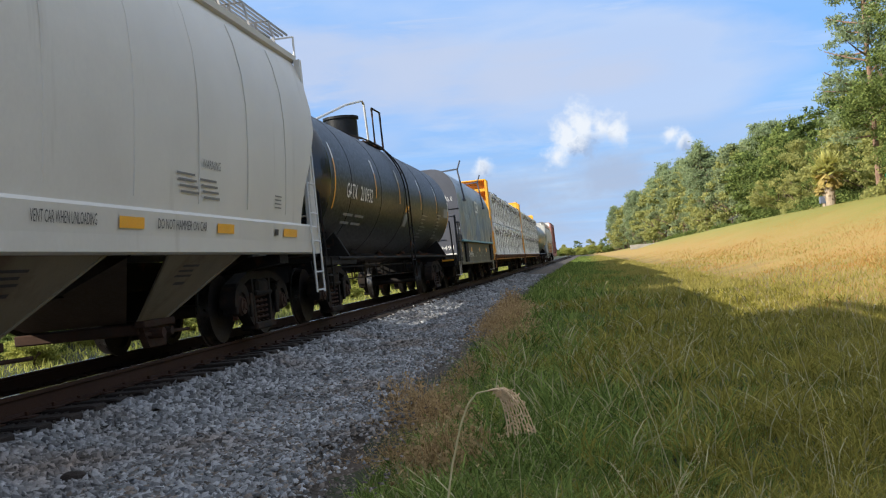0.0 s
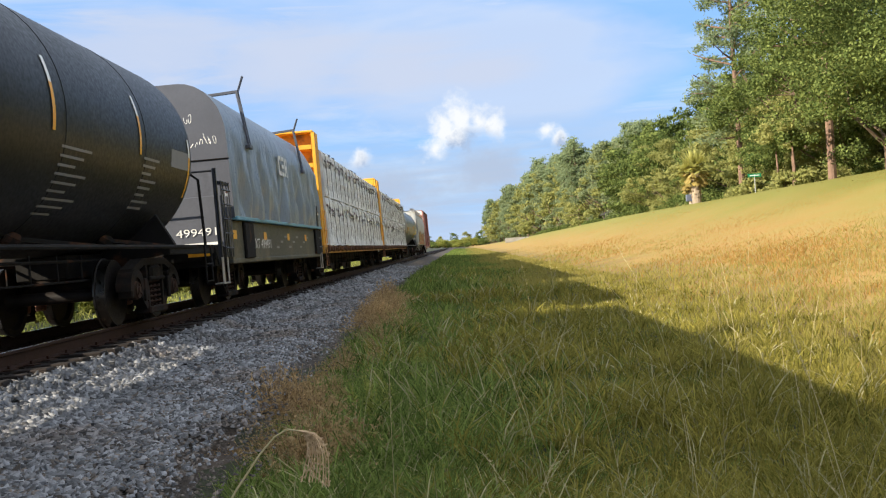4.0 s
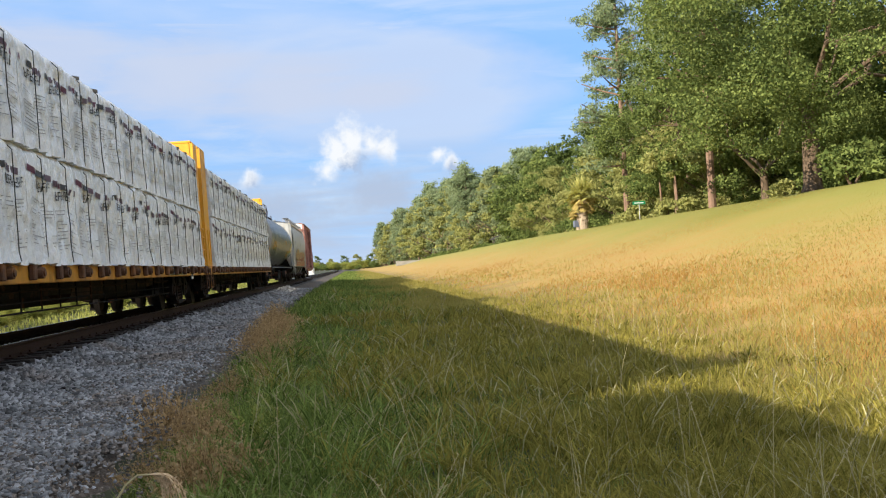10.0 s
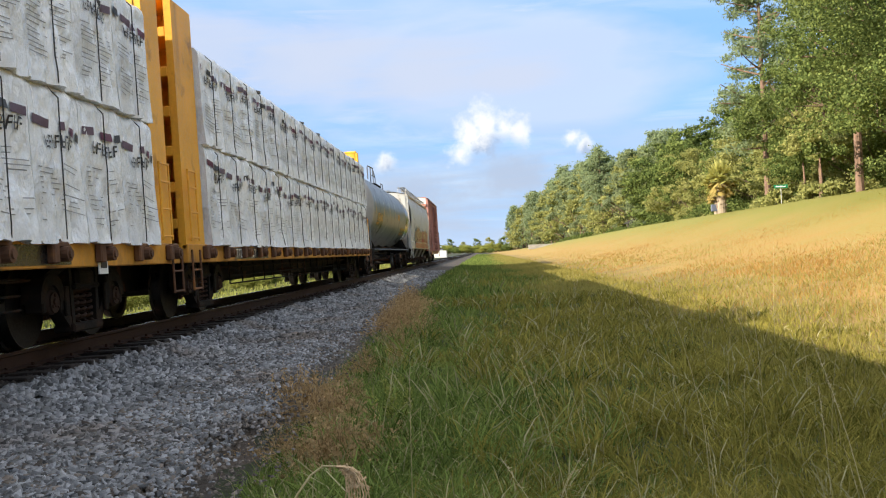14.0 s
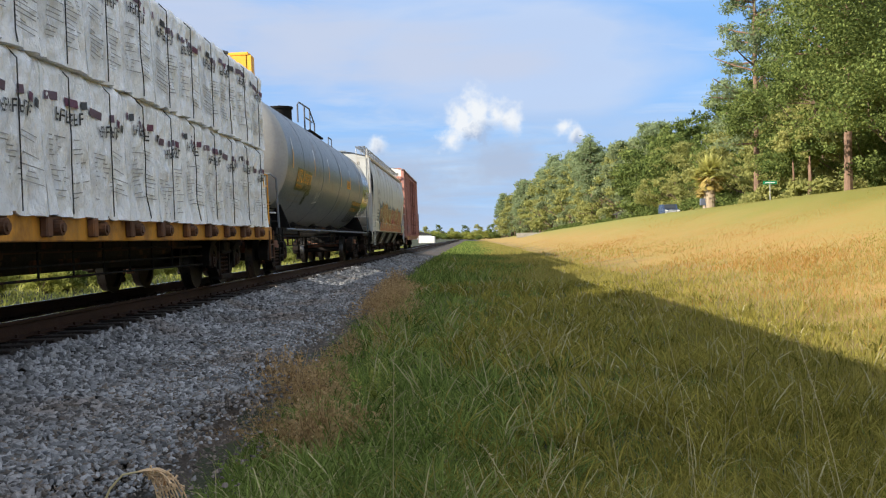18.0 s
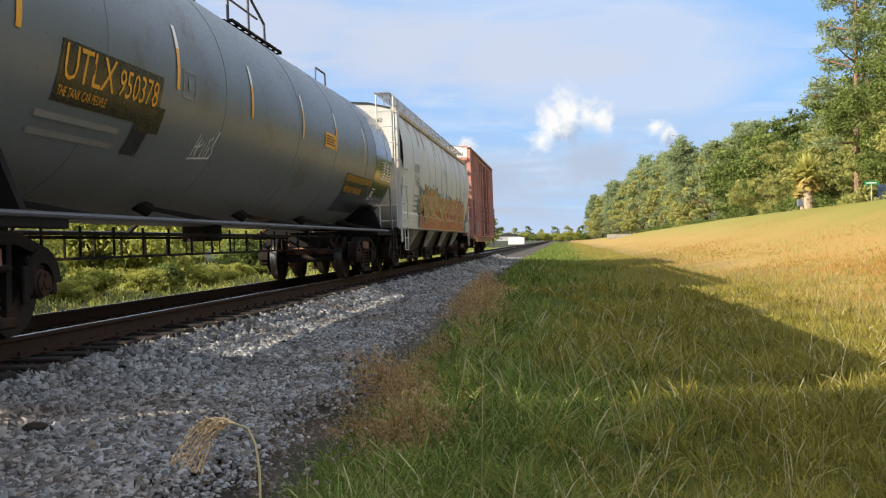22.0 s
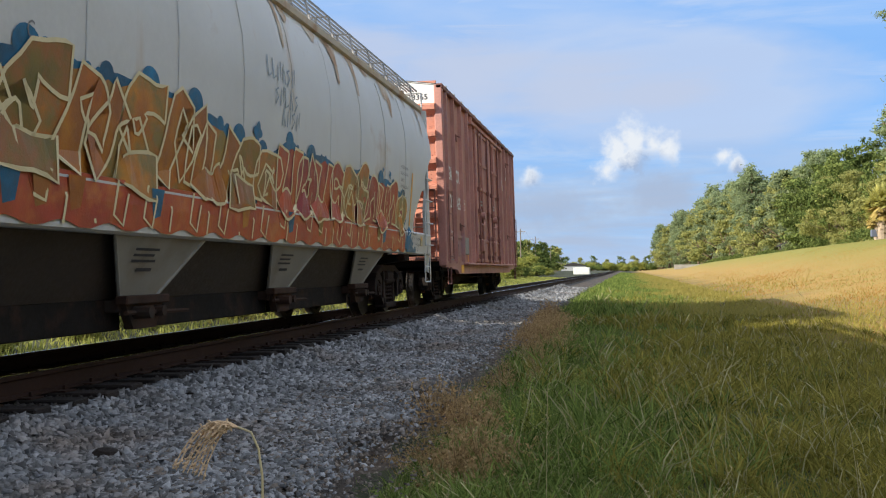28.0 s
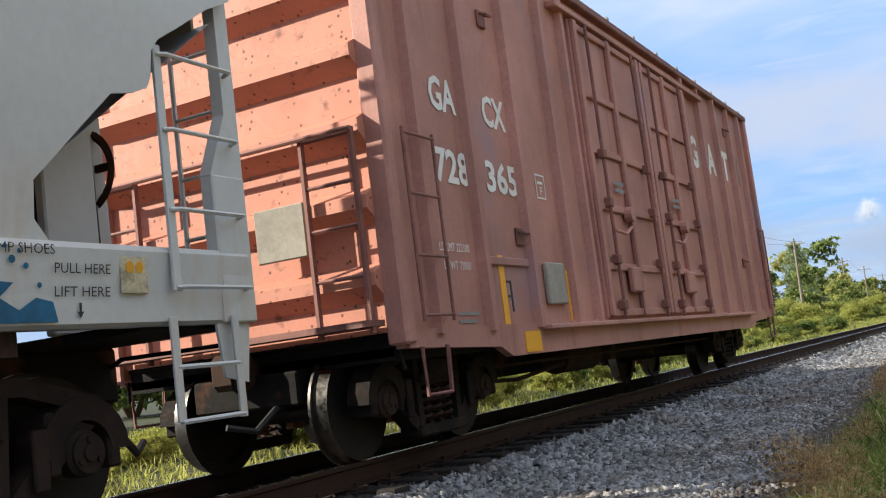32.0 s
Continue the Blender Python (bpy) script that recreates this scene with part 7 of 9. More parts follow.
def stones(name, count, x0, x1, y0, y1, rng, size, lift, fall=True, material=None, bare=True, reach=-0.2):
    """Broken stones as crooked blocks half sunk in the bed, thinning with distance from the viewer."""
    if fall:
        a = rng.uniform(0, 1, count * 3)
        r = y0 * (y1 / y0) ** a
        x = rng.uniform(x0, x1, count * 3)
        keep = rng.uniform(0, 1, count * 3) < 1.0
        y = r
    else:
        x, y = rng.uniform(x0, x1, count * 3), rng.uniform(y0, y1, count * 3)
        keep = np.ones(count * 3, bool)
    e = np.interp(y, EDGE_Y, EDGE_X)
    keep &= x < e + reach + rng.normal(0, 0.13, len(x))
    if bare:
        # fewer stones on the trodden soil next to the grass
        thin = np.clip((e - x) / 1.15 + 0.25 * np.sin(1.7 * y) * np.sin(0.63 * y + 2.2 * x), 0.12, 1)
        keep &= rng.uniform(0, 1, len(x)) < np.clip(thin * 1.5, 0.5, 1)
    else:
        thin = np.ones(len(x))
    x, y, thin = x[keep][:count], y[keep][:count], thin[keep][:count]
    n = len(x)
    s = size * (0.4 + 0.6 * thin) * rng.uniform(0.5, 1.4, n) * (1 + 0.028 * np.clip(y, 0, 60))
    unit = np.array([(1, 0, -0.6), (0, 1, -0.6), (-1, 0, -0.6), (0, -1, -0.6), (0.7, 0.1, 0.7), (0, 0.7, 0.7), (-0.7, 0, 0.7), (0, -0.7, 0.7)], float)
    v = unit[None] * rng.uniform(0.65, 1.15, (n, 8, 1)) + rng.normal(0, 0.22, (n, 8, 3))
    v[:, :, 1] *= rng.uniform(0.6, 1, n)[:, None]
    v[:, :, 2] *= 0.50
    v[:, 4:, 2] += 0.3 * (v[:, 4:, 0] * rng.normal(0, 1, (n, 1)) + v[:, 4:, 1] * rng.normal(0, 1, (n, 1)))
    t = rng.uniform(0, 2 * np.pi, n)
    c, sn = np.cos(t)[:, None], np.sin(t)[:, None]
    vx, vy = v[:, :, 0] * c - v[:, :, 1] * sn, v[:, :, 0] * sn + v[:, :, 1] * c
    z = ground_z(x, y) + 0.03 + lift
    z = np.maximum(z, np.interp(x, [-4.8, -4.40, -4.25, -4.05, -3.95], [-0.21, -0.205, -0.225, -0.30, -0.42], left=-9))
    verts = np.stack([x[:, None] + vx * s[:, None], y[:, None] + vy * s[:, None], z[:, None] + (v[:, :, 2] * s[:, None]) + 0.1 * s[:, None]], -1).reshape(-1, 3)
    f = np.array([(0, 1, 5, 4), (1, 2, 6, 5), (2, 3, 7, 6), (3, 0, 4, 7), (4, 5, 6, 7)])
    faces = (f[None] + 8 * np.arange(n)[:, None, None]).reshape(-1, 4)
    return tagged(new(name, raw_mesh(name, verts, faces, material or stone_grey)), "loose broken grey ballast stones beside the rails", "gravel", kind="stuff")


rng_np = np.random.default_rng(5)
stones("ballast_stones", 50000, -4.33, -1.3, 2.6, 70, rng_np, 0.034, 0.0)
stones("ballast_stones", 5500, -4.33, -1.3, -5.5, 2.7, np.random.default_rng(77), 0.042, 0.0, fall=False)
stones("trodden_stones", 12000, -3.2, -1.2, 2.8, 40, rng_np, 0.027, 0.004, material=stone_tan, reach=0.08)
stones("trodden_grit", 9000, -2.7, -1.1, 2.8, 26, rng_np, 0.013, 0.0, material=stone_tan, reach=0.2)
stones("ballast_stones", 7000, -8.5, -6.9, 3.0, 50, rng_np, 0.032, 0.0)
stones("ballast_stones", 5000, -6.2, -4.9, 3.0, 50, rng_np, 0.03, 0.02, material=stone_dark)
# dark gravel packed round the ends of the ties
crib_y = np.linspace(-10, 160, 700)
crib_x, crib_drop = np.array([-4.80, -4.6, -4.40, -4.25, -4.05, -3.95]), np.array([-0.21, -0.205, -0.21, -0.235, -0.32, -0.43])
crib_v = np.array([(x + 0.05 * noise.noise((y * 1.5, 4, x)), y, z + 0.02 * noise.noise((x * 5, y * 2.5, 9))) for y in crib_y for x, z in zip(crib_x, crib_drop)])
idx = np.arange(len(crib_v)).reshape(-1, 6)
tagged(new("crib_ballast", raw_mesh("crib_ballast", crib_v, np.stack([idx[:-1, :-1], idx[:-1, 1:], idx[1:, 1:], idx[1:, :-1]], -1).reshape(-1, 4), bed_dark)), "dark gravel round the tie ends", "gravel", kind="structure")
stones("crib_stones", 5200, -4.78, -4.28, 3.0, 60, rng_np, 0.024, 0.0, material=stone_dark)

# ---- track ----
track = new("railway_track")
track.matrix_basis = pose(TRACK_X, 0, 0, 0, CANT, 0)
tagged(track, "single railway track on dark wooden ties", "railway track", kind="structure")
for x in (-0.752, 0.752):
    prof = [(-0.075, -0.185), (0.075, -0.185), (0.075, -0.172), (0.012, -0.155), (0.010, -0.048), (0.036, -0.036), (0.036, -0.010), (0.028, -0.002), (-0.028, -0.002), (-0.036, -0.010), (-0.036, -0.036), (-0.010, -0.048), (-0.012, -0.155), (-0.075, -0.172)]
    rail = part("rail", Form().prism([(x + a, b) for a, b in prof], -40, 900), rail_steel, track, "rusty steel rail")
    part("rail_head", Form().prism([(x - 0.027, -0.004), (x + 0.027, -0.004), (x + 0.024, 0.0), (x - 0.024, 0.0)], -40, 900), rail_shine, rail, "polished running surface")

# ---- growth ----
grass_green = leafy("green_grass_blades", (0.034, 0.062, 0.012), (0.30, 0.375, 0.10), 0.4, 1.3, 0.8)
grass_olive = leafy("olive_grass_blades", (0.09, 0.092, 0.017), (0.41, 0.35, 0.082), 0.4, 0.9, 0.8)
grass_lime = leafy("yellow_green_blades", (0.26, 0.23, 0.060), (0.39, 0.335, 0.104), 0.5, 0.35, 0.45)
grass_straw = leafy("ripe_grass_blades", (0.36, 0.195, 0.056), (0.44, 0.285, 0.096), 0.5, 0.3, 0.45)
grass_pale = leafy("pale_dead_blades", (0.30, 0.27, 0.13), (0.46, 0.42, 0.24), 0.3, 0.5)
grass_dry = leafy("dry_weed_stems", (0.19, 0.12, 0.055), (0.68, 0.48, 0.25), 0.25, 6.0)
stem_straw = plain("dry_straw_stem", (0.44, 0.37, 0.20), 0.8)
seed_tan = plain("tan_seed_head", (0.56, 0.40, 0.24), 0.85)
leaf_oak = leafy("oak_leaves", (0.052, 0.084, 0.026), (0.245, 0.29, 0.088), 0.30, 0.12, 0.8)
leaf_pine = leafy("pine_needles", (0.18, 0.23, 0.125), (0.33, 0.39, 0.21), 0.45, 0.1)
leaf_bright = leafy("sunny_leaves", (0.235, 0.255, 0.085), (0.44, 0.425, 0.16), 0.45, 0.12)
# greyed and paled so the leaf colour carries the haze of distance
leaf_far = leafy("far_hazy_grey_green_leaves", (0.15, 0.185, 0.095), (0.34, 0.385, 0.20), 0.45, 0.06)
leaf_weed = leafy("weed_leaves", (0.19, 0.225, 0.052), (0.50, 0.49, 0.145), 0.6, 0.5)
leaf_palm = leafy("palm_fronds", (0.42, 0.42, 0.13), (0.62, 0.58, 0.22), 0.4, 0.3)
palm_dry = leafy("dead_palm_fronds", (0.36, 0.27, 0.09), (0.56, 0.45, 0.17), 0.35, 0.3)
leaf_myrtle = leafy("crepe_myrtle_leaves", (0.12, 0.15, 0.04), (0.36, 0.34, 0.10), 0.4, 0.3)
bark_brown = surface("brown_bark", (0.13, 0.09, 0.06), 0.9, var=0.35, s1=3, s2=25, bump=0.8, bs=14, stretch=(3, 3, 0.5))
bark_pine = surface("reddish_pine_bark", (0.19, 0.12, 0.085), 0.9, var=0.4, s1=3, s2=25, bump=0.8, bs=12, stretch=(3, 3, 0.6))
bark_pale = surface("pale_smooth_bark", (0.34, 0.27, 0.20), 0.8, var=0.18, s1=4, s2=25, bump=0.3)


def blades(name, x, y, height, width, rng, material, label, category="grass", lift=0.0, bend=None, arch=None):
    """Grass as single blades: each rises, leans over and ends in a point."""
    n = len(x)
    t = rng.uniform(0, 2 * np.pi, n)
    lean = (rng.uniform(0.1, 1.5, n) ** 1.4 if arch is None else arch) * height
    bend = rng.uniform(0, 2 * np.pi, n) if bend is None else bend
    z = ground_z(x, y) + lift
    c, s = np.cos(t) * width, np.sin(t) * width
    dx, dy = np.cos(bend) * lean, np.sin(bend) * lean
    sag = 0.28 * np.minimum(lean / height, 1.8) ** 2
    v = np.empty((n, 7, 3))
    for i, (q, w) in enumerate(((0, -1), (0, 1), (0.42, -0.95), (0.42, 0.95), (0.78, -0.65), (0.78, 0.65), (1, 0))):
        v[:, i, 0] = x + dx * q ** 1.7 + c * w
        v[:, i, 1] = y + dy * q ** 1.7 + s * w
        v[:, i, 2] = z + height * (q - sag * q ** 3) - (0.03 if q == 0 else 0)
    f = np.array([(0, 1, 3), (0, 3, 2), (2, 3, 5), (2, 5, 4), (4, 5, 6)])
    faces = (f[None] + 7 * np.arange(n)[:, None, None]).reshape(-1, 3)
    return tagged(new(name, raw_mesh(name, v.reshape(-1, 3), faces, material)), label, category, kind="stuff")


def short_blades(name, x, y, height, width, rng, material, label):
    """Small blades as narrow upright triangles, for the far bank."""
    n = len(x)
    t, bend = rng.uniform(0, 2 * np.pi, n), rng.uniform(0, 2 * np.pi, n)
    lean = rng.uniform(0.1, 1.3, n) * height
    z = ground_z(x, y)
    c, s = np.cos(t) * width, np.sin(t) * width
    v = np.stack([np.stack([x - c, y - s, z - 0.02], -1), np.stack([x + c, y + s, z - 0.02], -1), np.stack([x + np.cos(bend) * lean, y + np.sin(bend) * lean, z + height], -1)], 1)
    return tagged(new(name, raw_mesh(name, v.reshape(-1, 3), np.arange(3 * n).reshape(-1, 3), material)), label, "grass", kind="stuff")


def spread(count, az0, az1, r0, r1, rng):
    a, r = np.radians(rng.uniform(az0, az1, count)), r0 * (r1 / r0) ** rng.uniform(0, 1, count)
    return r * np.sin(a), r * np.cos(a), r


def drift_of(x, y, f, seed):
    return np.array([noise.noise((a * f, b * f, seed)) for a, b in zip(x, y)])


rng_np = np.random.default_rng(21)
# tussocks on the verge: blades that arch out of a common foot
cx, cy, cr = spread(14500, -44, 62, 1.3, 60, rng_np)
c_edge = np.interp(cy, EDGE_Y, EDGE_X)
c_patch, c_wide = drift_of(cx, cy, 0.55, 3), drift_of(cx, cy, 0.16, 13)
off = cx - c_edge
on = (off > 0.25 * c_patch + 0.02) & (cx < 5.2 - 3.5 * rng_np.uniform(0, 1, len(cx)) ** 2)
cx, cy, cr, c_patch, c_wide, off = (q[on] for q in (cx, cy, cr, c_patch, c_wide, off))
per = 22
k = np.repeat(np.arange(len(cx)), per)
out = rng_np.uniform(0, 2 * np.pi, len(k))
foot = np.abs(rng_np.normal(0, 0.055, len(k))) * (1 + 0.02 * cr[k])
x, y, r = cx[k] + np.cos(out) * foot, cy[k] + np.sin(out) * foot, cr[k]
tall = (rng_np.uniform(0.16, 0.42, len(cx)) * (1 + 0.8 * np.clip(c_patch, -0.5, 1)) * np.clip(off * 1.1 + 0.35, 0.3, 1) * np.clip(1.25 - off / 8, 0.5, 1))[k] * rng_np.uniform(0.5, 1.15, len(k))
mood = (off + 2.2 * c_wide + rng_np.normal(0, 0.55, len(cx)))[k]
dead = rng_np.uniform(0, 1, len(k)) < 0.08 + 0.05 * np.clip(c_wide[k], 0, 1) + 0.07 * (off[k] < 0.5)
wide = (0.0020 + 0.00045 * np.clip(r, 0, 50)) * rng_np.uniform(0.6, 1.4, len(k))
for name, sel, m, label in (("verge_grass", (mood < 1.7) & ~dead, grass_green, "lush green tussocks of grass beside the gravel"), ("olive_grass", (mood >= 1.7) & ~dead, grass_olive, "olive tussocks of grass at the foot of the bank"),
                            ("dead_grass", dead, grass_pale, "pale dead blades among the green grass")):
    blades(name, x[sel], y[sel], tall[sel] * (1.2 if m is grass_pale else 1), wide[sel], rng_np, m, label, bend=out[sel] + rng_np.normal(0, 0.5, sel.sum()), arch=rng_np.uniform(0.3, 1.5, sel.sum()))
# low undergrowth of finer blades between them, thinning up the bank
x, y, r = spread(640000, -44, 62, 1.2, 150, rng_np)
edge_x = np.interp(y, EDGE_Y, EDGE_X)
on = (x > edge_x) & (x < 11.5 - 3 * rng_np.uniform(0, 1, len(x)))
x, y, r, edge_x = (q[on] for q in (x, y, r, edge_x))
patch, patch2 = drift_of(x, y, 0.5, 3), drift_of(x, y, 0.13, 13)
on = x > edge_x + 0.25 * patch
x, y, r, patch, patch2, edge_x = (q[on] for q in (x, y, r, patch, patch2, edge_x))
zone = x + 3.0 * patch2 + 1.4 * patch + rng_np.normal(0, 1.1, len(x))
tint = rng_np.uniform(0, 1, len(x))
h = rng_np.uniform(0.05, 0.16, len(x)) * (1 + 0.6 * np.clip(patch, -0.5, 1)) * np.interp(x, [3, 9], [1.1, 0.7])
wide = (0.0022 + 0.00040 * np.clip(r, 0, 60)) * rng_np.uniform(0.5, 1.4, len(x))
for name, sel, m, label in (("low_green_grass", zone < 1.0, grass_green, "low green grass between the tussocks"), ("low_olive_grass", (zone >= 1.0) & (zone < 4.4), grass_olive, "low olive grass at the foot of the bank"),
                            ("foot_grass", (zone >= 4.4) & ((zone < 6.6) | (tint < 0.3)), grass_lime, "sunlit yellow-green grass on the bank"), ("bank_grass", (zone >= 6.6) & (tint >= 0.3), grass_straw, "ripe rust and straw-coloured grass on the long bank")):
    short_blades(name, x[sel], y[sel], h[sel], wide[sel], rng_np, m, label)
# the verge and bank round the standpoint
rng_back = np.random.default_rng(78)
x, y, r = spread(70000, 60, 318, 0.5, 12, rng_back)
nx, ny, _ = spread(6000, -44, 62, 0.4, 1.35, rng_back)
x, y = np.concatenate([x, nx]), np.concatenate([y, ny])
on = (x > np.interp(y, EDGE_Y, EDGE_X)) & (y > -9)
x, y = x[on], y[on]
zone = x + rng_back.normal(0, 1.1, len(x))
for name, sel, m, label in (("low_green_grass", zone < 1.0, grass_green, "low green grass beside the gravel"), ("low_olive_grass", (zone >= 1.0) & (zone < 4.4), grass_olive, "low olive grass at the foot of the bank"),
                            ("foot_grass", zone >= 4.4, grass_lime, "sunlit yellow-green grass on the bank")):
    short_blades(name, x[sel], y[sel], rng_back.uniform(0.05, 0.17, sel.sum()), rng_back.uniform(0.004, 0.009, sel.sum()), rng_back, m, label)
# coarse tall grass along the far verge
x, y = rng_np.uniform(-2.7, 5.0, 46000), 32 * 12 ** rng_np.uniform(0, 1, 46000)
far_on = x > np.interp(y, EDGE_Y, EDGE_X) + 0.1
x, y = x[far_on], y[far_on]
tint = x + 2.5 * drift_of(x, 0.3 * y, 0.3, 31) + rng_np.normal(0, 0.8, len(x))
for name, sel, m, label in (("far_verge_grass", tint < 1.5, grass_green, "tall green grass along the far verge"), ("far_foot_grass", tint >= 1.5, grass_lime, "yellow-green grass along the foot of the far bank")):
    short_blades(name, x[sel], y[sel], rng_np.uniform(0.12, 0.36, sel.sum()) * np.interp(x[sel], [-1, 4], [1, 0.6]), 0.008 + 0.00055 * y[sel], rng_np, m, label)
# thin short grass up to the lawn
x, y, r = spread(330000, 4, 62, 9, 170, rng_np)
upper = (x > 7.5) & (x < 22.5)
x, y, r = x[upper], y[upper], r[upper]
drift = drift_of(x, 0.5 * y, 0.25, 23) + 0.5 * drift_of(x, y, 0.06, 29) + rng_np.normal(0, 0.16, len(x)) + np.interp(x, [8, 11, 16, 20], [-0.1, -0.35, 0.0, 0.6]) + np.interp(y, [14, 45, 90], [0.32, 0.12, -0.08])
cream = rng_np.uniform(0, 1, len(x)) < 0.06
for name, sel, m, label in (("upper_bank_grass", (drift < 0.1) & ~cream, grass_straw, "thin ripe grass high on the bank"), ("lawn_edge_grass", (drift >= 0.1) & ~cream, grass_lime, "short yellow-green grass below the lawn"), ("bleached_grass", cream, grass_pale, "bleached blades scattered over the bank")):
    short_blades(name, x[sel], y[sel], rng_np.uniform(0.02, 0.06, sel.sum()) * np.interp(x[sel], [8, 18, 21], [1.1, 0.8, 0.5]), 0.002 + 0.00026 * np.clip(r[sel], 0, 60), rng_np, m, label)
# a few tufts in the gravel, and the strip of sunny weeds beyond the track
x, y = rng_np.uniform(-3.2, -1.4, 1500), 3 * 10 ** rng_np.uniform(0, 1.2, 1500)
tuft = np.array([noise.noise((a * 1.6, b * 1.6, 17)) for a, b in zip(x, y)]) > 0.32
blades("gravel_tufts", x[tuft], y[tuft], rng_np.uniform(0.04, 0.12, tuft.sum()), np.full(tuft.sum(), 0.004), rng_np, grass_green, "small green tufts in the gravel")
x, y = -rng_np.uniform(8.5, 16, 26000), 6 * 25 ** rng_np.uniform(0, 1, 26000)
blades("far_side_grass", x, y, rng_np.uniform(0.05, 0.22, 26000), 0.004 + 0.0004 * np.hypot(x, y), rng_np, leaf_weed, "sunlit grass on the far side of the track")


def dry_weed(seed):
    """A low bushy weed gone brown: thin forked stems with many small curled leaves."""
    rng = np.random.default_rng(seed)
    n = 380
    base = rng.normal(0, 0.10, (n, 2)) + np.repeat(rng.normal(0, 0.13, (7, 2)), 55, 0)[:n]
    tip = base * 1.25 + rng.normal(0, 0.07, (n, 2))
    h = rng.uniform(0.12, 0.42, n) * np.exp(-1.5 * (base ** 2).sum(1) / 0.06) + 0.05
    t = rng.uniform(0, np.pi, n)
    v = np.empty((n, 4, 3))
    for i, (p, z, k) in enumerate(((base, 0, -1), (base, 0, 1), (tip, 1, 0.6), (tip, 1, -0.6))):
        v[:, i, 0], v[:, i, 1], v[:, i, 2] = p[:, 0] + np.cos(t) * 0.0022 * k, p[:, 1] + np.sin(t) * 0.0022 * k, h * z - 0.02 * (1 - z)
    m = 1500
    on = rng.integers(0, n, m)
    up = rng.uniform(0.25, 1.05, m)
    p = base[on] + (tip - base)[on] * up[:, None] + rng.normal(0, 0.012, (m, 2))
    pz = h[on] * up
    q = np.empty((m, 4, 3))
    a, tilt, size = rng.uniform(0, 2 * np.pi, m), rng.uniform(-1, 1, m), rng.uniform(0.007, 0.020, m)
    for i, (da, dz) in enumerate(((-1, 0), (0.1, -0.5), (1, 0.2), (0, 0.6))):
        q[:, i, 0], q[:, i, 1], q[:, i, 2] = p[:, 0] + size * da * np.cos(a), p[:, 1] + size * da * np.sin(a), pz + size * (dz + da * tilt)
    verts = np.concatenate([v.reshape(-1, 3), q.reshape(-1, 3)])
    return raw_mesh("dry_weed", verts, np.arange(len(verts)).reshape(-1, 4), grass_dry)


weed_meshes = [dry_weed(i) for i in range(3)]
rr = random.Random(6)
for i, (wx, wy, k) in enumerate(((-1.55, 8.9, 0.95), (-1.75, 9.4, 0.9), (-1.45, 9.3, 0.8), (-1.3, 8.7, 0.8), (-1.05, 7.0, 0.9), (-0.92, 7.3, 0.8), (-1.15, 7.35, 0.7), (-1.35, 10.3, 0.5), (-1.5, 12.2, 0.6), (-1.3, 7.0, 0.4),
                               (-1.6, 13.3, 0.6), (-1.25, 13.6, 0.5), (-1.3, 15.0, 0.7), (-1.15, 17.0, 0.7), (-1.6, 18.3, 1.2), (-1.75, 18.9, 1.1), (-1.45, 18.9, 1.1), (-1.65, 19.8, 1.2), (-1.8, 20.8, 1.2), (-1.6, 21.5, 1.2), (-1.75, 22.5, 1.2), (-0.75, 8.1, 0.4),
                               (-1.6, 11.3, 0.5), (-1.5, 16.5, 0.8), (-1.9, 25.5, 1.3), (-2.0, 28.0, 1.3), (-1.5, 7.4, 0.6))):
    ob = new("dry_weed", weed_meshes[i % 3])
    ob.matrix_basis = pose(wx, wy, float(ground_z(wx, wy)), 0, 0, rr.random() * 360) @ Matrix.Scale(1.2 * k, 4)
    tagged(ob, "low brown dried weed at the gravel's edge", "weed", "dried weeds along the gravel")


def leafy_weed(seed):
    """An upright weed with a whorl of narrow fresh leaves on each stem."""
    rng = random.Random(seed)
    ob = thing("leafy_weed", "fresh bright green leafy weed at the gravel's edge", "weed", "green weeds along the gravel")
    for i in range(5):
        a, lean, tall = rng.random() * 6.28, rng.uniform(0.02, 0.10), rng.uniform(0.26, 0.42)
        fx, fy = 0.09 * math.cos(a) * rng.random(), 0.09 * math.sin(a) * rng.random()
        top = (fx + lean * math.cos(a), fy + lean * math.sin(a), tall)
        stalk_part = part("stalk", Form().tube([(fx, fy, -0.03), ((fx + top[0]) / 2, (fy + top[1]) / 2, tall * 0.55), top], 0.004, 5, 0.002), leaf_weed, ob)
        g = Form()
        for j in range(26):
            t = 0.25 + 0.75 * j / 25
            p = Vector((fx + (top[0] - fx) * t, fy + (top[1] - fy) * t, tall * t))
            b = j * 2.4 + rng.random()
            d = Vector((math.cos(b), math.sin(b), rng.uniform(0.1, 0.9))).normalized()
            side = d.cross(Vector((0, 0, 1))).normalized()
            n = rng.uniform(0.06, 0.10) * (1.15 - 0.5 * t)
            mid = p + d * n * 0.5 + Vector((0, 0, 0.006))
            g.add([p, mid + side * n * 0.14, p + d * n - Vector((0, 0, 0.012)), mid - side * n * 0.14], [(0, 1, 2, 3)])
        part("foliage", g, leaf_weed, stalk_part)
    return ob


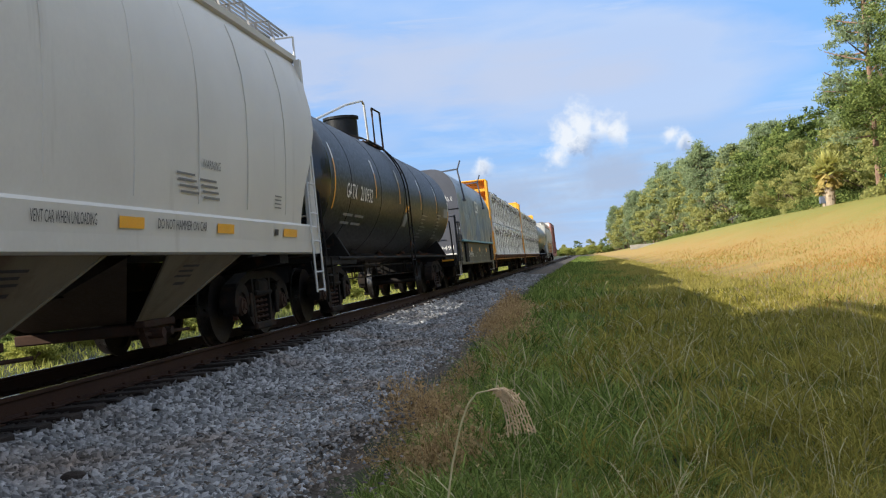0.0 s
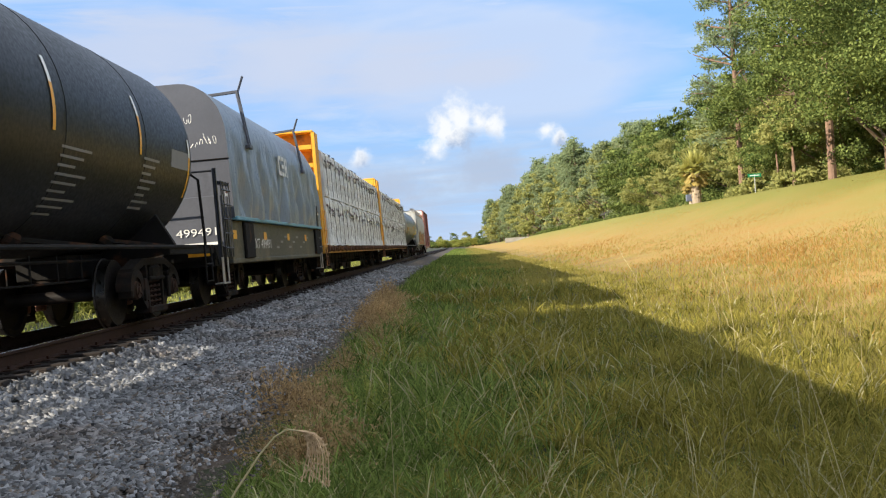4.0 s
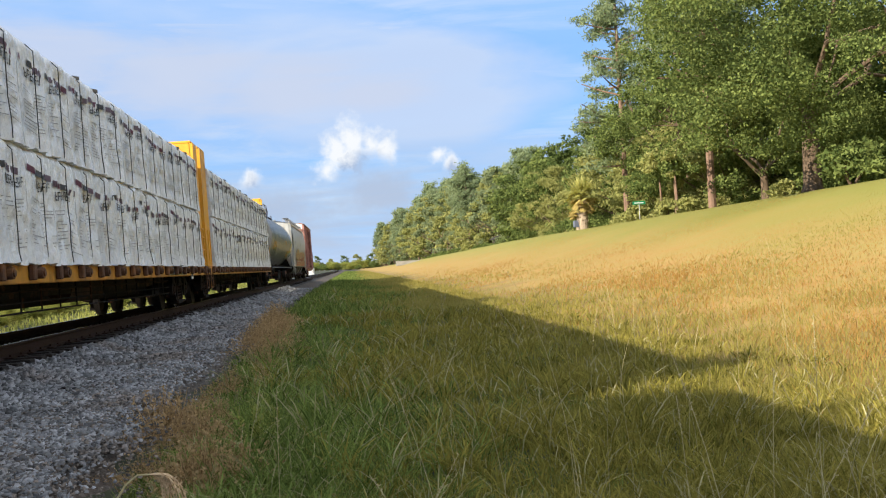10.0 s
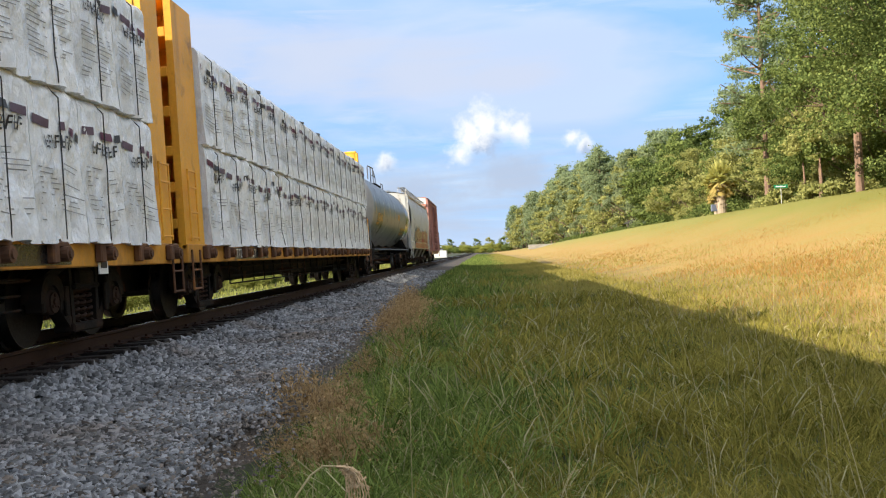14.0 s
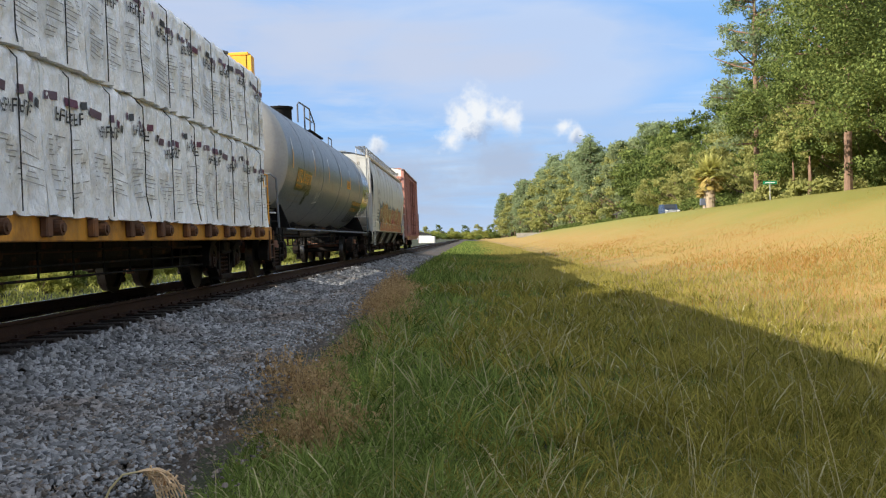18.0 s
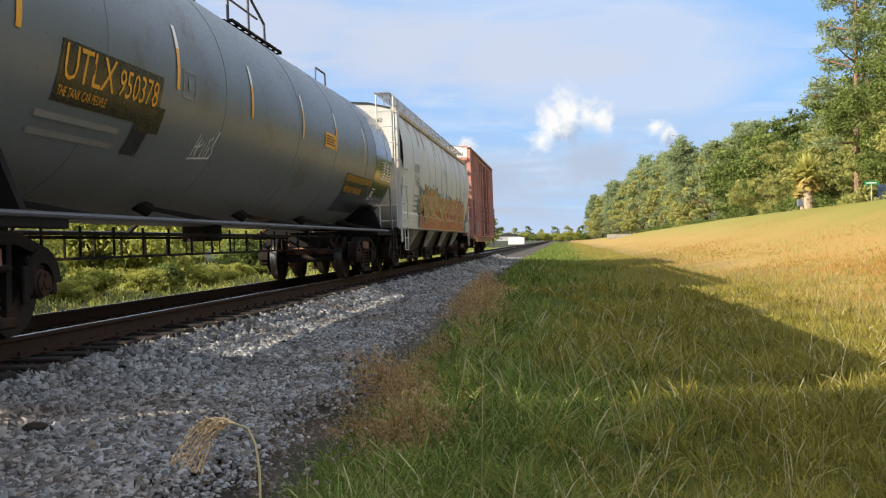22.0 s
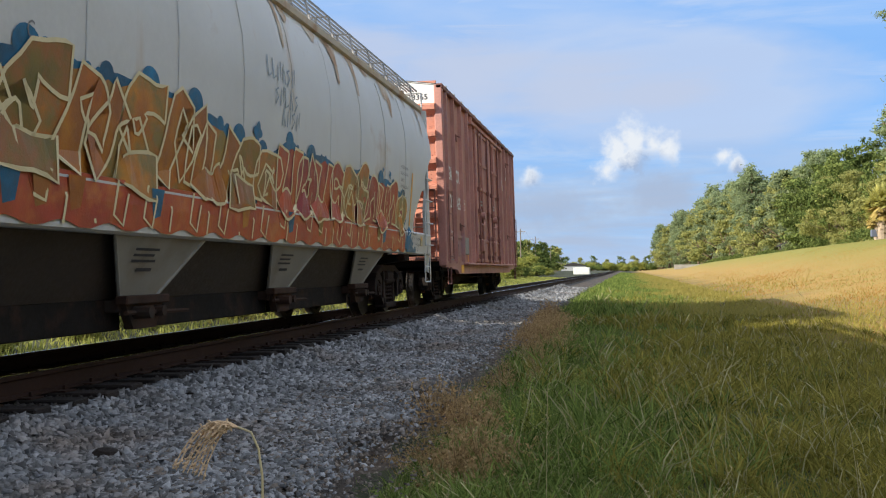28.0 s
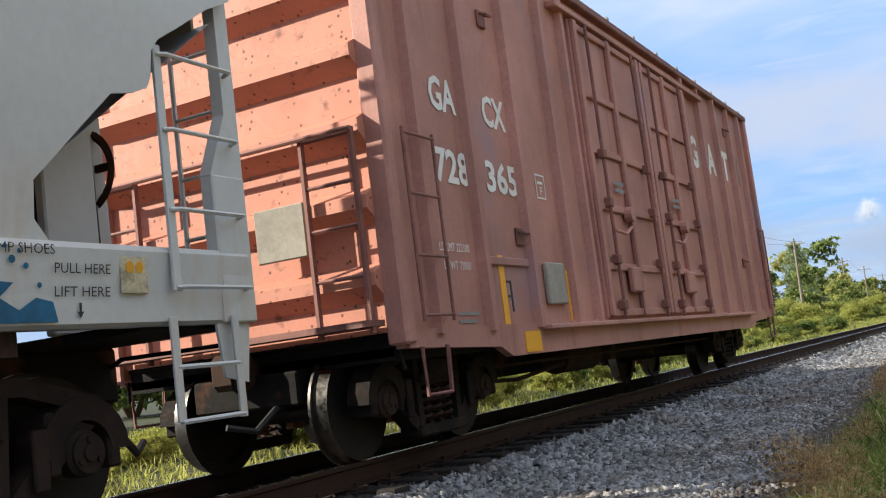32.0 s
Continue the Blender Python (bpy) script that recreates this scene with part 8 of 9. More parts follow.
weed_spots = ((-0.86, 8.75, 1.0), (-0.68, 8.7, 0.85), (-0.95, 10.2, 0.8), (-0.55, 9.3, 0.6), (-0.6, 12.5, 0.8), (-0.75, 7.2, 0.5), (-1.0, 14.5, 0.8))
green_weeds = [leafy_weed(i) for i in range(2)]
for i, (wx, wy, k) in enumerate(weed_spots):
    ob = green_weeds[i] if i < 2 else copy_thing(green_weeds[i % 2], pose(0, 0, 0))
    ob.matrix_basis = pose(wx, wy, float(ground_z(wx, wy)), 0, 0, rr.random() * 360) @ Matrix.Scale(k, 4)


def stem(height, lean, seed, head=True):
    """A tall straw stem, bent over at the top, with a narrow seed head."""
    rng = random.Random(seed)
    a = rng.random() * 6.28
    pts = []
    for i in range(9):
        t = i / 8
        pts.append((math.cos(a) * lean * t ** 2.2, math.sin(a) * lean * t ** 2.2, height * (t - 0.12 * lean * t ** 3)))
    g = Form().tube(pts, 0.0022, 4, 0.001)
    if head:
        for i in range(26):
            t = 0.78 + 0.22 * rng.random()
            p = Vector([np.interp(t, [j / 8 for j in range(9)], [q[k] for q in pts]) for k in range(3)])
            d = Vector((rng.gauss(0, 1), rng.gauss(0, 1), rng.gauss(0.8, 0.6))).normalized() * (0.005 + 0.009 * rng.random())
            g.beam(p, p + d, 0.003, 0.002)
    return g


stem_forms = [mesh_of("grass_stem", stem(0.75 + 0.12 * i, 0.15 + 0.13 * (i % 4), i, i % 3 != 2), stem_straw) for i in range(8)]
for i in range(170):
    az, r = radians(rr.uniform(-8, 52)), 2.2 * 10 ** rr.random()
    sx, sy = r * math.sin(az), r * math.cos(az)
    if sx < np.interp(sy, EDGE_Y, EDGE_X) + 0.4:
        continue
    ob = new("grass_stem", stem_forms[rr.randrange(8)])
    ob.matrix_basis = pose(sx, sy, float(ground_z(sx, sy)) - 0.03, 0, 0, rr.random() * 360) @ Matrix.Scale(rr.uniform(0.6, 1.05), 4)
    tagged(ob, "tall dry straw-coloured grass stem with a seed head", "grass stem", "tall seed stems in the grass")


# ---- trees ----
def leaf_mesh(name, centres, radii, count, size, material, rng, flat=0.62, wide=0.6, whole=False):
    """Many small leaf clumps on the outer parts of several uneven lobes."""
    lobes = np.array(centres)
    share = np.array(radii) ** 2
    # each lobe carries flat sprays of leaves round its twigs, so that dark gaps stay between them
    sprays = max(24, count // (70 if count > 100000 else 55 if count > 20000 else 26 if count > 5000 else 7))
    k = rng.choice(len(lobes), sprays, p=share / share.sum())
    e = rng.normal(0, 1, (sprays, 3))
    e /= np.linalg.norm(e, axis=1)[:, None]
    lobe_r = np.array(radii)[k]
    twig = lobes[k] + e * (lobe_r * rng.uniform(0.25, 1.2, sprays) ** 0.6)[:, None] * np.array([1, 1, flat])
    j = rng.integers(0, sprays, count)
    d = rng.normal(0, 1, (count, 3))
    c = twig[j] + d * (0.17 * lobe_r[j] + 0.9 * size)[:, None] * np.array([1, 1, 0.5])
    d = e[j] + 0.35 * d
    # leaves face outwards and up, each a little askew
    n = d * 0.5 + np.array([0, 0, 0.3]) + rng.normal(0, 0.6, (count, 3))
    n /= np.linalg.norm(n, axis=1)[:, None]
    u = np.cross(n, rng.normal(0, 1, (count, 3)))
    u /= np.linalg.norm(u, axis=1)[:, None] + 1e-6
    w = np.cross(n, u) * wide
    s = size * rng.uniform(0.45, 1.35, count)[:, None]
    bent = n * s * 0.2
    if whole:
        v = np.stack([c - u * s, c + w * s + bent, c + u * s, c - w * s + bent], 1).reshape(-1, 3)
        return raw_mesh(name, v, np.arange(4 * count).reshape(-1, 4), material)
    v = np.stack([c - u * s * 1.1, c + u * s * 0.8 + w * s * 1.1, c + u * s * 0.7 - w * s * 1.1 + bent], 1).reshape(-1, 3)
    return raw_mesh(name, v, np.arange(3 * count).reshape(-1, 3), material)


def limbs(g, p, d, r, length, depth, rng, tips, spread_by=0.55, droop=0.0):
    """A limb that forks until it is thin; g is one form, or a list that takes a form for each piece."""
    p, d = Vector(p), Vector(d).normalized()
    pts, q = [p], p
    for i in range(3):
        d = (d + Vector((rng.gauss(0, 0.12), rng.gauss(0, 0.12), rng.gauss(0, 0.08) - droop))).normalized()
        q = q + d * length / 3
        pts.append(q)
    if isinstance(g, list):
        g.append(Form().tube(pts, r, 7 if depth > 1 else 5, r * 0.68))
    else:
        g.tube(pts, r, 7 if depth > 1 else 5, r * 0.68)
    if depth == 0:
        tips.append(q)
        return
    for i in range(2 if rng.random() < 0.6 else 3):
        e = (d + Vector((rng.gauss(0, spread_by), rng.gauss(0, spread_by), rng.gauss(0.05, spread_by * 0.6)))).normalized()
        limbs(g, q, e, r * 0.62, length * rng.uniform(0.62, 0.85), depth - 1, rng, tips, spread_by, droop)


def grown(name, pieces, bark, owner):
    """The first piece as a part, the branches that fork from it under it."""
    first = part(name, pieces[0], bark, owner, smooth=True)
    for piece in pieces[1:]:
        part("branch", piece, bark, first, smooth=True)


def broad_tree(name, label, height, crown_r, seed, count, leaf, leaf_size, bark, bare=0.28, trunk_r=0.4, lobes=44, depth=2, group="trees on the bank", skirt=None):
    rng, rnp = random.Random(seed), np.random.default_rng(seed)
    ob = thing(name, label, "tree", group)
    g, tips = Form(), []
    h0 = height * bare
    g.tube([(0, 0, -0.3), (0.02, 0, 0.25), (0.04, 0.02, h0 * 0.6), (0.08, 0.05, h0)], trunk_r * 1.25, 12, trunk_r * 0.8)
    g.tube([(0, 0, -0.3), (0, 0, 0.5)], trunk_r * 1.6, 12, trunk_r * 1.05)
    part("trunk", g, bark, ob, smooth=True)
    for i in range(5):
        g = []
        a = i * 1.3 + rng.random()
        up = 0.5 + 0.5 * rng.random()
        limbs(g, (0.08, 0.05, h0 * (0.82 + 0.04 * i)), (math.cos(a), math.sin(a), up), trunk_r * 0.40, (height - h0) * 0.30, depth, rng, tips)
        grown("limb", g, bark, ob)
    cs, rs = [], []
    for t in tips:
        cs.append((t.x, t.y, t.z))
        rs.append(crown_r * rng.uniform(0.10, 0.20))
    low = bare * 0.75 if skirt is None else skirt
    for i in range(lobes):
        u, a = (i + rng.random()) / lobes, rng.random() * 6.28
        reach = crown_r * math.sqrt(max(0.03, 1 - ((u - 0.36) / 0.66) ** 2)) * (rng.uniform(0.55, 1.0) if i % 4 else rng.uniform(0.1, 0.5))
        cs.append((reach * math.cos(a), reach * math.sin(a), height * (low + (0.97 - low) * u)))
        rs.append(crown_r * rng.uniform(0.12, 0.25))
    part("crown", leaf_mesh("crown", cs, rs, count, leaf_size, leaf, rnp, whole=count > 40000), None, ob)
    return ob


def pine(name, label, height, seed, count, leaf_size=0.45, first=0.45, crown=0.16, step=0.018, group="trees on the bank"):
    rng, rnp = random.Random(seed), np.random.default_rng(seed)
    ob = thing(name, label, "tree", group)
    lean = rng.gauss(0, 0.02)
    g = Form().tube([(0, 0, -0.3), (lean * height * 0.3, 0, height * 0.35), (lean * height * 0.7, 0.1, height * 0.7), (lean * height, 0.15, height * 0.98)], height * 0.0115, 8, height * 0.003)
    cs, rs = [], []
    z = first
    while z < 1.0:
        a = rng.random() * 6.28
        reach = height * crown * (1.25 - 0.75 * (z - first) / (1 - first)) * rng.uniform(0.5, 1.15)
        p = (lean * height * z, 0.1, height * z)
        q = (p[0] + reach * math.cos(a), p[1] + reach * math.sin(a), p[2] + reach * rng.uniform(0.05, 0.45))
        g.tube([p, ((p[0] + q[0]) / 2, (p[1] + q[1]) / 2, (p[2] + q[2]) / 2 - 0.1), q], height * 0.004, 5, height * 0.0015)
        for t in (0.45, 0.7, 0.88, 1.0):
            cs.append(tuple(p[k] + (q[k] - p[k]) * t + rng.gauss(0, 0.018) * height for k in range(3)))
            rs.append(height * rng.uniform(0.016, 0.036))
        z += step
    cs.append((lean * height, 0.15, height * 0.97))
    rs.append(height * 0.05)
    part("trunk", g, bark_pine, ob, smooth=True)
    part("crown", leaf_mesh("crown", cs, rs, count, leaf_size, leaf_pine, rnp, 0.7, 0.22), None, ob)
    return ob


def palm(seed):
    rng = random.Random(seed)
    ob = thing("cabbage_palm", "short cabbage palm with a skirt of dead fronds", "palm tree", "palms on the bank")
    g = Form().tube([(0, 0, -0.2), (0.02, 0, 0.8), (0, 0.02, 1.9)], 0.30, 12, 0.24)
    for i in range(36):
        a, z = i * 2.4, 0.25 + i * 0.042
        g.beam((0.26 * math.cos(a), 0.26 * math.sin(a), z), (0.36 * math.cos(a), 0.36 * math.sin(a), z + 0.13), 0.09, 0.03)
    part("trunk", g, bark_palm, ob)
    for dead in (0, 1):
        g = Form()
        for i in range(26 if dead else 48):
            a = rng.random() * 6.28
            e = rng.uniform(-0.9, 0.1) if dead else rng.uniform(0.1, 1.45)
            L = rng.uniform(0.8, 1.15) if dead else rng.uniform(1.0, 1.4)
            d = Vector((math.cos(a) * math.cos(e), math.sin(a) * math.cos(e), math.sin(e)))
            o = Vector((0, 0, 1.95))
            mid = o + d * L * 0.55
            g.tube([o, mid], 0.015, 4)
            side = d.cross(Vector((0, 0, 1))).normalized()
            for j in range(-5, 6):
                w = (d * 0.8 + side * j * 0.19 + Vector((0, 0, -0.12 * abs(j) - (0.3 if dead else 0.12)))).normalized()
                tip = mid + w * L * (0.62 - 0.03 * abs(j))
                n = w.cross(Vector((0, 0, 1))).normalized() * 0.085
                g.add([mid - n * 0.4, mid + n * 0.4, (mid + tip) / 2 + n, tip, (mid + tip) / 2 - n], [(0, 1, 2, 3, 4)])
        part("dead_fronds" if dead else "fronds", g, palm_dry if dead else leaf_palm, ob)
    return ob


def myrtle(seed, height):
    rng, rnp = random.Random(seed), np.random.default_rng(seed)
    ob = thing("crepe_myrtle", "multi-stemmed crepe myrtle with pale smooth bark and sparse leaves", "tree", "crepe myrtles along the lawn")
    g, tips = Form(), []
    for i in range(9):
        a = i * 0.7 + rng.random() * 0.4
        g = []
        limbs(g, (0.1 * math.cos(a), 0.1 * math.sin(a), -0.1), (0.34 * math.cos(a), 0.34 * math.sin(a), 1.0), 0.030 * height / 3.5, height * 0.44, 2, rng, tips, 0.20)
        grown("stem", g, bark_pale, ob)
    cs = [tuple(t) for t in tips] + [(t.x * 0.8, t.y * 0.8, t.z * 0.8) for t in tips] + [(t.x * 1.1, t.y * 1.1, t.z * 1.1) for t in tips]
    part("leaves", leaf_mesh("leaves", cs, [height * (rng.uniform(0.03, 0.07) if height < 4.1 else rng.uniform(0.05, 0.12)) for _ in cs], 3600 if height < 4.1 else 9500, 0.07, leaf_myrtle, rnp), None, ob)
    return ob


def shrub(seed, size, leaf, count, label, name="shrub", leaf_size=0.09, group="shrubs and bushes"):
    rng, rnp = random.Random(seed), np.random.default_rng(seed)
    ob = thing(name, label, "bush", group)
    g, tips = Form(), []
    for i in range(5):
        a = i * 1.26 + rng.random()
        limbs(g, (0, 0, -0.1), (0.6 * math.cos(a), 0.6 * math.sin(a), 1.0), 0.03 * size, size * 0.40, 1, rng, tips)
    part("stalk", g, bark_brown, ob)
    cs = [tuple(t) for t in tips] + [(rng.gauss(0, 0.32) * size, rng.gauss(0, 0.32) * size, size * rng.uniform(0.15, 0.7)) for _ in range(9)]
    part("leaves", leaf_mesh("leaves", cs, [size * rng.uniform(0.16, 0.30) for _ in cs], count, leaf_size, leaf, rnp), None, ob)
    return ob


def put(ob, x, y, turn=0.0, k=1.0, z=None):
    ob.matrix_basis = pose(x, y, float(ground_z(x, y)) if z is None else z, 0, 0, turn) @ Matrix.Scale(k, 4)
    return ob


def again(ob, x, y, turn=0.0, k=1.0):
    return copy_thing(ob, pose(x, y, float(ground_z(x, y)), 0, 0, turn) @ Matrix.Scale(k / ob.scale[0], 4))


oak = put(broad_tree("live_oak", "big spreading oak with green crown on the bank", 16.5, 8.6, 1, 130000, leaf_oak, 0.080, bark_brown, 0.27, 0.42, 120, skirt=0.17), 22.8, 49.0)
oak2 = put(broad_tree("water_oak", "tall dense oak with drooping leafy branches", 17, 6.4, 2, 62000, leaf_oak, 0.10, bark_brown, 0.20, 0.30, 90), 27.4, 79.0)
big_pine = put(pine("longleaf_pine", "tall pine with open crown and reddish trunk", 25, 3, 16000, 0.25, 0.42, 0.15), 24.0, 66.5)
side_pine = put(pine("slash_pine", "tall pine with feathery branches", 25, 4, 17000, 0.25, 0.24, 0.165, 0.016), 25.2, 92.0)
bright = put(broad_tree("sunlit_hardwood", "pale green sunlit hardwood tree", 13, 5.2, 5, 26000, leaf_bright, 0.135, bark_brown, 0.16, 0.22, 50), 29.5, 108.0)
dark1 = put(broad_tree("hardwood_tree", "dense green hardwood tree", 14, 6.0, 6, 15000, leaf_oak, 0.20, bark_brown, 0.14, 0.3, 44, 1), 38.0, 62.0)
dark2 = put(broad_tree("hardwood_tree", "broad green hardwood tree", 17, 6.5, 7, 15000, leaf_oak, 0.21, bark_brown, 0.14, 0.3, 44, 1), 33.0, 30.0)
pine2 = put(pine("slash_pine", "slender pine in the tree line", 22, 8, 8000, 0.42, 0.34, 0.15, 0.016), 31.0, 185.0, 0, 0.80)
pine3 = put(pine("slash_pine", "leaning pine in the tree line", 23, 9, 8000, 0.42, 0.45, 0.17, 0.014), 29.4, 252.0, 0, 0.95)
far1 = put(broad_tree("hardwood_tree", "green hardwood in the distant tree line", 16, 4.8, 16, 6500, leaf_far, 0.29, bark_brown, 0.12, 0.3, 44, 1), 33.0, 190.0)
far2 = put(broad_tree("hardwood_tree", "sunlit hardwood in the distant tree line", 16, 5.0, 17, 6500, leaf_bright, 0.29, bark_brown, 0.14, 0.3, 44, 1), 31.0, 210.0)
far3 = put(broad_tree("hardwood_tree", "green hardwood far beyond the track", 16, 5.6, 26, 1500, leaf_oak, 0.62, bark_brown, 0.12, 0.3, 30, 0), -31.0, 225.0)
far4 = put(broad_tree("hardwood_tree", "pale green hardwood far beyond the track", 15, 5.0, 27, 1500, leaf_bright, 0.58, bark_brown, 0.12, 0.3, 30, 0), -38.0, 232.0)
TOP_AZ, TOP_EL = [0.6, 0.9, 1.7, 3.0, 4.9, 6.6, 7.4, 8.1, 9.3, 10.8, 12.2, 13.7, 20], [0.4, 0.6, 2.1, 2.9, 4.1, 4.9, 4.5, 4.6, 5.4, 5.9, 6.3, 7.1, 9]
tr = random.Random(9)


def in_line(kind, tall, x, y, k):
    """A tree whose top reaches k of the wood's outline as it stands over the lawn."""
    top = math.hypot(x, y) * math.tan(radians(float(np.interp(math.degrees(math.atan2(x, y)), TOP_AZ, TOP_EL)))) + EYE[2] - float(ground_z(x, y))
    return again(kind, x, y, tr.random() * 360, k * top / tall)


# dense wood behind the lawn
for i in range(16):
    wx, wy = tr.uniform(33, 44), 8 + i * 7.5 + tr.uniform(-2, 2)
    again((dark1, dark2)[i % 2], wx, wy, tr.random() * 360, tr.uniform(0.75, 1.05))
again(oak2, 27.5, 66.0, 130, 0.95)
again(bright, 28.0, 87.0, 40, 0.8)
again(bright, 26.5, 72.5, 200, 0.8)
again(dark2, 31.0, 76.0, 80, 0.9)
again(dark1, 31.0, 90.0, 10, 0.9)
again(dark1, 29.5, 57.0, 100, 0.75)
for wx, wy, k, j in ((30.5, 101, 0.9, 1), (29.5, 113, 0.85, 0), (30, 121, 0.8, 1), (32, 128, 1.0, 0), (29, 137, 0.78, 1), (31, 145, 0.97, 0), (29, 151, 0.8, 1), (32, 158, 0.95, 0), (30, 167, 0.85, 0), (31, 175, 0.93, 0)):
    in_line((dark1, bright)[j], (14, 13)[j], wx, wy, k)
# tree line down the track
for i in range(72):
    wy = 178 * (4.2 ** (i / 71)) + tr.uniform(-4, 4)
    wx = float(np.interp(wy, [100, 250, 450, 700], [30, 30, 26, 18])) + abs(tr.gauss(0, 5))
    j = (0, 2, 1, 0, 3, 1, 2, 0)[i % 8]
    in_line((pine2, pine3, far1, far2)[j], (22, 23, 16, 16)[j], wx, wy, tr.uniform(0.5, 1.0) if i % 3 else tr.uniform(0.95, 1.08))
palm1 = put(palm(1), 22.4, 97.5, 0, 1.5)
again(palm1, 23.2, 103, 120, 1.1)
for i, (wy, h) in enumerate(((37.2, 4.0), (30.2, 3.3), (25.4, 4.2), (22.2, 5.2))):
    put(myrtle(20 + i, h), 22.2, wy, 60 * i)
s1 = put(shrub(31, 2.4, leaf_oak, 2600, "upright green shrub at the top of the bank", leaf_size=0.12), 22.2, 43.8)
s2 = put(shrub(32, 1.2, leaf_bright, 1800, "low bright green shrub at the wood's edge", leaf_size=0.10), 22.9, 52.5)
for wx, wy, k in ((23.2, 52.6, 0.6), (23.2, 41.5, 0.6), (23.6, 70, 1.3), (23.4, 74, 1.5), (23.2, 82, 1.4), (24.4, 88, 1.5), (24.8, 92, 1.4), (25.5, 110, 1.8), (26.5, 120, 2.0), (24, 18, 0.7)):
    again(s2, wx, wy, tr.random() * 360, k)
s3 = put(shrub(33, 3.0, leaf_oak, 4200, "tall dense green undergrowth at the wood's edge", "undergrowth", 0.13), 27.0, 52.0)
for i in range(40):
    if i <= 10:
        continue  # deep shade under the oaks, and the low house
    again(s3 if i % 3 else s2, tr.uniform(26.5, 30), 40 + 2.4 * i + tr.uniform(-1, 1), tr.random() * 360, (1.0 if i % 3 else 2.0) * tr.uniform(0.6, 1.15))
for i in range(14):
    wy = 140 + 17 * i
    again(s3, 1.5 + float(np.interp(wy, [140, 260, 380], [25.5, 26.5, 25])) + tr.uniform(-0.5, 2.5), wy, tr.random() * 360, tr.uniform(0.6, 1.2))
for wx, wy in ((23.2, 71.5), (23.6, 73.0), (23.3, 75.5)):
    g = Form().tube([(0, 0, -0.2), (0.05, 0, 1.4), (0.0, 0.05, 3.2)], 0.10, 8, 0.06)
    young = thing("young_pine", "slim young tree with a bare reddish trunk", "tree", "trees on the bank", pose(wx, wy, float(ground_z(wx, wy))))
    part("trunk", g, bark_pine, young)
    part("crown", leaf_mesh("crown", [(0, 0, 3.4), (0.4, 0.2, 3.9), (-0.4, 0, 4.2)], [0.8, 0.7, 0.7], 900, 0.16, leaf_oak, np.random.default_rng(int(wy * 10))), None, young)

# far side of the track: weeds, bushes, poles, woods
w1 = put(shrub(41, 1.3, leaf_weed, 9000, "sunlit leafy weed clump beyond the track", "roadside_weed", 0.045), -14.0, 12.0)
w2 = put(shrub(42, 2.4, leaf_weed, 11000, "bright green bush beyond the track", "wild_bush", 0.075), -16.0, 22.0)
w3 = put(shrub(43, 2.0, leaf_oak, 9000, "dark green bush beyond the track", "wild_bush", 0.075), -18.0, 15.0)
for i in range(70):
    wy = 4 + 190 * (i / 69) ** 1.5
    wx = -tr.uniform(11.5, 15.5) - 0.012 * wy - (3 if wy < 16 else 0)
    again((w1, w2, w1, w3)[i % 4], wx, wy + tr.uniform(-1, 1), tr.random() * 360, tr.uniform(0.65, 1.25))
for i in range(46):
    wy = 6 + 80 * (i / 45) ** 1.4
    again((w1, w1, w3)[i % 3], -tr.uniform(10.2, 12.6), wy + tr.uniform(-1, 1), tr.random() * 360, tr.uniform(0.35, 0.65))
for i in range(54):
    wy = 7 + 75 * (i / 53) ** 1.5
    again((w1, w1, w2)[i % 3], -tr.uniform(9.6, 11.4), wy + tr.uniform(-1, 1), tr.random() * 360, tr.uniform(0.3, 0.5) if i % 3 < 2 else 0.25)
for i in range(22):
    wy = 10 + 12 * i
    again((w2, w3)[i % 2], -tr.uniform(17, 23), wy, tr.random() * 360, tr.uniform(1.1, 1.8))
for i in range(20):
    a, d = radians(-tr.uniform(14, 62)), tr.uniform(55, 95)
    again((far3, far4, far3)[i % 3], d * math.sin(a), d * math.cos(a), tr.random() * 360, 0.55 * tr.uniform(0.5, 0.8))
again(far1, -22.5, 148, 20, 0.42)
again(pine2, -24.5, 152, 20, 0.5)
for i in range(14):
    again((far3, far4, w2, w3)[i % 4], -tr.uniform(19, 30), 125 + 9 * i, tr.random() * 360, (tr.uniform(0.3, 0.5) if i % 4 < 2 else tr.uniform(1.2, 2.0)))
for i in range(22):
    wy = 230 + 14 * i
    again((far3, far4, far3)[i % 3], -30 - tr.uniform(0, 16) + 0.02 * i, wy, tr.random() * 360, tr.uniform(0.55, 0.78))
for i in range(110):
    a = radians(-40 + 80 * i / 109)
    again((far3, far4)[i % 2], 1000 * math.sin(a), 1000 * math.cos(a), tr.random() * 360, tr.uniform(0.7, 1.0))
for i in range(80):
    again((w3, w2, w3)[i % 3], -75 + 1.7 * i + tr.uniform(-2, 2), 720 + tr.uniform(-30, 30), tr.random() * 360, tr.uniform(1.6, 3.4))

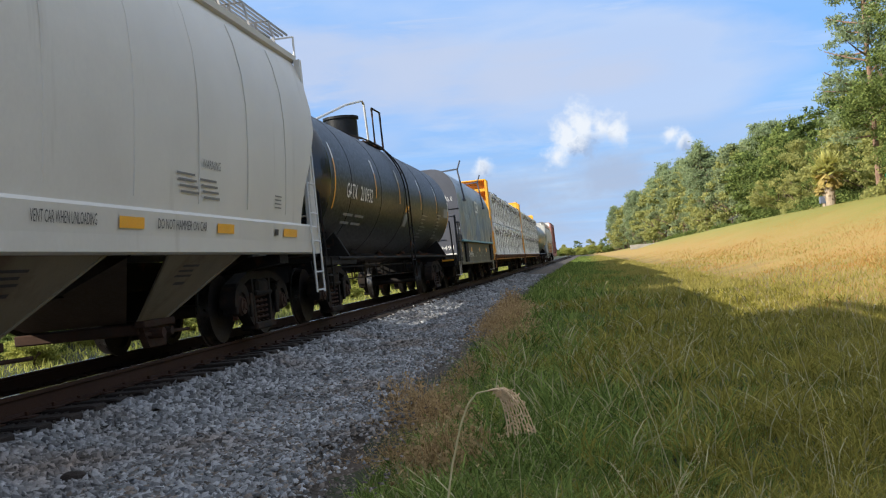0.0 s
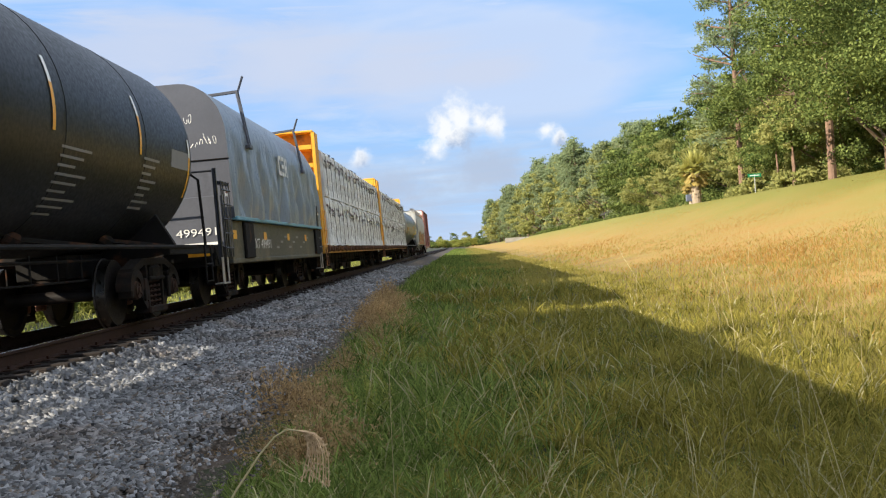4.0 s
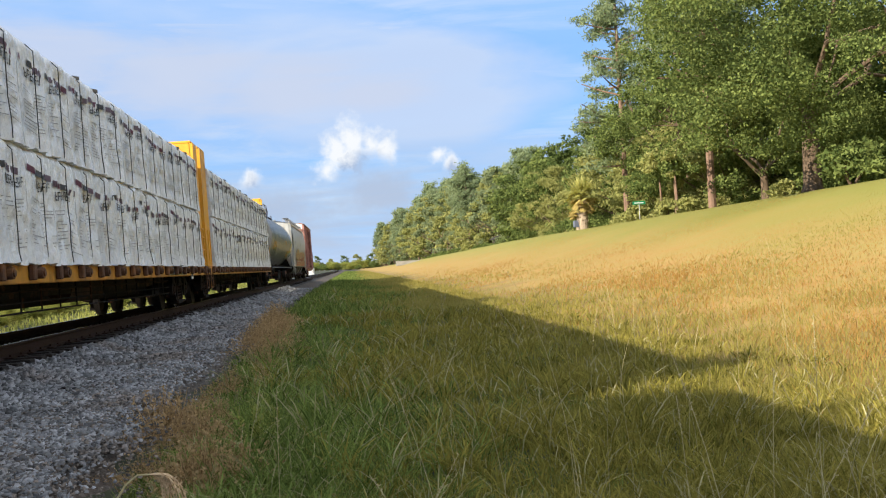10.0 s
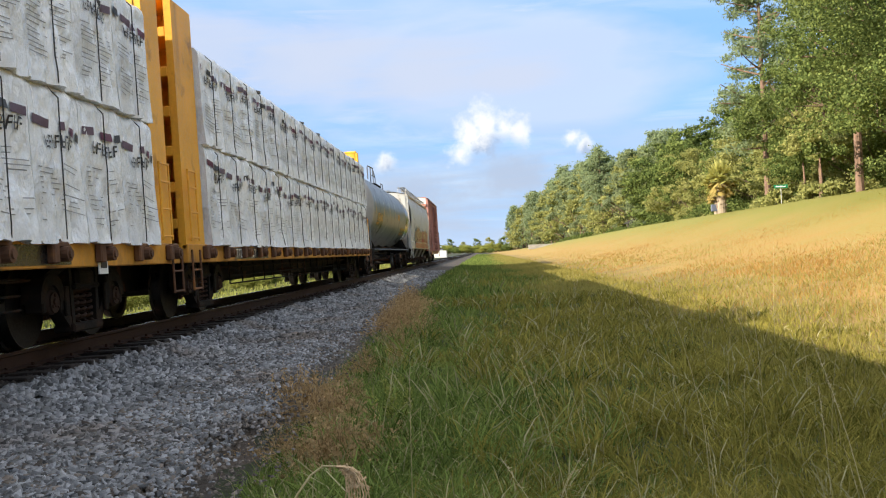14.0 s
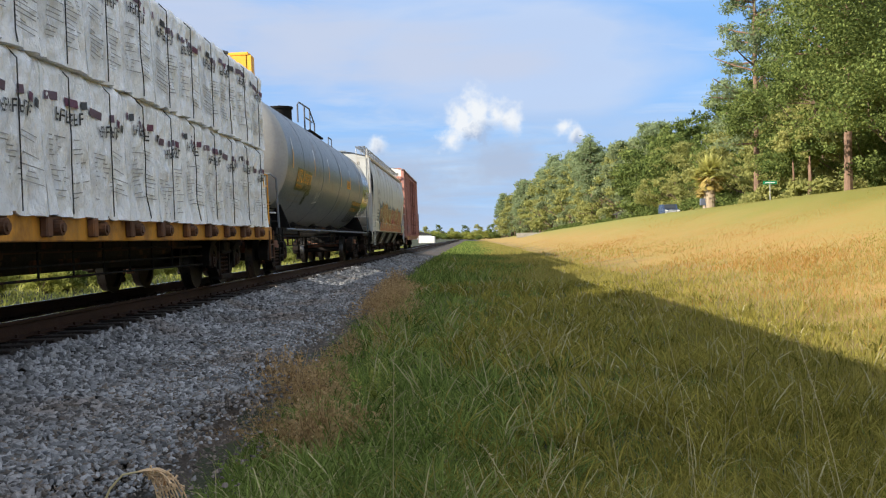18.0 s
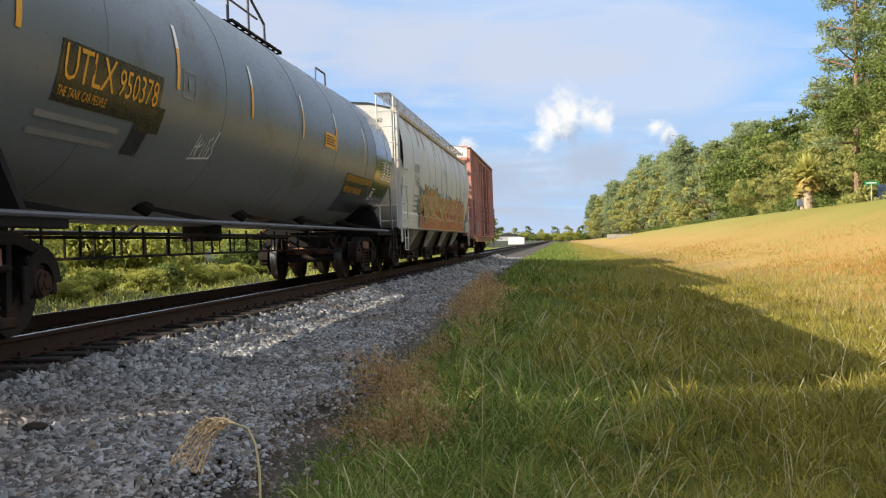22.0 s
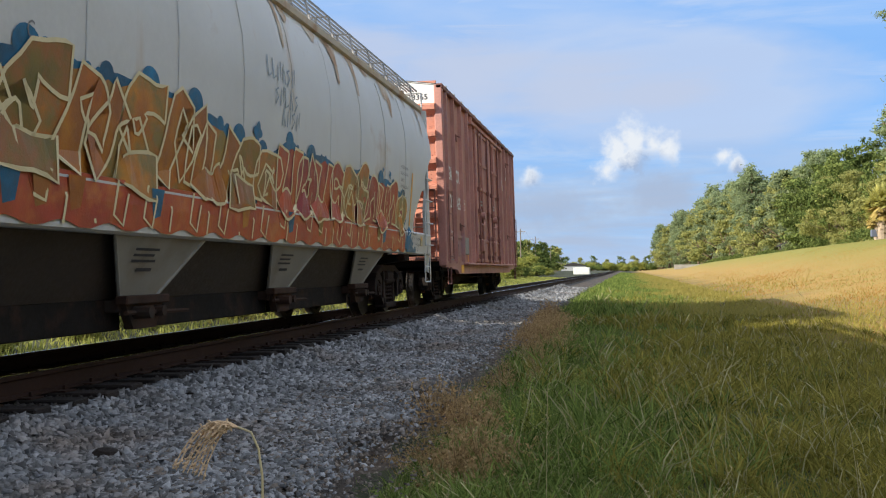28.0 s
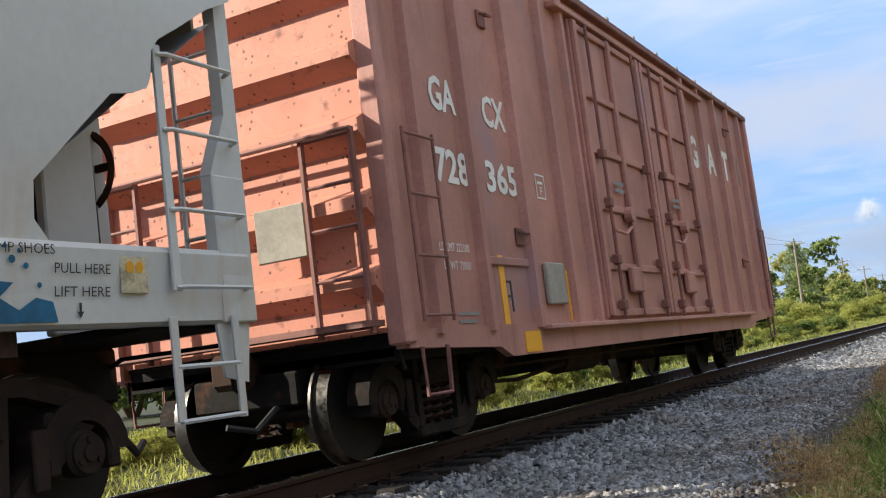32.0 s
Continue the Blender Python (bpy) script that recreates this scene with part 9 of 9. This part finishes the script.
pole_wood = surface("weathered_pole_wood", (0.20, 0.17, 0.14), 0.9, var=0.2)
pole_proto = None
for wx, wy in ((-18.8, 118.5), (-20.6, 173), (-22.2, 218), (-23.7, 271), (-28, 384), (-32, 508)):
    if pole_proto is None:
        pole_proto = thing("utility_pole", "wooden utility pole with a crossarm beside the line", "utility pole", "utility poles beside the line")
        part("pole", Form().tube([(0, 0, -0.5), (0, 0, 9.6)], 0.15, 10, 0.10), pole_wood, pole_proto)
        part("crossarm", Form().box(-1.1, 1.1, -0.05, 0.05, 8.9, 9.02), pole_wood, pole_proto)
        for xx in (-1.0, -0.4, 0.4, 1.0):
            part("insulator", Form().cyl((xx, 0, 9.02), (xx, 0, 9.16), 0.05, 8), bright_grey, pole_proto)
        put(pole_proto, wx, wy, 0)
    else:
        again(pole_proto, wx, wy, 0)
wires = Form()
spots = [(-18.8, 118.5), (-20.6, 173), (-22.2, 218), (-23.7, 271), (-28, 384), (-32, 508)]
for (ax, ay), (bx_, by_) in zip([(-16.0, 40.0)] + spots, spots):
    for dx in (-1.0, 1.0):
        wires.tube([(ax + (bx_ - ax) * t + dx, ay + (by_ - ay) * t, 9.1 + float(ground_z(-20, 100)) - 1.2 * 4 * t * (1 - t)) for t in np.linspace(0, 1, 9)], 0.012, 4)
tagged(part("power_lines", wires, strap_black, None), "sagging power lines between the wooden poles", "cable")

# ---- buildings, fence, sign, road things ----
fence_wood = surface("pale_pinkish_fence_boards", (0.52, 0.38, 0.28), 0.85, var=0.12, s1=2, s2=25, rnd=0.10)
fence = thing("wooden_fence", "pale wooden privacy fence along the top of the bank", "fence")
board = mesh_of("board", Form().box(-0.012, 0.012, 0.0, 0.14, -0.3, 1.86, 0.004), fence_wood)
for i in range(230):
    fy = 1.5 + 0.145 * i
    part("board", board, None, fence, at=pose(26.0, fy, float(ground_z(26.0, fy))))
for z in (0.4, 1.4):
    part("rail", Form().box(26.02, 26.07, 1.5, 34.8, 2.5 + z, 2.5 + z + 0.09), fence_wood, fence)
wall_brown, roof_dark = surface("brown_house_siding", (0.055, 0.038, 0.030), 0.85), surface("dark_roof_shingles", (0.035, 0.032, 0.031), 0.9, var=0.3, s2=14)
glass_dark = surface("dark_window_glass", (0.02, 0.025, 0.03), 0.08, bump=0)
trim_white = plain("white_trim", (0.7, 0.7, 0.68))


def house(x, y, turn, sx, sy, wall_h, ridge, wall_m, label):
    ob = thing("house", label, "house", "houses behind the bank", pose(x, y, float(ground_z(x, y)), 0, 0, turn))
    part("wall", Form().box(-sx / 2, sx / 2, -sy / 2, sy / 2, -0.3, wall_h), wall_m, ob)
    g = Form().prism([(-sx / 2 - 0.5, wall_h - 0.1), (sx / 2 + 0.5, wall_h - 0.1), (sx / 2 + 0.5, wall_h + 0.05), (0, ridge), (-sx / 2 - 0.5, wall_h + 0.05)], -sy / 2 - 0.5, sy / 2 + 0.5)
    part("roof", g, roof_dark, ob)
    for i in (-1, 0, 1):
        for face in (-1, 1):
            w = part("window", Form().box(i * sx * 0.3 - 0.6, i * sx * 0.3 + 0.6, face * (sy / 2) - 0.04, face * (sy / 2) + 0.04, 0.9, 2.1), trim_white, ob)
            part("pane", Form().box(i * sx * 0.3 - 0.52, i * sx * 0.3 + 0.52, face * (sy / 2) - 0.06, face * (sy / 2) + 0.06, 0.98, 2.02), glass_dark, w)
        w = part("window", Form().box(-sx / 2 - 0.04, -sx / 2 + 0.04, i * sy * 0.3 - 0.6, i * sy * 0.3 + 0.6, 0.9, 2.1), trim_white, ob)
        part("pane", Form().box(-sx / 2 - 0.06, -sx / 2 + 0.06, i * sy * 0.3 - 0.52, i * sy * 0.3 + 0.52, 0.98, 2.02), glass_dark, w)
    return ob


house(33.5, 51.0, 0, 7, 9, 2.4, 3.9, wall_brown, "low brown house with a dark shingle roof under trees")
house(33.0, 199.0, 10, 8, 10, 2.6, 4.4, wall_brown, "low brown house behind the trees at the lawn's end")
siding_grey = surface("grey_siding", (0.34, 0.35, 0.36), 0.8)
for hx, hy in ((-35, 690), (-22, 760)):
    house(hx, hy, 0, 16, 12, 3.4, 5.4, siding_grey, "pale low building far down the line")
road_sign = thing("street_sign", "green street name sign on a steel post", "sign", at=pose(22.0, 76.8, float(ground_z(22.0, 76.8))))
part("post", Form().tube([(0, 0, -0.2), (0, 0, 1.35)], 0.03, 8), bright_grey, road_sign)
plate_green = surface("green_sign_sheet", (0.01, 0.20, 0.09), 0.4, var=0.05)
blade = part("plate", Form().box(-0.5, 0.5, -0.012, 0.012, 1.15, 1.40, 0.004), plate_green, road_sign)
part("lettering", Form().box(-0.36, 0.36, -0.018, 0.018, 1.24, 1.31), ink_white, blade)
box_sign = thing("mailbox", "small blue and white notice box beside the palm", "mailbox", at=pose(22.3, 99.0, float(ground_z(22.3, 99.0))))
part("post", Form().box(-0.06, 0.06, -0.06, 0.06, -0.2, 0.6), pole_wood, box_sign)
part("box", Form().box(-0.55, 0.55, -0.25, 0.25, 0.3, 0.95, 0.04), surface("blue_white_box", (0.12, 0.14, 0.20), 0.5), box_sign)
van = thing("box_trailer", "white box trailer standing beyond the track", "trailer", at=pose(-9.6, 222, float(ground_z(-9.6, 222)) - 0.1))
part("body", Form().box(-1.7, 1.7, -2.2, 2.2, 0.25, 1.75, 0.06), trim_white, van)
for xx in (-1.3, 1.3):
    w = part("wheel", Form().cyl((xx - 0.1, -1.2, 0.32), (xx + 0.1, -1.2, 0.32), 0.32, 16), strap_black, van)
    part("rim", Form().cyl((xx - 0.11, -1.2, 0.32), (xx + 0.11, -1.2, 0.32), 0.18, 12), bright_grey, w)
slab = thing("concrete_culvert", "pale concrete headwall at the foot of the bank", "culvert", at=pose(14.5, 262, float(ground_z(14.5, 262))))
part("headwall", Form().box(-3.2, 3.2, -0.4, 0.4, -0.4, 0.75, 0.05), surface("pale_concrete", (0.30, 0.28, 0.25), 0.9), slab)


def suv():
    ob = thing("suv", "dark blue and silver car driving along the road behind the bank", "car")
    blue = surface("dark_blue_car_paint", (0.03, 0.05, 0.10), 0.25, 0.2)
    silver = surface("silver_bumper", (0.45, 0.46, 0.48), 0.3, 0.4)
    g = Form().prism([(-2.3, 0.35), (2.3, 0.35), (2.35, 0.75), (2.2, 1.05), (1.0, 1.12), (0.3, 1.72), (-1.9, 1.74), (-2.3, 1.1)], -0.9, 0.9, "x")
    part("body", g, blue, ob)
    part("windscreen", Form().add([(-0.72, 0.98, 1.14), (0.72, 0.98, 1.14), (0.66, 0.34, 1.67), (-0.66, 0.34, 1.67)], [(0, 1, 2, 3)]), glass_dark, ob, at=pose(0, 0.03, 0.03))
    part("bumper", Form().box(-0.9, 0.9, 2.22, 2.42, 0.35, 0.78, 0.05), silver, ob)
    part("grille", Form().box(-0.5, 0.5, 2.3, 2.36, 0.78, 0.98, 0.01), silver, ob)
    for k in (-1, 1):
        part("headlight", Form().box(k * 0.72 - 0.16, k * 0.72 + 0.16, 2.24, 2.37, 0.8, 0.97, 0.02), white_tape, ob)
        for j in (-1.4, 1.45):
            w = part("wheel", Form().cyl((k * 0.72, j, 0.36), (k * 0.93, j, 0.36), 0.36, 18), strap_black, ob)
            part("rim", Form().cyl((k * 0.75, j, 0.36), (k * 0.94, j, 0.36), 0.22, 14), silver, w)
    return ob


drive_by = suv()

# ---- litter on the gravel ----
def branch(x, y, length, turn, r, label):
    rng = random.Random(int(x * 100 + y * 10))
    g = Form()
    pts = [(length * (t - 0.5), 0.05 * rng.gauss(0, 1), 0.03 + 0.02 * rng.random()) for t in np.linspace(0, 1, 6)]
    g.tube(pts, r, 6, r * 0.5)
    for i in (2, 3):
        p = pts[i]
        g.tube([p, (p[0] + 0.12, p[1] + 0.15 * rng.gauss(0, 1), 0.05)], r * 0.5, 5, r * 0.2)
    ob = part("fallen_branch", g, tie_wood, None)
    ob.matrix_basis = pose(x, y, float(ground_z(x, y)) + 0.045, 0, 0, turn)
    tagged(ob, label, "branch", "dead branches on the gravel")


for bx_, by_, bl, bt, br in ((-2.75, 24.8, 1.1, -12, 0.022), (-3.0, 26.6, 0.5, 15, 0.02), (-3.1, 30.0, 0.4, 60, 0.025), (-2.7, 45, 1.4, 10, 0.03), (-2.9, 51, 1.0, -20, 0.03), (-3.2, 17.0, 0.22, 30, 0.018), (-2.9, 15.5, 0.2, 80, 0.018), (-3.3, 12.2, 0.2, 20, 0.018)):
    branch(bx_, by_, bl, bt, br, "dark dead branch lying on the gravel")
g = Form()
g.lathe([(-0.05, 0.0), (-0.035, 0.06), (0.0, 0.09), (0.035, 0.06), (0.05, 0.0)], (0, 0, 0), (0, 0, 1), 9)
dark_rock = part("dark_stone", mesh_of("dark_stone", g, tie_wood), None, None)
dark_rock.matrix_basis = pose(-3.45, 6.45, float(ground_z(-3.45, 6.45)) + 0.06, 10, 6, 20) @ Matrix.Diagonal((1.2, 0.8, 0.9, 1))
tagged(dark_rock, "dark stone among the grey gravel", "stone")

# ---- a seed head close by, swaying ----
def near_head():
    ob = thing("seed_head_stalk", "bent tan grass stalk with a heavy drooping seed head", "grass stem")
    g = Form().tube([(0, 0, -1.15), (0.0, 0.02, -0.5), (-0.02, 0.02, -0.14), (-0.018, 0.01, -0.06), (-0.012, 0.005, -0.02), (0.0, 0, 0.004), (0.02, 0, 0.012)], 0.0026, 6, 0.0015)
    part("stalk", g, stem_straw, ob)
    rng = random.Random(3)
    for j in range(9):
        g = Form()
        pts = [(0.02, 0, 0.012)]
        a, b = 0.05 + 0.006 * j, rng.gauss(0, 0.012)
        for i in range(1, 8):
            t = i / 7
            pts.append((0.02 + a * t * 1.0, b * t + 0.004 * rng.gauss(0, 1), 0.012 + (0.012 + 0.002 * j) * math.sin(t * 2.4) - 0.08 * t ** 1.8))
        g.tube(pts, 0.0016, 4, 0.001)
        for i in range(20):
            t = 0.15 + 0.85 * rng.random()
            p = Vector([np.interp(t, [k / 7 for k in range(8)], [q[k2] for q in pts]) for k2 in range(3)])
            d = Vector((rng.gauss(0.6, 0.6), rng.gauss(0, 0.8), rng.gauss(-0.3, 0.7))).normalized() * 0.0065
            g.beam(p, p + d, 0.0026, 0.002)
        part("spikelet", g, seed_tan, ob)
    return ob


stalk = near_head()
STALK_R = 1.9


def stalk_pose(az, el, lean=0, far=STALK_R, turn=0):
    a, e = radians(az), radians(el)
    return pose(EYE[0] + far * math.sin(a) * math.cos(e), EYE[1] + far * math.cos(a) * math.cos(e), EYE[2] + far * math.sin(e), 0, lean, turn - az)


# ---- ties and plates, last ----
tie_mesh = mesh_of("tie", Form().box(-1.30, 1.30, -0.115, 0.115, -0.37, -0.195, 0.012), tie_wood)
plate_mesh = mesh_of("tie_plate", Form().box(-0.17, 0.17, -0.09, 0.09, -0.195, -0.180, 0.004).box(-0.10, -0.075, -0.06, -0.03, -0.18, -0.145).box(0.075, 0.10, 0.03, 0.06, -0.18, -0.145), rail_steel)
tie_rng = random.Random(2)
for i in range(240):
    ty = -3 + 0.5 * i
    tie = part("tie", tie_mesh, None, track, at=pose(tie_rng.gauss(0, 0.025), ty, tie_rng.gauss(0.004, 0.006), 0, 0, tie_rng.gauss(0, 0.5)))
    if i < 90:
        for x in (-0.752, 0.752):
            part("tie_plate", plate_mesh, None, tie, at=pose(x, 0, 0))
g = Form()
for i in range(500):
    g.box(-1.30, 1.30, 117.0 + 0.5 * i - 0.115, 117.0 + 0.5 * i + 0.115, -0.37, -0.195)
tagged(part("far_ties", g, tie_wood, track), "dark wooden ties far down the track", kind="stuff")


# ---- everything that moves ----
def motions():
    times = [0.0, 4.0, 8.0, 12.0, 16.0, 20.0, 24.0, 28.0, 32.0]
    for entry in rolling:
        ob, s = entry[0], entry[1]
        up = entry[2] if len(entry) > 2 else 0.0
        walk(ob, [(t, pose(TRACK_X, s - SPEED * t, 0, 0, CANT, 0) @ pose(0, 0, up)) for t in times])
    steps = [i * 0.16 for i in range(200)] + [32.0]
    for wheel, y in turning:
        walk(wheel, [(t, pose(0, y, WHEEL_R, math.degrees(SPEED * t / WHEEL_R), 0, 0)) for t in steps])
    bends = [(t, 117 - 12.6 * (t - 19.0)) for t in (0.0, 4.0, 8.0, 11.0, 13.0, 14.0, 15.0, 15.5, 16.0, 18.0, 20.0, 22.0, 24.0, 28.0, 32.0)]
    walk(drive_by, [(t, pose(float(np.interp(y, [160, 185, 200], [24.6, 30.0, 33.5])), y, 2.8, 0, 0, 180)) for t, y in bends])
    walk(stalk, [(t, stalk_pose(az, el, lean, 1.55 if 5.9 < t < 6.9 else STALK_R if t < 14 else 1.6, float(np.interp(t, [20, 22], [0, 170])))) for t, az, el, lean in STALK_ROWS])


STALK_ROWS = [(0.0, -6.6, -7.3, 15), (1.0, -3.6, -8.7, 0), (2.0, -7.0, -9.8, 15), (2.5, -10.4, -9.0, 40), (3.0, -11.6, -9.7, 45), (3.5, -9.9, -9.4, 35), (5.5, -12.5, -9.6, 35), (6.0, -5.3, -7.8, -10),
              (6.5, 2.6, -9.0, -20), (7.0, -5.6, -7.4, 0), (8.2, -9.0, -8.5, 10), (9.0, -10.8, -8.8, 20), (9.5, -8.2, -7.6, 10), (10.0, -12.0, -10.3, 25), (11.0, -16.0, -8.5, -10), (12.0, -12.5, -10.6, 20), (13.0, -3.0, -9.7, -5), (13.5, -8.0, -10.2, 30),
              (15.5, -12.0, -14.5, 20), (17.0, -12.8, -11.2, 20), (18.0, -19.1, -12.2, 15), (19.0, -21.1, -11.9, 10), (20.0, -22.1, -12.0, 10), (20.6, -20.0, -11.7, 5), (21.0, -17.8, -11.7, 0), (21.5, -17.6, -11.2, 0),
              (22.0, -17.4, -10.1, 0), (23.0, -22.3, -9.7, 0), (24.0, -24.6, -10.3, 0), (25.0, -21.5, -9.2, 0), (27.5, -20.4, -8.9, 0), (28.0, -20.7, -8.7, 0), (28.5, -18.2, -8.5, 0), (29.0, -18.9, -8.9, 0), (30.0, -18.0, -8.9, 0), (31.0, -22.0, -11.0, 0), (32.0, -22.0, -12.0, 0)]
motions()
